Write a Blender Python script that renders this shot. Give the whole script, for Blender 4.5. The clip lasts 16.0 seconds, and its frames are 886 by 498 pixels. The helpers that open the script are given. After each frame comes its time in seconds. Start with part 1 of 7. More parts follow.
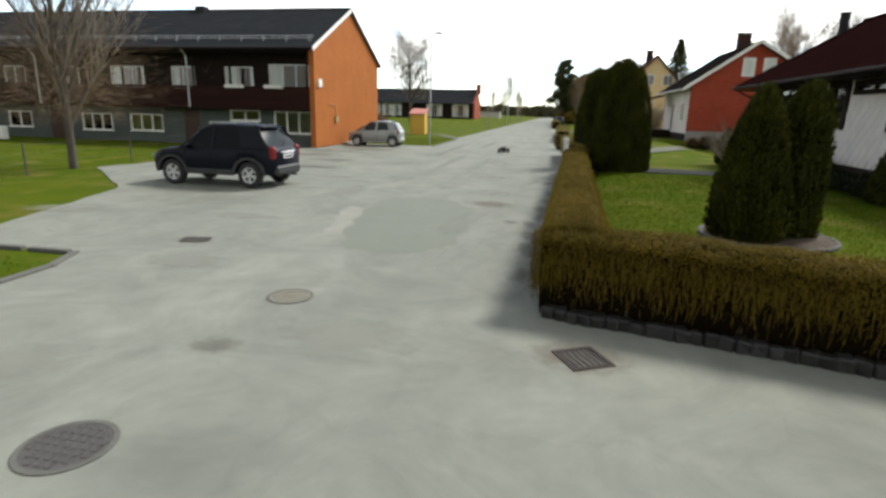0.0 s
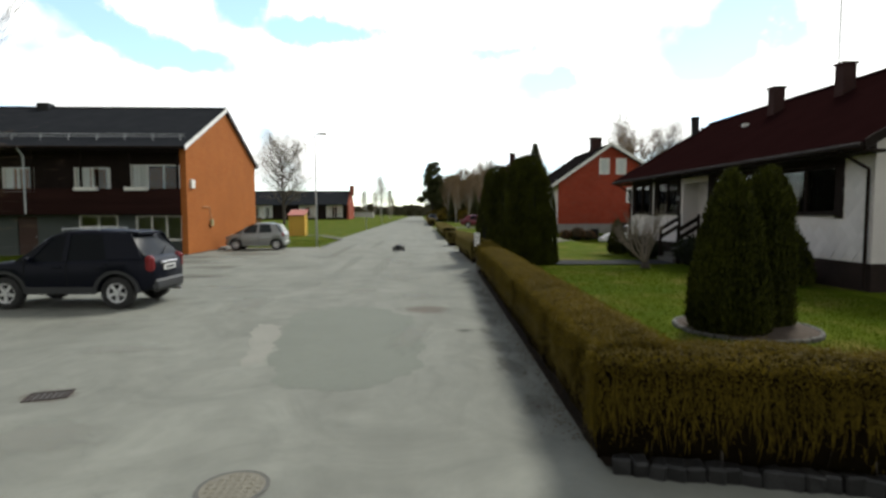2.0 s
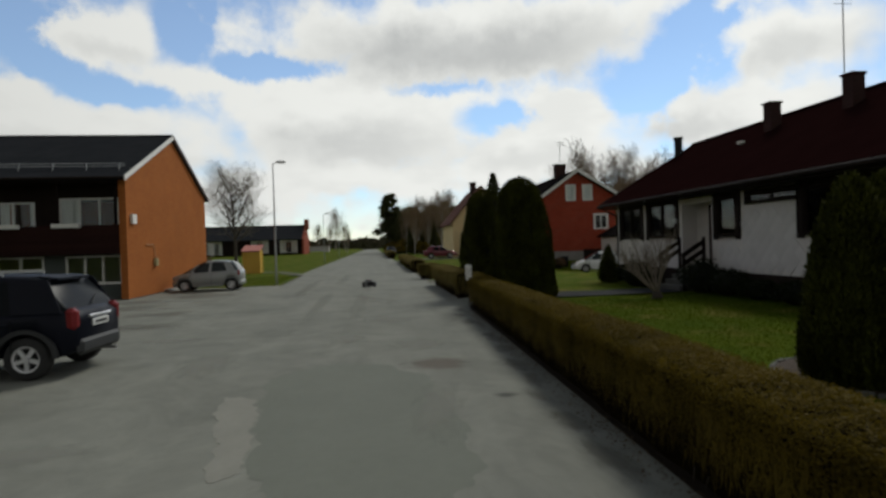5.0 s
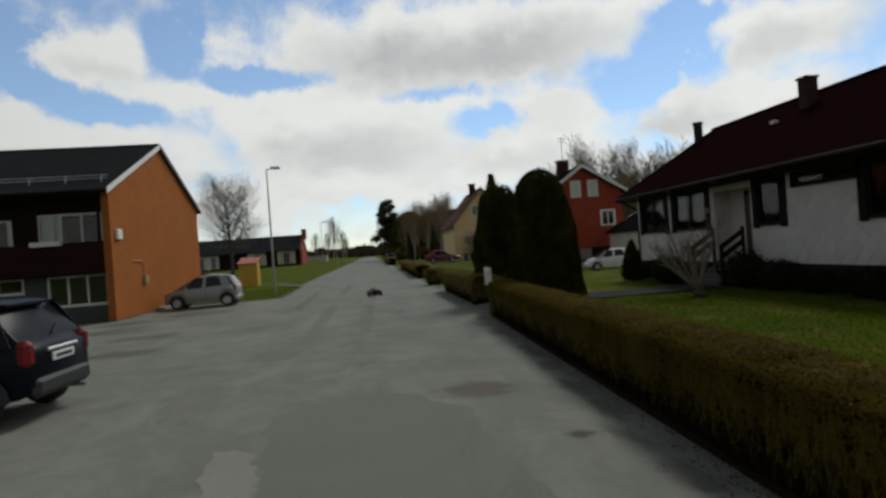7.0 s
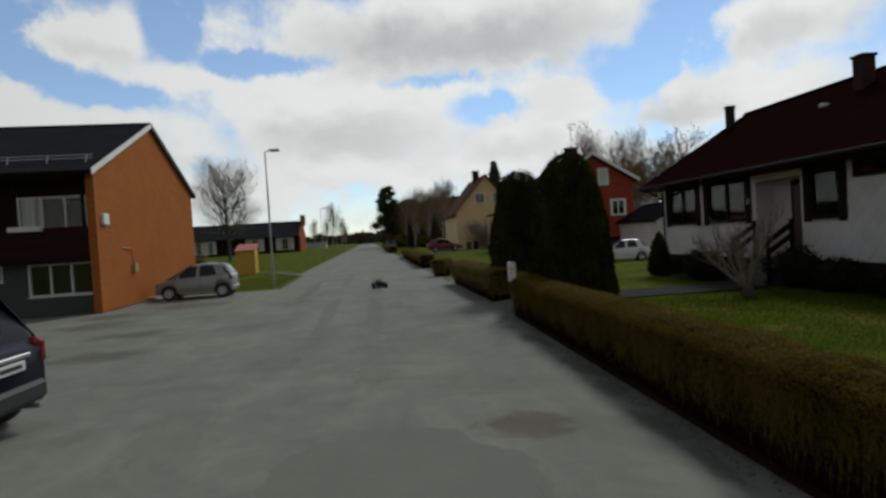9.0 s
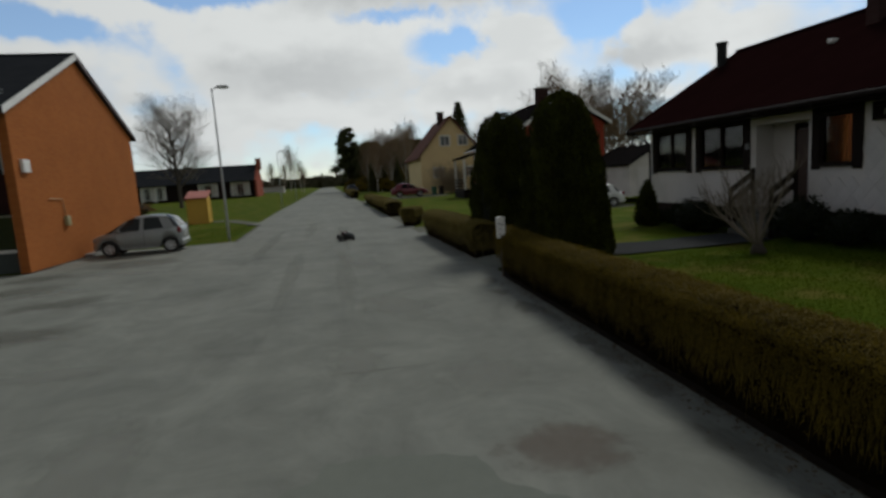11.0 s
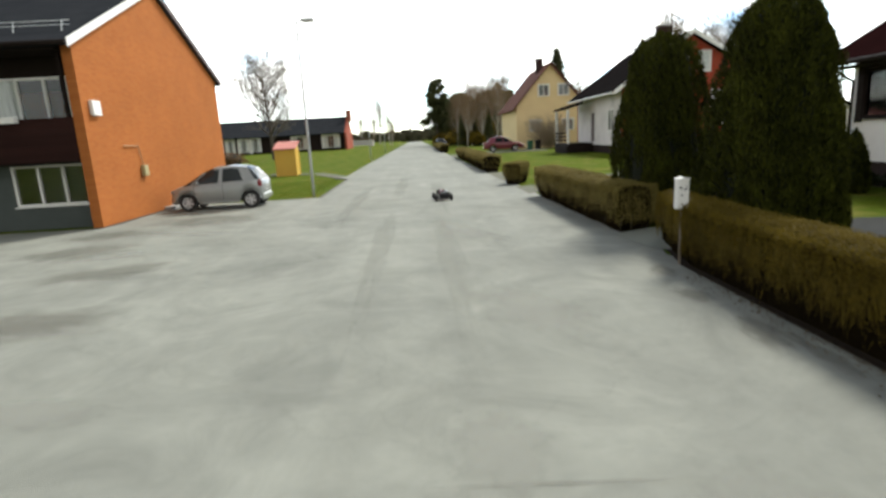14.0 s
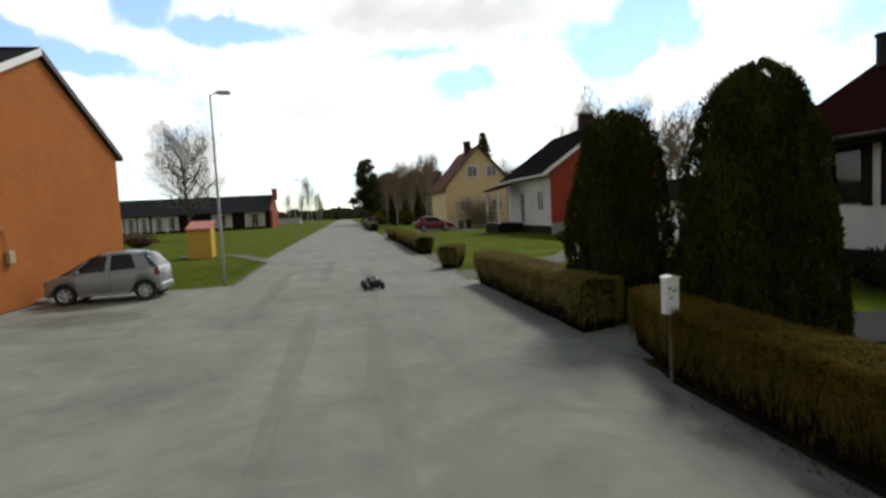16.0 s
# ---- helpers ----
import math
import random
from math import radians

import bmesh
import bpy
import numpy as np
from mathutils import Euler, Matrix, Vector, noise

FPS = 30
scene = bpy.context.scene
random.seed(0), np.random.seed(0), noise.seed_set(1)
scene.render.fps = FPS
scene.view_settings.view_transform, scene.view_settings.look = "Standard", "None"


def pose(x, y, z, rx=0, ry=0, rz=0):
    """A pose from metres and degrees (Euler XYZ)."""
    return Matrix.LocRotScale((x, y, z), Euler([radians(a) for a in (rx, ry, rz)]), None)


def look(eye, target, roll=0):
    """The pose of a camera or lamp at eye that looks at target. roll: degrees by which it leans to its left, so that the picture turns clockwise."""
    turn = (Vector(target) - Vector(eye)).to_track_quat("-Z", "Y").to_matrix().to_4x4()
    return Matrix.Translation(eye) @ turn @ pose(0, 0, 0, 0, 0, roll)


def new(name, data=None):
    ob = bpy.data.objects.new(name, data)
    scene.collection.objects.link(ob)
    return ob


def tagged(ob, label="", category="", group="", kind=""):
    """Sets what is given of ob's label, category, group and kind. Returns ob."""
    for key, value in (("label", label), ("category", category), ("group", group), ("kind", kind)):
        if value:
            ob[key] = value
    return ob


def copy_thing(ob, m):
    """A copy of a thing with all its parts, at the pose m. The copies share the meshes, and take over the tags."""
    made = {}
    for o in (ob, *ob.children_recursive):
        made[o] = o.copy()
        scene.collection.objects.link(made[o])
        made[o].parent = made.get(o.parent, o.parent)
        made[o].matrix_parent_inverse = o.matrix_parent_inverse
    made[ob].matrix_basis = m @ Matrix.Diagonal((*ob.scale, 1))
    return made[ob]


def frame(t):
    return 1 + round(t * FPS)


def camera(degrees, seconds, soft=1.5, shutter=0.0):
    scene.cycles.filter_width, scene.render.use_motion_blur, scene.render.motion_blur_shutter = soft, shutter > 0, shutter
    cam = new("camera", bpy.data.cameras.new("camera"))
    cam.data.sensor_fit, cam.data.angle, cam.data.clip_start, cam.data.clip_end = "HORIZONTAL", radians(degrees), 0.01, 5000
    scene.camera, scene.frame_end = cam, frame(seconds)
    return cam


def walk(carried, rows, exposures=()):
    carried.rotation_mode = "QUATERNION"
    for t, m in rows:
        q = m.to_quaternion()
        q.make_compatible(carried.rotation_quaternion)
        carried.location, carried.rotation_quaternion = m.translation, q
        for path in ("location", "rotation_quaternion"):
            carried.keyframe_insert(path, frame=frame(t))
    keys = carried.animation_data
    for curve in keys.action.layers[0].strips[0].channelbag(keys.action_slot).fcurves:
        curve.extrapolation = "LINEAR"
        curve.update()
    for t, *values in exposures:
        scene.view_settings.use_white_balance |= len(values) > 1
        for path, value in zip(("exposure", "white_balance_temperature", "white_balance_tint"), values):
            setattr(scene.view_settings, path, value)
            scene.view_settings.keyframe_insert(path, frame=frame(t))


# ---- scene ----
cam = camera(78.8, 16.0, soft=2.8, shutter=0.5)
EXPOSURES = [(0.0, -0.05, 6500, 6), (1.0, -0.11, 6500, 6), (1.5, -0.25, 6500, 6), (2.0, -0.49, 6500, 6), (2.5, -0.73, 6500, 6), (3.5, -1.11, 6500, 6), (5.0, -1.56, 6500, 6), (7.5, -1.66, 6400, 6), (8.0, -1.66, 6400, 6), (10.5, -1.75, 6280, 6), (11.0, -1.81, 6280, 6),
             (11.5, -1.75, 6340, 6), (12.0, -1.59, 6520, 6), (12.5, -0.67, 6680, 6), (13.0, -0.14, 6720, 6), (13.5, 0.03, 6620, 6), (14.0, 0.15, 6500, 6), (14.5, 0.07, 6500, 6), (15.0, -0.39, 6500, 6), (15.5, -0.70, 6500, 6), (16.0, -0.90, 6500, 6)]
PATH = [
    (0, 2.447, -0.063, 2.165, 10.85, -14.24, 1.40),
    (0.5, 1.984, 0.265, 2.164, 7.52, -11.85, 2.66),
    (1, 1.580, 0.649, 2.156, 3.90, -9.23, 1.22),
    (1.5, 1.282, 1.117, 2.104, -0.01, -6.17, -0.61),
    (2, 0.952, 1.552, 2.059, -2.52, -3.77, -0.15),
    (2.5, 0.724, 1.988, 2.069, -4.22, -2.61, -0.99),
    (3, 0.566, 2.468, 2.090, -4.51, -2.30, -1.55),
    (3.5, 0.362, 2.886, 2.074, -4.76, -1.54, -1.09),
    (4, 0.217, 3.239, 2.073, -6.20, -1.18, -1.83),
    (4.5, 0.145, 3.575, 2.054, -6.51, -0.96, -2.11),
    (5, 0.044, 3.901, 2.030, -7.40, -0.50, -1.74),
    (7.5, -0.295, 6.058, 1.988, -7.63, -0.04, -4.42),
    (8, -0.355, 6.464, 2.008, -7.48, -0.57, -3.59),
    (10.5, -0.719, 8.528, 2.325, -9.00, -4.83, -4.29),
    (11, -0.717, 8.979, 2.340, -11.47, -7.63, -3.72),
    (11.5, -0.717, 9.579, 2.257, -17.42, -9.12, -4.97),
    (12, -0.697, 10.256, 2.156, -25.67, -13.79, -6.67),
    (12.5, -0.783, 10.763, 2.155, -27.15, -16.70, -2.82),
    (13, -1.023, 11.103, 2.119, -14.41, -15.77, -1.86),
    (13.5, -1.090, 11.754, 2.124, -7.00, -14.28, -2.82),
    (14, -1.018, 12.521, 2.171, -2.21, -11.74, -3.22),
    (14.5, -1.010, 13.104, 2.224, -4.33, -8.76, -3.03),
    (15, -0.984, 13.541, 2.269, -8.12, -6.53, -4.76),
    (15.5, -0.915, 14.019, 2.305, -9.71, -5.97, -3.12),
    (16, -0.928, 14.534, 2.305, -10.11, -4.00, -2.89),
]
walk(cam, [(t, pose(x, y, z, 0, 0, yaw) @ pose(0, 0, 0, 90 + pitch, 0, 0) @ pose(0, 0, 0, 0, 0, roll)) for t, x, y, z, yaw, pitch, roll in PATH], EXPOSURES)

# ---- light ----
SUN_AZIMUTH, SUN_HEIGHT = 38.0, 47.0   # degrees clockwise from +y, and above the horizon
world = bpy.data.worlds.new("world")
scene.world = world
world.use_nodes = True
wn, wl = world.node_tree.nodes, world.node_tree.links
wn.clear()
w_out, w_bg = wn.new("ShaderNodeOutputWorld"), wn.new("ShaderNodeBackground")
w_sky = wn.new("ShaderNodeTexSky")
w_sky.sky_type, w_sky.sun_disc = "NISHITA", False
w_sky.sun_elevation, w_sky.sun_rotation = radians(SUN_HEIGHT), radians(SUN_AZIMUTH)
w_sky.dust_density, w_sky.ozone_density = 0.0, 3.5
w_co, w_sep = wn.new("ShaderNodeTexCoord"), wn.new("ShaderNodeSeparateXYZ")
wl.new(w_co.outputs["Generated"], w_sep.inputs[0])

def w_math(kind, a, b=None, c=None, kind_of="ShaderNodeMath"):
    """A maths node of the world; numbers and sockets both serve as inputs."""
    node = wn.new(kind_of)
    node.operation = kind
    for k, value in enumerate((a, b, c)):
        if value is None:
            continue
        if isinstance(value, (int, float, tuple)):
            node.inputs[k].default_value = value
        else:
            wl.new(value, node.inputs[k])
    return node.outputs["Value"] if kind_of == "ShaderNodeMath" or kind in ("LENGTH", "DOT_PRODUCT") else node.outputs[0]


def w_vec(kind, a, b=None, c=None):
    return w_math(kind, a, b, c, "ShaderNodeVectorMath")


def w_range(src, lo, hi, a, b):
    node = wn.new("ShaderNodeMapRange")
    node.interpolation_type = "SMOOTHSTEP"
    for k, value in enumerate((lo, hi, a, b)):
        node.inputs[k + 1].default_value = value
    wl.new(src, node.inputs[0])
    return node.outputs[0]


def w_noise(vec, scale, detail, rough=0.55):
    node = wn.new("ShaderNodeTexNoise")
    node.inputs["Scale"].default_value, node.inputs["Detail"].default_value, node.inputs["Roughness"].default_value = scale, detail, rough
    wl.new(vec, node.inputs[0])
    return node.outputs


def w_blobs(vec, rows):
    """The sum of soft ellipses: azimuth, height, half width, half height in degrees, and strength."""
    total = None
    for az, el, ra, re, amp in rows:
        far = w_vec("LENGTH", w_vec("MULTIPLY", w_vec("SUBTRACT", vec, (az, el, 0.0)), (1 / ra, 1 / re, 0.0)))
        spot_ = w_range(far, 0.2, 1.5, amp, 0.0)
        total = spot_ if total is None else w_math("ADD", total, spot_)
    return total


w_dirn = w_co.outputs["Generated"]
# clouds drift on a flat layer: the direction divided by its height
w_h = w_math("MAXIMUM", w_math("ADD", w_sep.outputs[2], 0.34), 0.2)
w_comb = wn.new("ShaderNodeCombineXYZ")
for k in range(3):
    wl.new(w_h, w_comb.inputs[k])
w_layer = w_vec("ADD", w_vec("DIVIDE", w_dirn, w_comb.outputs[0]), (3.1, 1.7, 0.0))
w_broad = w_noise(w_layer, 1.9, 9, 0.52)[0]
w_belly = w_noise(w_layer, 3.2, 5)[0]
w_puffs = w_noise(w_dirn, 15.0, 8, 0.58)
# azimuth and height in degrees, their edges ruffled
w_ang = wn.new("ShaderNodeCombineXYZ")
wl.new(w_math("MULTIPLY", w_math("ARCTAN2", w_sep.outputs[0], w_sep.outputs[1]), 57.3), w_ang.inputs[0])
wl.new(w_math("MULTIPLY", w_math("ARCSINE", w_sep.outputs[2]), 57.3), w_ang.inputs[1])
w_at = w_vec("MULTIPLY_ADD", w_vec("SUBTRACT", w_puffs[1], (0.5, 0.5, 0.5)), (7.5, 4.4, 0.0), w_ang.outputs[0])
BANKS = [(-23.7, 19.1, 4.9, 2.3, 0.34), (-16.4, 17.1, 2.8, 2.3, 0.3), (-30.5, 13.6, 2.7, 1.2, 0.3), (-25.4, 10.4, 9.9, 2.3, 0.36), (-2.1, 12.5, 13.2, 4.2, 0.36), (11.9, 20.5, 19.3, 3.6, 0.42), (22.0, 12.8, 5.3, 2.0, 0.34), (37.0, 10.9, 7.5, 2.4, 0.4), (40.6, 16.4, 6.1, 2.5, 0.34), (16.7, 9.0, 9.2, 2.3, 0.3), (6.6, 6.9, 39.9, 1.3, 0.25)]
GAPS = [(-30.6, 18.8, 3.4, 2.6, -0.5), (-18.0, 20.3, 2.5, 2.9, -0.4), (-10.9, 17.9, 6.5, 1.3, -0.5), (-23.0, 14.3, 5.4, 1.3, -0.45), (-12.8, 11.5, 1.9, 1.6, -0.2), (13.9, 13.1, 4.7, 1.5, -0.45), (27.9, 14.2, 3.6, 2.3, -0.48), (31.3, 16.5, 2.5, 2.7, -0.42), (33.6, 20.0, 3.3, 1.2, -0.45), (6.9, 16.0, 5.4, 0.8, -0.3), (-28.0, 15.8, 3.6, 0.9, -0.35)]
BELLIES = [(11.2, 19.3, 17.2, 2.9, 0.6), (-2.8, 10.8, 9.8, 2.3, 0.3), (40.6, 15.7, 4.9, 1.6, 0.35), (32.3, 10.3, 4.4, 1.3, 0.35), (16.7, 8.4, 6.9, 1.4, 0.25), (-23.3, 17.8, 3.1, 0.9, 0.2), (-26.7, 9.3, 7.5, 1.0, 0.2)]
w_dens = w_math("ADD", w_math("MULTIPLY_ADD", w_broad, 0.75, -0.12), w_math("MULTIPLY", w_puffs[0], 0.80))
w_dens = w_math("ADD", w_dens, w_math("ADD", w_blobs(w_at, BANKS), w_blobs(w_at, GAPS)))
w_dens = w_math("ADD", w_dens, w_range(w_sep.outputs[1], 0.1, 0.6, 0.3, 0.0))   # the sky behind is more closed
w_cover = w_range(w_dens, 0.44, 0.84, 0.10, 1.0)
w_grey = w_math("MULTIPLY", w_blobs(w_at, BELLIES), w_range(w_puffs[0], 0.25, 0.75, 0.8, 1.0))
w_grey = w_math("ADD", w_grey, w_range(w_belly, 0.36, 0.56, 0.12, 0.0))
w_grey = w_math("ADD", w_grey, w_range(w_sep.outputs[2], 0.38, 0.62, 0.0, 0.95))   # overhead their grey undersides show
w_grey.node.use_clamp = True
w_shade = wn.new("ShaderNodeMix"); w_shade.data_type = "RGBA"
w_shade.inputs[6].default_value, w_shade.inputs[7].default_value = (1.0, 0.99, 0.97, 1), (0.31, 0.32, 0.34, 1)
wl.new(w_grey, w_shade.inputs[0])
# clouds glow towards the sun and are duller away from it
w_glow = w_range(w_vec("DOT_PRODUCT", w_dirn, (math.sin(radians(SUN_AZIMUTH)), math.cos(radians(SUN_AZIMUTH)), 0.35)), -0.7, 1.1, 0.98, 2.62)
w_lit = wn.new("ShaderNodeVectorMath"); w_lit.operation = "SCALE"
wl.new(w_shade.outputs[2], w_lit.inputs[0]); wl.new(w_glow, w_lit.inputs["Scale"])
w_gain = wn.new("ShaderNodeVectorMath"); w_gain.operation = "SCALE"; w_gain.inputs["Scale"].default_value = 0.38
wl.new(w_sky.outputs[0], w_gain.inputs[0])
w_mix = wn.new("ShaderNodeMix"); w_mix.data_type = "RGBA"
wl.new(w_cover, w_mix.inputs[0]); wl.new(w_gain.outputs[0], w_mix.inputs[6]); wl.new(w_lit.outputs[0], w_mix.inputs[7])
wl.new(w_mix.outputs[2], w_bg.inputs[0]); w_bg.inputs[1].default_value = 1.0
wl.new(w_bg.outputs[0], w_out.inputs[0])

sun = new("sun", bpy.data.lights.new("sun", "SUN"))
sun.data.energy, sun.data.angle, sun.data.color = 5.0, radians(14), (1.0, 0.96, 0.89)
sa, sh = radians(SUN_AZIMUTH), radians(SUN_HEIGHT)
sun.matrix_world = look((math.sin(sa) * math.cos(sh) * 80, math.cos(sa) * math.cos(sh) * 80, math.sin(sh) * 80), (0, 0, 0))


# ---- materials ----
def material(name, c1, c2=None, scale=3.0, fine=40.0, rough=0.8, metal=0.0, bump=0.0, bump_scale=60.0, stretch=(1, 1, 1), stain=None,
             stain_scale=0.5, coat=0.0, random_tint=0.0, spec=0.4):
    """A surface whose colour wanders between c1 and c2 at two scales, with stains, relief and an own tint for each object."""
    m = bpy.data.materials.new(name)
    m.use_nodes = True
    n, l = m.node_tree.nodes, m.node_tree.links
    b = n["Principled BSDF"]
    b.inputs["Roughness"].default_value, b.inputs["Metallic"].default_value = rough, metal
    b.inputs["Coat Weight"].default_value = coat
    b.inputs["Specular IOR Level"].default_value = spec
    co, mp = n.new("ShaderNodeTexCoord"), n.new("ShaderNodeMapping")
    mp.inputs["Scale"].default_value = stretch
    l.new(co.outputs["Object"], mp.inputs[0])

    def tex(s, detail=4):
        t = n.new("ShaderNodeTexNoise")
        t.inputs["Scale"].default_value, t.inputs["Detail"].default_value = s, detail
        l.new(mp.outputs[0], t.inputs[0])
        return t.outputs[0]

    def ramp(src, lo, hi):
        r = n.new("ShaderNodeMapRange")
        r.inputs[1].default_value, r.inputs[2].default_value = lo, hi
        l.new(src, r.inputs[0])
        return r.outputs[0]

    def mix(f, a, c, blend="MIX"):
        x = n.new("ShaderNodeMix")
        x.data_type, x.blend_type = "RGBA", blend
        for sock, val in ((0, f), (6, a), (7, c)):
            if isinstance(val, (int, float)):
                x.inputs[sock].default_value = val
            elif isinstance(val, tuple):
                x.inputs[sock].default_value = (*val, 1)
            else:
                l.new(val, x.inputs[sock])
        return x.outputs[2]

    c2 = c2 or tuple(k * 0.75 for k in c1)
    col = mix(ramp(tex(scale), 0.35, 0.65), c1, c2)
    col = mix(0.5, col, mix(ramp(tex(fine), 0.3, 0.7), c1, c2))
    if stain:
        col = mix(ramp(tex(stain_scale, 6), 0.52, 0.72), col, stain)
    if random_tint:
        oi, hs = n.new("ShaderNodeObjectInfo"), n.new("ShaderNodeHueSaturation")
        mr = n.new("ShaderNodeMapRange")
        mr.inputs[3].default_value, mr.inputs[4].default_value = 1 - random_tint, 1 + random_tint
        l.new(oi.outputs["Random"], mr.inputs[0]); l.new(mr.outputs[0], hs.inputs["Value"]); l.new(col, hs.inputs["Color"])
        col = hs.outputs[0]
    l.new(col, b.inputs["Base Color"])
    if bump:
        bp = n.new("ShaderNodeBump")
        bp.inputs["Strength"].default_value, bp.inputs["Distance"].default_value = bump, 0.02
        l.new(tex(bump_scale, 3), bp.inputs["Height"]); l.new(bp.outputs[0], b.inputs["Normal"])
    return m


def leafy(name, c1, c2, rough=0.7, translucent=0.25, spread=0.35):
    """Foliage: each leaf or spray takes a colour of its own, and lets some light through."""
    m = bpy.data.materials.new(name)
    m.use_nodes = True
    n, l = m.node_tree.nodes, m.node_tree.links
    b = n["Principled BSDF"]
    g, mx, no = n.new("ShaderNodeNewGeometry"), n.new("ShaderNodeMix"), n.new("ShaderNodeTexNoise")
    mx.data_type = "RGBA"
    mx.inputs[6].default_value, mx.inputs[7].default_value = (*c1, 1), (*c2, 1)
    co = n.new("ShaderNodeTexCoord")
    no.inputs["Scale"].default_value = 1.6
    l.new(co.outputs["Object"], no.inputs[0])
    ad = n.new("ShaderNodeMath"); ad.operation = "MULTIPLY_ADD"; ad.inputs[1].default_value = 0.6
    sc = n.new("ShaderNodeMapRange"); sc.inputs[1].default_value, sc.inputs[2].default_value, sc.inputs[4].default_value = 0.35, 0.7, 0.45
    l.new(no.outputs[0], sc.inputs[0])
    l.new(g.outputs["Random Per Island"], ad.inputs[0]); l.new(sc.outputs[0], ad.inputs[2])
    l.new(ad.outputs[0], mx.inputs[0]); l.new(mx.outputs[2], b.inputs["Base Color"])
    b.inputs["Roughness"].default_value = rough
    b.inputs["Specular IOR Level"].default_value = 0.1
    if translucent:
        tr, ms, out = n.new("ShaderNodeBsdfTranslucent"), n.new("ShaderNodeMixShader"), n["Material Output"]
        l.new(mx.outputs[2], tr.inputs[0])
        ms.inputs[0].default_value = translucent
        l.new(b.outputs[0], ms.inputs[1]); l.new(tr.outputs[0], ms.inputs[2]); l.new(ms.outputs[0], out.inputs[0])
    return m


def brickwork(name, c1, c2, mortar, along, scale=1.0):
    """Brick courses on a wall that runs along 'x' or 'y'."""
    m = material(name, c1, c2)
    n, l = m.node_tree.nodes, m.node_tree.links
    b = n["Principled BSDF"]
    co, sp, cb = n.new("ShaderNodeTexCoord"), n.new("ShaderNodeSeparateXYZ"), n.new("ShaderNodeCombineXYZ")
    l.new(co.outputs["Object"], sp.inputs[0])
    l.new(sp.outputs[0 if along == "x" else 1], cb.inputs[0]); l.new(sp.outputs[2], cb.inputs[1])
    bt = n.new("ShaderNodeTexBrick")
    bt.inputs["Color1"].default_value, bt.inputs["Color2"].default_value, bt.inputs["Mortar"].default_value = (*c1, 1), (*c2, 1), (*mortar, 1)
    bt.inputs["Scale"].default_value, bt.inputs["Brick Width"].default_value, bt.inputs["Row Height"].default_value = 1.0, 0.25 * scale, 0.075 * scale
    bt.inputs["Mortar Size"].default_value = 0.008
    l.new(cb.outputs[0], bt.inputs[0])
    no = n.new("ShaderNodeTexNoise"); no.inputs["Scale"].default_value = 0.6; no.inputs["Detail"].default_value = 6
    l.new(co.outputs["Object"], no.inputs[0])
    hs, mr = n.new("ShaderNodeHueSaturation"), n.new("ShaderNodeMapRange")
    mr.inputs[1].default_value, mr.inputs[2].default_value, mr.inputs[3].default_value, mr.inputs[4].default_value = 0.3, 0.7, 0.91, 1.07
    l.new(no.outputs[0], mr.inputs[0]); l.new(mr.outputs[0], hs.inputs["Value"]); l.new(bt.outputs[0], hs.inputs["Color"])
    l.new(hs.outputs[0], b.inputs["Base Color"])
    bp = n.new("ShaderNodeBump"); bp.inputs["Strength"].default_value, bp.inputs["Distance"].default_value = 0.22, 0.008; bp.invert = True
    l.new(bt.outputs["Fac"], bp.inputs["Height"]); l.new(bp.outputs[0], b.inputs["Normal"])
    b.inputs["Roughness"].default_value = 0.9
    b.inputs["Specular IOR Level"].default_value = 0.1
    return m


def lined(name, c1, c2, axis, pitch, rough=0.8, depth=0.6, random_tint=0.0, spec=0.04):
    """Boards or tile courses: relief in lines across one axis."""
    m = material(name, c1, c2, scale=1.2, fine=25, rough=rough)
    n, l = m.node_tree.nodes, m.node_tree.links
    b = n["Principled BSDF"]
    co, w = n.new("ShaderNodeTexCoord"), n.new("ShaderNodeTexWave")
    w.wave_type, w.bands_direction, w.wave_profile = "BANDS", axis, "SAW"
    w.inputs["Scale"].default_value = math.pi * 2 / (20 * pitch)
    l.new(co.outputs["Object"], w.inputs[0])
    b.inputs["Specular IOR Level"].default_value = spec
    bp = n.new("ShaderNodeBump"); bp.inputs["Strength"].default_value, bp.inputs["Distance"].default_value = depth, 0.02
    l.new(w.outputs[1], bp.inputs["Height"]); l.new(bp.outputs[0], b.inputs["Normal"])
    return m


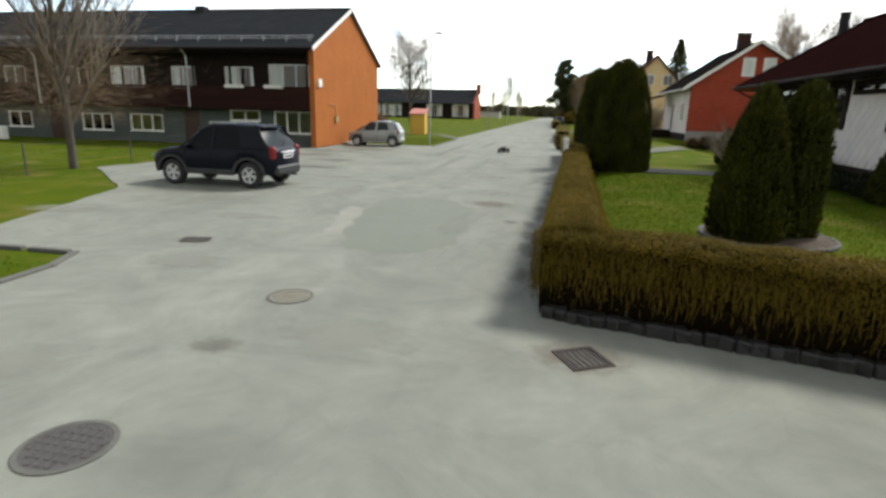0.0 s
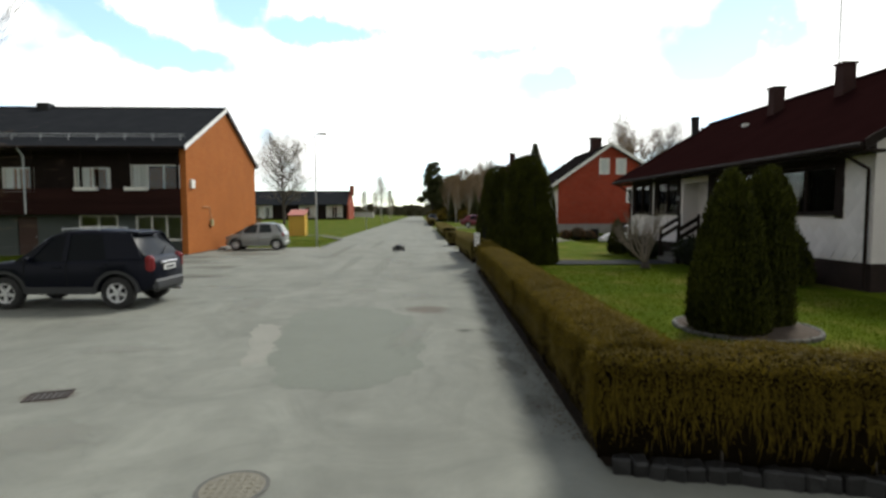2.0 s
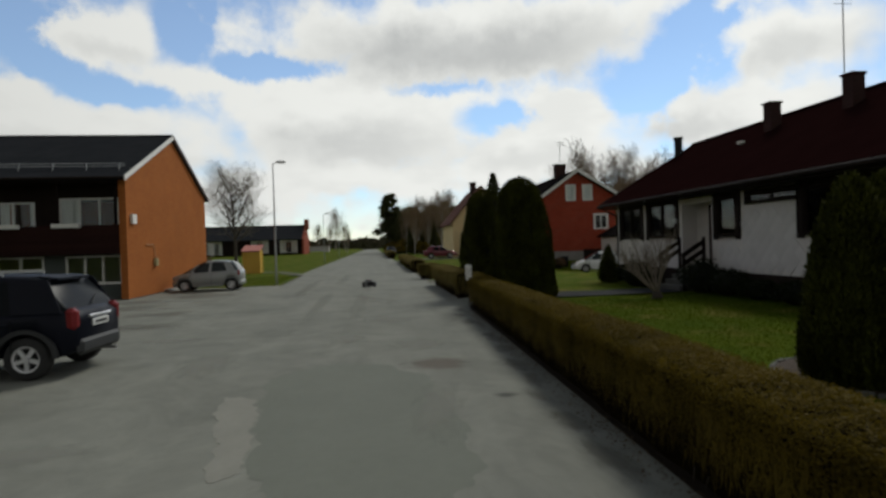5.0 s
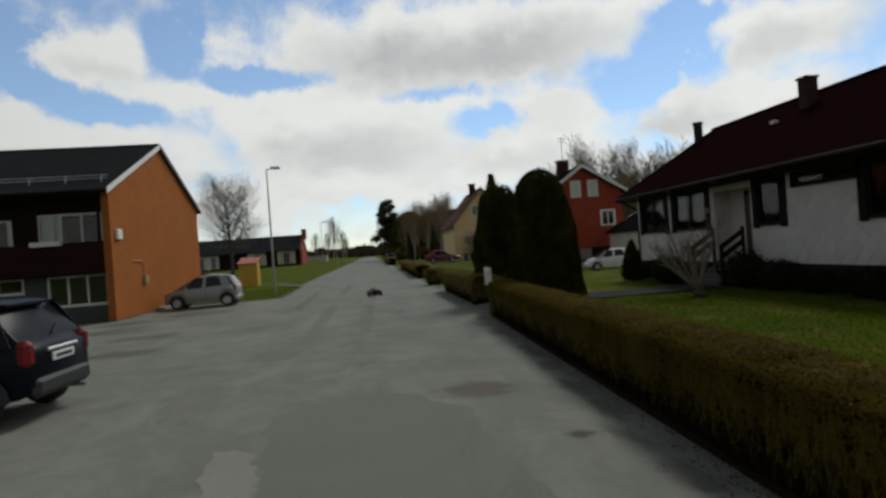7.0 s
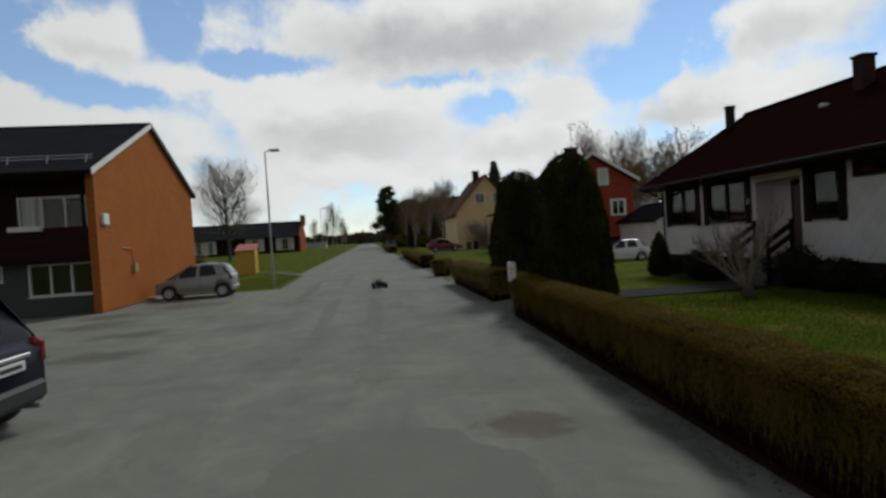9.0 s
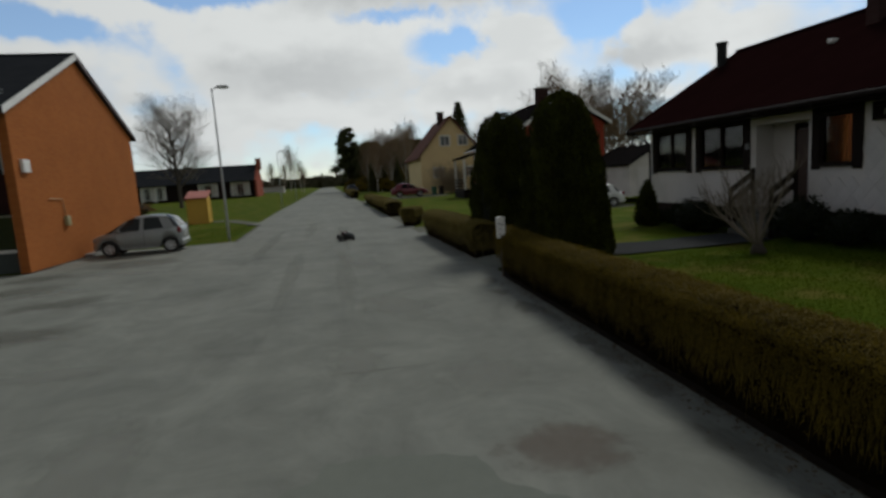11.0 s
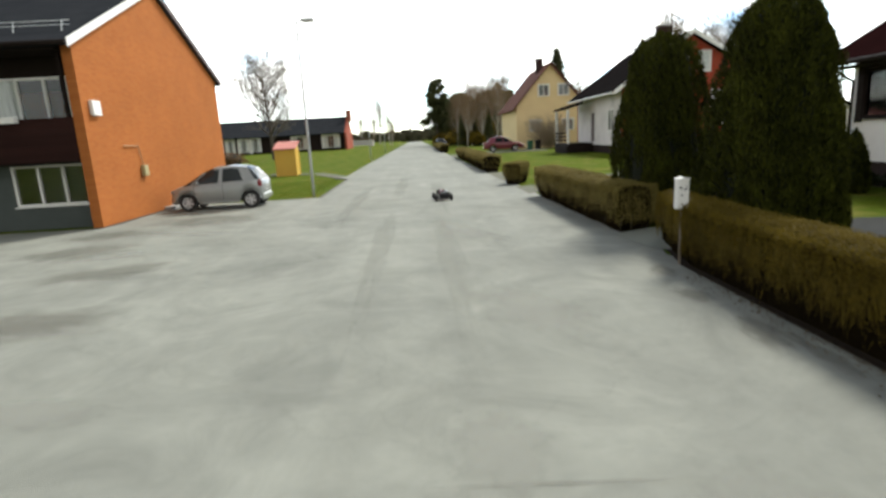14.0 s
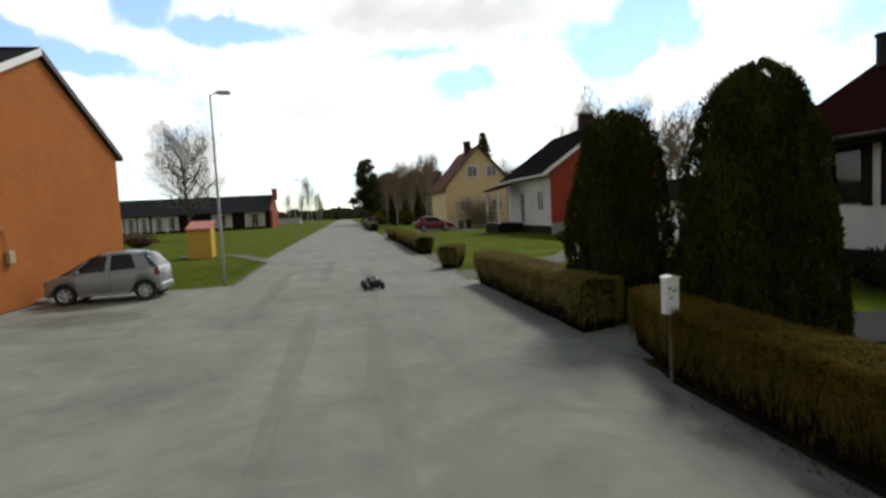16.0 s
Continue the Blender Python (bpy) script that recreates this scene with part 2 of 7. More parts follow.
def asphalt():
    m = material("old_asphalt", (0.222, 0.225, 0.194), (0.180, 0.184, 0.160), scale=0.35, fine=3.0, rough=0.92, bump=0.35, bump_scale=110, stain=(0.167, 0.170, 0.146), stain_scale=0.22, spec=0.2)
    n, l = m.node_tree.nodes, m.node_tree.links
    b = n["Principled BSDF"]
    src = b.inputs["Base Color"].links[0].from_socket
    co = n.new("ShaderNodeTexCoord")
    # wheel tracks: long streaks
    mp = n.new("ShaderNodeMapping"); mp.inputs["Scale"].default_value = (1.4, 0.06, 1)
    no = n.new("ShaderNodeTexNoise"); no.inputs["Scale"].default_value = 1.0; no.inputs["Detail"].default_value = 5
    l.new(co.outputs["Object"], mp.inputs[0]); l.new(mp.outputs[0], no.inputs[0])
    mr = n.new("ShaderNodeMapRange"); mr.inputs[1].default_value, mr.inputs[2].default_value, mr.inputs[3].default_value, mr.inputs[4].default_value = 0.3, 0.7, 0.93, 1.06
    l.new(no.outputs[0], mr.inputs[0])
    # cracks
    vo = n.new("ShaderNodeTexVoronoi"); vo.feature = "DISTANCE_TO_EDGE"; vo.inputs["Scale"].default_value = 0.19
    dn = n.new("ShaderNodeTexNoise"); dn.inputs["Scale"].default_value = 1.6; dn.inputs["Detail"].default_value = 5
    l.new(co.outputs["Object"], dn.inputs[0])
    va = n.new("ShaderNodeVectorMath"); va.operation = "MULTIPLY_ADD"; va.inputs[1].default_value = (1.1, 1.1, 0)
    l.new(dn.outputs[1], va.inputs[0]); l.new(co.outputs["Object"], va.inputs[2]); l.new(va.outputs[0], vo.inputs[0])
    cr = n.new("ShaderNodeMapRange"); cr.inputs[1].default_value, cr.inputs[2].default_value, cr.inputs[3].default_value, cr.inputs[4].default_value = 0.0, 0.006, 0.94, 1.0
    l.new(vo.outputs[0], cr.inputs[0])
    # cloudy wear
    cw = n.new("ShaderNodeTexNoise"); cw.inputs["Scale"].default_value, cw.inputs["Detail"].default_value, cw.inputs["Roughness"].default_value, cw.inputs["Distortion"].default_value = 0.6, 10, 0.72, 1.4
    l.new(co.outputs["Object"], cw.inputs[0])
    cm = n.new("ShaderNodeMapRange"); cm.inputs[1].default_value, cm.inputs[2].default_value, cm.inputs[3].default_value, cm.inputs[4].default_value = 0.30, 0.70, 0.79, 1.16
    l.new(cw.outputs[0], cm.inputs[0])
    m2 = n.new("ShaderNodeMath"); m2.operation = "MULTIPLY"
    l.new(mr.outputs[0], m2.inputs[0]); l.new(cm.outputs[0], m2.inputs[1])
    mu = n.new("ShaderNodeMath"); mu.operation = "MULTIPLY"
    l.new(m2.outputs[0], mu.inputs[0]); l.new(cr.outputs[0], mu.inputs[1])
    hs = n.new("ShaderNodeHueSaturation")
    l.new(mu.outputs[0], hs.inputs["Value"]); l.new(src, hs.inputs["Color"])
    l.new(hs.outputs[0], b.inputs["Base Color"])
    return m


def glass():
    m = bpy.data.materials.new("window_glass")
    m.use_nodes = True
    n, l = m.node_tree.nodes, m.node_tree.links
    n.remove(n["Principled BSDF"])
    tr, gl, fr, mx = n.new("ShaderNodeBsdfTransparent"), n.new("ShaderNodeBsdfGlossy"), n.new("ShaderNodeFresnel"), n.new("ShaderNodeMixShader")
    tr.inputs[0].default_value = (0.93, 0.95, 0.94, 1)
    gl.inputs["Roughness"].default_value = 0.03
    fr.inputs[0].default_value = 1.5
    l.new(fr.outputs[0], mx.inputs[0]); l.new(tr.outputs[0], mx.inputs[1]); l.new(gl.outputs[0], mx.inputs[2]); l.new(mx.outputs[0], n["Material Output"].inputs[0])
    return m


M_ASPHALT = asphalt()
M_PATCH = material("newer_asphalt_patch", (0.164, 0.174, 0.144), (0.144, 0.153, 0.127), scale=1.2, fine=9, rough=0.9, bump=0.4, bump_scale=130)
M_PALE = material("worn_pale_asphalt", (0.250, 0.246, 0.212), (0.212, 0.209, 0.180), scale=2.0, fine=14, rough=0.95, bump=0.35, bump_scale=120)
M_OIL = material("dark_oil_asphalt", (0.055, 0.053, 0.05), (0.09, 0.087, 0.08), scale=3, fine=14, rough=0.85, bump=0.3, bump_scale=110)
M_GRAVEL = material("gravel", (0.108, 0.107, 0.072), (0.080, 0.081, 0.054), scale=2, fine=60, rough=0.95, bump=0.6, bump_scale=90)
M_GRASS = material("lawn_grass", (0.044, 0.078, 0.005), (0.086, 0.104, 0.007), scale=0.6, fine=18, rough=0.9, bump=0.9, bump_scale=70, stain=(0.140, 0.118, 0.028), stain_scale=0.8, spec=0.02)
M_SOIL = material("bark_soil", (0.075, 0.050, 0.033), (0.040, 0.028, 0.020), scale=5, fine=40, rough=0.95, bump=0.9, bump_scale=60)
# Darker copy of the bark soil, with the hedges' shade in its colour
M_SHADEDSOIL = material("shaded_soil", (0.030, 0.022, 0.016), (0.018, 0.014, 0.010), scale=5, fine=40, rough=0.95, spec=0.05, bump=0.9, bump_scale=60)
M_BRICK_Y = brickwork("orange_brick", (0.358, 0.119, 0.031), (0.308, 0.096, 0.025), (0.32, 0.125, 0.042), "y")
M_BRICK_X = brickwork("orange_brick_front", (0.43, 0.135, 0.045), (0.36, 0.105, 0.036), (0.33, 0.17, 0.09), "x")
M_RED_X = brickwork("red_brick", (0.33, 0.052, 0.026), (0.25, 0.038, 0.020), (0.25, 0.085, 0.055), "x")
M_CHIMNEY = brickwork("chimney_brick", (0.055, 0.024, 0.022), (0.04, 0.018, 0.017), (0.05, 0.04, 0.036), "x")
M_ROOF_X = lined("dark_roof_tile", (0.022, 0.024, 0.028), (0.032, 0.034, 0.038), "X", 0.30, rough=0.75, depth=0.5, spec=0.0)
M_ROOF_BROWN = lined("brown_roof_tile", (0.016, 0.006, 0.006), (0.011, 0.004, 0.004), "Y", 0.30, rough=0.85, depth=0.7, spec=0.0)
M_ROOF_DARK = lined("black_roof_tile", (0.010, 0.009, 0.009), (0.015, 0.013, 0.013), "Y", 0.30, rough=0.7, depth=0.7, spec=0.0)
M_ROOF_RED = lined("red_brown_roof_tile", (0.13, 0.055, 0.04), (0.09, 0.042, 0.032), "Y", 0.30, rough=0.8, depth=0.7)
M_DARKWOOD = material("dark_stained_wood", (0.032, 0.013, 0.011), (0.021, 0.009, 0.008), scale=2, fine=30, rough=0.8, spec=0.08, bump=0.3, bump_scale=40, stretch=(0.2, 1, 3), random_tint=0.2)
M_BLACKWOOD = material("black_brown_wood", (0.013, 0.009, 0.008), (0.020, 0.014, 0.012), scale=3, fine=30, rough=0.8, bump=0.3, spec=0.08)
M_GREYSIDING = lined("grey_siding", (0.10, 0.112, 0.108), (0.08, 0.092, 0.088), "Z", 0.16, rough=0.8, depth=0.6)
M_WHITE = material("white_paint", (0.78, 0.77, 0.74), (0.68, 0.67, 0.64), scale=2, fine=25, rough=0.6, bump=0.05)
M_OFFWHITE = material("weathered_white_shingle", (0.66, 0.63, 0.62), (0.58, 0.55, 0.545), scale=1.5, fine=20, rough=0.75, bump=0.1, random_tint=0.06)
M_RENDER = material("white_rendered_wall", (0.70, 0.66, 0.64), (0.60, 0.56, 0.55), scale=0.8, fine=20, rough=0.9, bump=0.25, stain=(0.52, 0.49, 0.47))
M_YELLOW = material("yellow_render", (0.76, 0.60, 0.33), (0.68, 0.53, 0.29), scale=0.9, fine=14, rough=0.9, bump=0.2)
M_SHEDYELLOW = lined("yellow_painted_board", (0.66, 0.44, 0.10), (0.58, 0.385, 0.088), "X", 0.12, rough=0.7)
M_SHEDROOF = material("faded_red_felt", (0.48, 0.19, 0.16), (0.40, 0.16, 0.13), scale=2, fine=20, rough=0.9, bump=0.2)
M_CONCRETE = material("concrete", (0.30, 0.29, 0.27), (0.22, 0.21, 0.20), scale=2, fine=25, rough=0.9, bump=0.3)
M_PLINTH = material("dark_plinth", (0.036, 0.026, 0.023), (0.024, 0.018, 0.016), scale=2, fine=20, rough=0.9, bump=0.3, spec=0.05)
M_STONE = material("dark_edging_stone", (0.026, 0.025, 0.025), (0.010, 0.010, 0.010), scale=4, fine=30, rough=0.4, bump=0.5, random_tint=0.3)
M_IRON = material("cast_iron", (0.10, 0.092, 0.085), (0.07, 0.066, 0.062), scale=6, fine=50, rough=0.6, metal=0.4, bump=0.5, bump_scale=40)
M_RUST = material("rusty_iron", (0.030, 0.019, 0.015), (0.020, 0.014, 0.012), scale=6, fine=50, rough=0.85, bump=0.5, bump_scale=40)
M_IRONPALE = material("worn_cast_iron", (0.20, 0.185, 0.14), (0.16, 0.148, 0.115), scale=6, fine=50, rough=0.7, metal=0.2, bump=0.5, bump_scale=40)
M_STEEL = material("galvanised_steel", (0.52, 0.54, 0.55), (0.45, 0.47, 0.48), scale=3, fine=30, rough=0.45, metal=0.0)
M_CHROME = material("bright_metal", (0.7, 0.7, 0.72), (0.6, 0.6, 0.62), rough=0.42, metal=1.0)
M_RUBBER = material("tyre_rubber", (0.022, 0.022, 0.023), (0.035, 0.034, 0.033), scale=8, fine=60, rough=0.85, bump=0.5, bump_scale=70)
M_PLASTIC = material("black_plastic", (0.007, 0.007, 0.008), (0.012, 0.012, 0.013), scale=8, fine=60, rough=0.5, spec=0.25)
M_CLADDING = material("grey_plastic_cladding", (0.034, 0.035, 0.037), (0.028, 0.029, 0.031), scale=3, fine=40, rough=0.6)
M_NAVY = material("navy_car_paint", (0.003, 0.004, 0.011), (0.002, 0.003, 0.008), rough=0.45, coat=0.03, spec=0.16)
M_SILVER = material("silver_car_paint", (0.35, 0.365, 0.36), (0.31, 0.325, 0.32), rough=0.3, coat=0.5, metal=0.45)
M_BURGUNDY = material("burgundy_car_paint", (0.17, 0.018, 0.035), (0.14, 0.015, 0.03), rough=0.3, coat=0.8, metal=0.2)
M_VANWHITE = material("white_car_paint", (0.75, 0.76, 0.77), (0.7, 0.71, 0.72), rough=0.3, coat=0.6)
M_TAIL = material("red_lamp_lens", (0.20, 0.008, 0.011), (0.14, 0.006, 0.008), rough=0.35)
M_LAMPGLASS = material("clear_lamp_lens", (0.26, 0.27, 0.28), (0.18, 0.18, 0.19), rough=0.15, coat=0.5)
M_CARGLASS = material("tinted_car_glass", (0.006, 0.008, 0.010), (0.005, 0.006, 0.008), rough=0.33, spec=0.08)
M_PALEGLASS = material("clear_car_glass", (0.020, 0.026, 0.028), (0.016, 0.020, 0.022), rough=0.12, spec=0.5)
M_ALLOY = material("alloy_wheel", (0.68, 0.68, 0.69), (0.58, 0.58, 0.59), rough=0.4, metal=0.35)
M_REDPLASTIC = material("red_anodised_metal", (0.34, 0.02, 0.028), (0.25, 0.015, 0.02), rough=0.35, metal=0.3)
M_TYREGREY = material("worn_tyre_side", (0.085, 0.085, 0.082), (0.06, 0.06, 0.058), scale=20, fine=90, rough=0.9)
M_DARKSTEEL = material("dark_steel", (0.06, 0.062, 0.065), (0.04, 0.041, 0.043), scale=20, fine=90, rough=0.4, metal=0.7)
M_PATH = material("dark_damp_asphalt", (0.045, 0.046, 0.045), (0.034, 0.035, 0.034), scale=1.2, fine=9, rough=0.95, spec=0.05, bump=0.4, bump_scale=130)
M_RIM = material("grey_cover_frame", (0.115, 0.112, 0.10), (0.085, 0.082, 0.075), scale=4, fine=30, rough=0.9, bump=0.3)
M_PIPE = material("brownish_pipe", (0.40, 0.24, 0.12), (0.34, 0.2, 0.1), rough=0.6)


def soft_spot(name, c1, c2, strength):
    """A stain that thins out unevenly towards its rim; it lies in its object's own circle of radius 1."""
    m = material(name, c1, c2, scale=2.0, fine=9, rough=0.95)
    n, l = m.node_tree.nodes, m.node_tree.links
    b, out = n["Principled BSDF"], n["Material Output"]
    co, ln = n.new("ShaderNodeTexCoord"), n.new("ShaderNodeVectorMath")
    ln.operation = "LENGTH"
    l.new(co.outputs["Object"], ln.inputs[0])
    no = n.new("ShaderNodeTexNoise"); no.inputs["Scale"].default_value = 2.6; no.inputs["Detail"].default_value = 7; no.inputs["Roughness"].default_value = 0.65
    oi = n.new("ShaderNodeObjectInfo"); ad = n.new("ShaderNodeVectorMath"); ad.operation = "ADD"
    sc = n.new("ShaderNodeVectorMath"); sc.operation = "SCALE"; sc.inputs["Scale"].default_value = 40.0
    cb = n.new("ShaderNodeCombineXYZ")
    for k in range(3):
        l.new(oi.outputs["Random"], cb.inputs[k])
    l.new(cb.outputs[0], sc.inputs[0]); l.new(co.outputs["Object"], ad.inputs[0]); l.new(sc.outputs[0], ad.inputs[1]); l.new(ad.outputs[0], no.inputs[0])
    s1 = n.new("ShaderNodeMath"); s1.operation = "MULTIPLY_ADD"; s1.inputs[1].default_value = 1.5; s1.inputs[2].default_value = -0.75
    l.new(no.outputs[0], s1.inputs[0])
    s2 = n.new("ShaderNodeMath"); s2.operation = "SUBTRACT"; l.new(s1.outputs[0], s2.inputs[0]); l.new(ln.outputs["Value"], s2.inputs[1])
    mr = n.new("ShaderNodeMapRange"); mr.interpolation_type = "SMOOTHSTEP"
    mr.inputs[1].default_value, mr.inputs[2].default_value, mr.inputs[4].default_value = -0.92, -0.30, strength
    l.new(s2.outputs[0], mr.inputs[0])
    tr, mx = n.new("ShaderNodeBsdfTransparent"), n.new("ShaderNodeMixShader")
    l.new(mr.outputs[0], mx.inputs[0]); l.new(tr.outputs[0], mx.inputs[1]); l.new(b.outputs[0], mx.inputs[2]); l.new(mx.outputs[0], out.inputs[0])
    return m


S_TRACK = soft_spot("worn_wheel_track", (0.250, 0.247, 0.208), (0.222, 0.220, 0.186), 0.2)
S_PALE = soft_spot("pale_worn_spot", (0.290, 0.290, 0.252), (0.255, 0.255, 0.222), 0.42)
S_DARK = soft_spot("dark_damp_spot", (0.105, 0.112, 0.104), (0.09, 0.093, 0.088), 0.10)
S_BROWN = soft_spot("rust_brown_spot", (0.185, 0.140, 0.112), (0.150, 0.112, 0.090), 0.42)
S_DIRT = soft_spot("dark_dirt_spot", (0.070, 0.062, 0.048), (0.095, 0.086, 0.066), 0.6)
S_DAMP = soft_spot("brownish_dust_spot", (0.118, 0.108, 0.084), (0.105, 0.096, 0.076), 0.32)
S_OIL = soft_spot("oil_spot", (0.045, 0.044, 0.042), (0.06, 0.059, 0.056), 0.45)
M_GLASS = glass()
M_CURTAIN = material("white_curtain", (0.82, 0.82, 0.81), (0.72, 0.72, 0.72), scale=5, fine=40, rough=0.9)
M_PALEROOM = material("pale_blind", (0.34, 0.35, 0.36), (0.26, 0.27, 0.28), scale=3, fine=20, rough=0.9)
M_REDCURTAIN = material("red_curtain", (0.20, 0.045, 0.032), (0.12, 0.028, 0.022), scale=5, fine=40, rough=0.9)
M_DOOR = material("brown_red_door", (0.060, 0.026, 0.018), (0.042, 0.019, 0.014), scale=3, fine=30, rough=0.5)
M_BARK = material("grey_bark", (0.095, 0.080, 0.064), (0.055, 0.046, 0.038), scale=3, fine=20, rough=0.95, bump=0.7, bump_scale=25)
M_BIRCHBARK = material("pale_birch_bark", (0.46, 0.43, 0.38), (0.30, 0.275, 0.24), scale=2, fine=9, rough=0.9, stretch=(1, 1, 3), stain=(0.08, 0.07, 0.06), stain_scale=3)
M_TWIG = material("pale_twig", (0.21, 0.175, 0.135), (0.15, 0.125, 0.10), scale=3, fine=20, rough=0.95)
M_TANTWIG = material("tan_twig", (0.34, 0.28, 0.19), (0.26, 0.21, 0.145), scale=0.6, fine=4, rough=0.95)
M_BIRCHTWIG = material("brown_twig", (0.185, 0.130, 0.078), (0.235, 0.17, 0.105), scale=0.4, fine=3, rough=0.95)
M_THUJA = leafy("thuja_foliage", (0.005, 0.007, 0.001), (0.070, 0.076, 0.009), translucent=0.1)
# Inside of evergreens and shrubs; its near-black colour stands for inner shade
M_THUJACORE = material("foliage_inner_shade", (0.006, 0.009, 0.004), (0.010, 0.013, 0.005), rough=0.95)
M_HEDGE = leafy("hedge_leaf", (0.070, 0.051, 0.006), (0.180, 0.128, 0.016), translucent=0.3)
M_HEDGEGREEN = leafy("green_hedge_leaf", (0.140, 0.112, 0.030), (0.270, 0.215, 0.066), translucent=0.06)
# Near-black inner mass: shade between the leaves is put into its colour
M_HEDGECORE = material("hedge_inner_shade", (0.007, 0.005, 0.003), (0.012, 0.009, 0.004), scale=6, fine=40, rough=0.95, spec=0.0, bump=0.8, bump_scale=30)
M_DEADLEAF = leafy("dead_leaf", (0.05, 0.035, 0.022), (0.15, 0.115, 0.07), translucent=0.0)
M_PINE = leafy("conifer_needles", (0.055, 0.066, 0.030), (0.140, 0.145, 0.060), translucent=0.4)
M_SHRUB = leafy("dark_shrub_leaf", (0.005, 0.009, 0.003), (0.020, 0.026, 0.008), translucent=0.1)
M_BLADE = leafy("grass_blade", (0.046, 0.080, 0.004), (0.080, 0.100, 0.006), translucent=0.5, rough=0.95)
M_DISTANTWOOD = leafy("distant_wood", (0.035, 0.040, 0.022), (0.085, 0.072, 0.045), translucent=0.0)
M_REDBUSH = leafy("red_brown_bush", (0.14, 0.072, 0.036), (0.21, 0.12, 0.06))
M_GREEN = material("green_plastic", (0.03, 0.12, 0.06), (0.02, 0.09, 0.045), rough=0.5)
M_SIGNGREEN = material("yellow_green_box", (0.36, 0.31, 0.16), (0.3, 0.26, 0.13), rough=0.5)
M_MAILMARK = material("black_print", (0.02, 0.02, 0.02), (0.03, 0.03, 0.03), rough=0.7)
M_PLATE = material("number_plate", (0.7, 0.7, 0.68), (0.6, 0.6, 0.6), rough=0.4)


# ---- building helpers ----
BASE = {}


def thing(name, at, label, category, group="", kind=""):
    ob = new(name)
    ob.empty_display_size = 0.1
    ob.location = at
    BASE[ob] = Vector(at)
    return tagged(ob, label, category, group, kind)


def part(name, bm, mat, parent=None, label="", smooth=False):
    """Links a bmesh, built in the world's metres, as one mesh under a thing or a part."""
    base = BASE[parent] if parent else Vector((0, 0, 0))
    if base.length:
        bmesh.ops.translate(bm, verts=bm.verts, vec=-base)
    me = bpy.data.meshes.new(name)
    bm.to_mesh(me)
    bm.free()
    for m in (mat if isinstance(mat, (list, tuple)) else [mat]):
        me.materials.append(m)
    if smooth:
        me.polygons.foreach_set("use_smooth", [True] * len(me.polygons))
    ob = new(name, me)
    ob.parent = parent
    BASE[ob] = base
    if label:
        tagged(ob, label)
    return ob


def mesh_object(name, verts, faces, mat, parent=None, label="", smooth=False):
    base = np.array(BASE[parent] if parent else (0, 0, 0))
    me = bpy.data.meshes.new(name)
    me.from_pydata((np.asarray(verts, float) - base).tolist(), [], [list(map(int, f)) for f in faces])
    me.materials.append(mat)
    if smooth:
        me.polygons.foreach_set("use_smooth", [True] * len(me.polygons))
    ob = new(name, me)
    ob.parent = parent
    BASE[ob] = Vector(base)
    if label:
        tagged(ob, label)
    return ob


def box(bm, lo, hi, bevel=0.0):
    x0, y0, z0 = lo
    x1, y1, z1 = hi
    r = bmesh.ops.create_cube(bm, size=1.0, matrix=Matrix.Translation(((x0 + x1) / 2, (y0 + y1) / 2, (z0 + z1) / 2)) @ Matrix.Diagonal((abs(x1 - x0), abs(y1 - y0), abs(z1 - z0), 1)))
    if bevel:
        es = list({e for v in r["verts"] for e in v.link_edges})
        bmesh.ops.bevel(bm, geom=es, offset=bevel, segments=1, affect="EDGES")
    return bm


def boxes(*spans, bevel=0.0):
    bm = bmesh.new()
    for lo, hi in spans:
        box(bm, lo, hi, bevel)
    return bm


def tube(bm, a, b, r0, r1=None, sides=10, caps=True):
    a, b = Vector(a), Vector(b)
    r1 = r0 if r1 is None else r1
    q = (b - a).to_track_quat("Z", "Y").to_matrix().to_4x4()
    bmesh.ops.create_cone(bm, cap_ends=caps, segments=sides, radius1=r0, radius2=max(r1, 1e-4), depth=(b - a).length, matrix=Matrix.Translation((a + b) / 2) @ q)
    return bm


def tubes(*runs, r=0.02, sides=8):
    bm = bmesh.new()
    for a, b in runs:
        tube(bm, a, b, r, sides=sides)
    return bm


def prism(bm, ring, shift):
    """A solid from a flat ring of points and the vector along which it is drawn out."""
    a = [bm.verts.new(p) for p in ring]
    b = [bm.verts.new(Vector(p) + Vector(shift)) for p in ring]
    n = len(ring)
    fs = [bm.faces.new(a), bm.faces.new(b[::-1])]
    for i in range(n):
        fs.append(bm.faces.new((a[i], b[i], b[(i + 1) % n], a[(i + 1) % n])))
    bmesh.ops.recalc_face_normals(bm, faces=fs)
    return bm


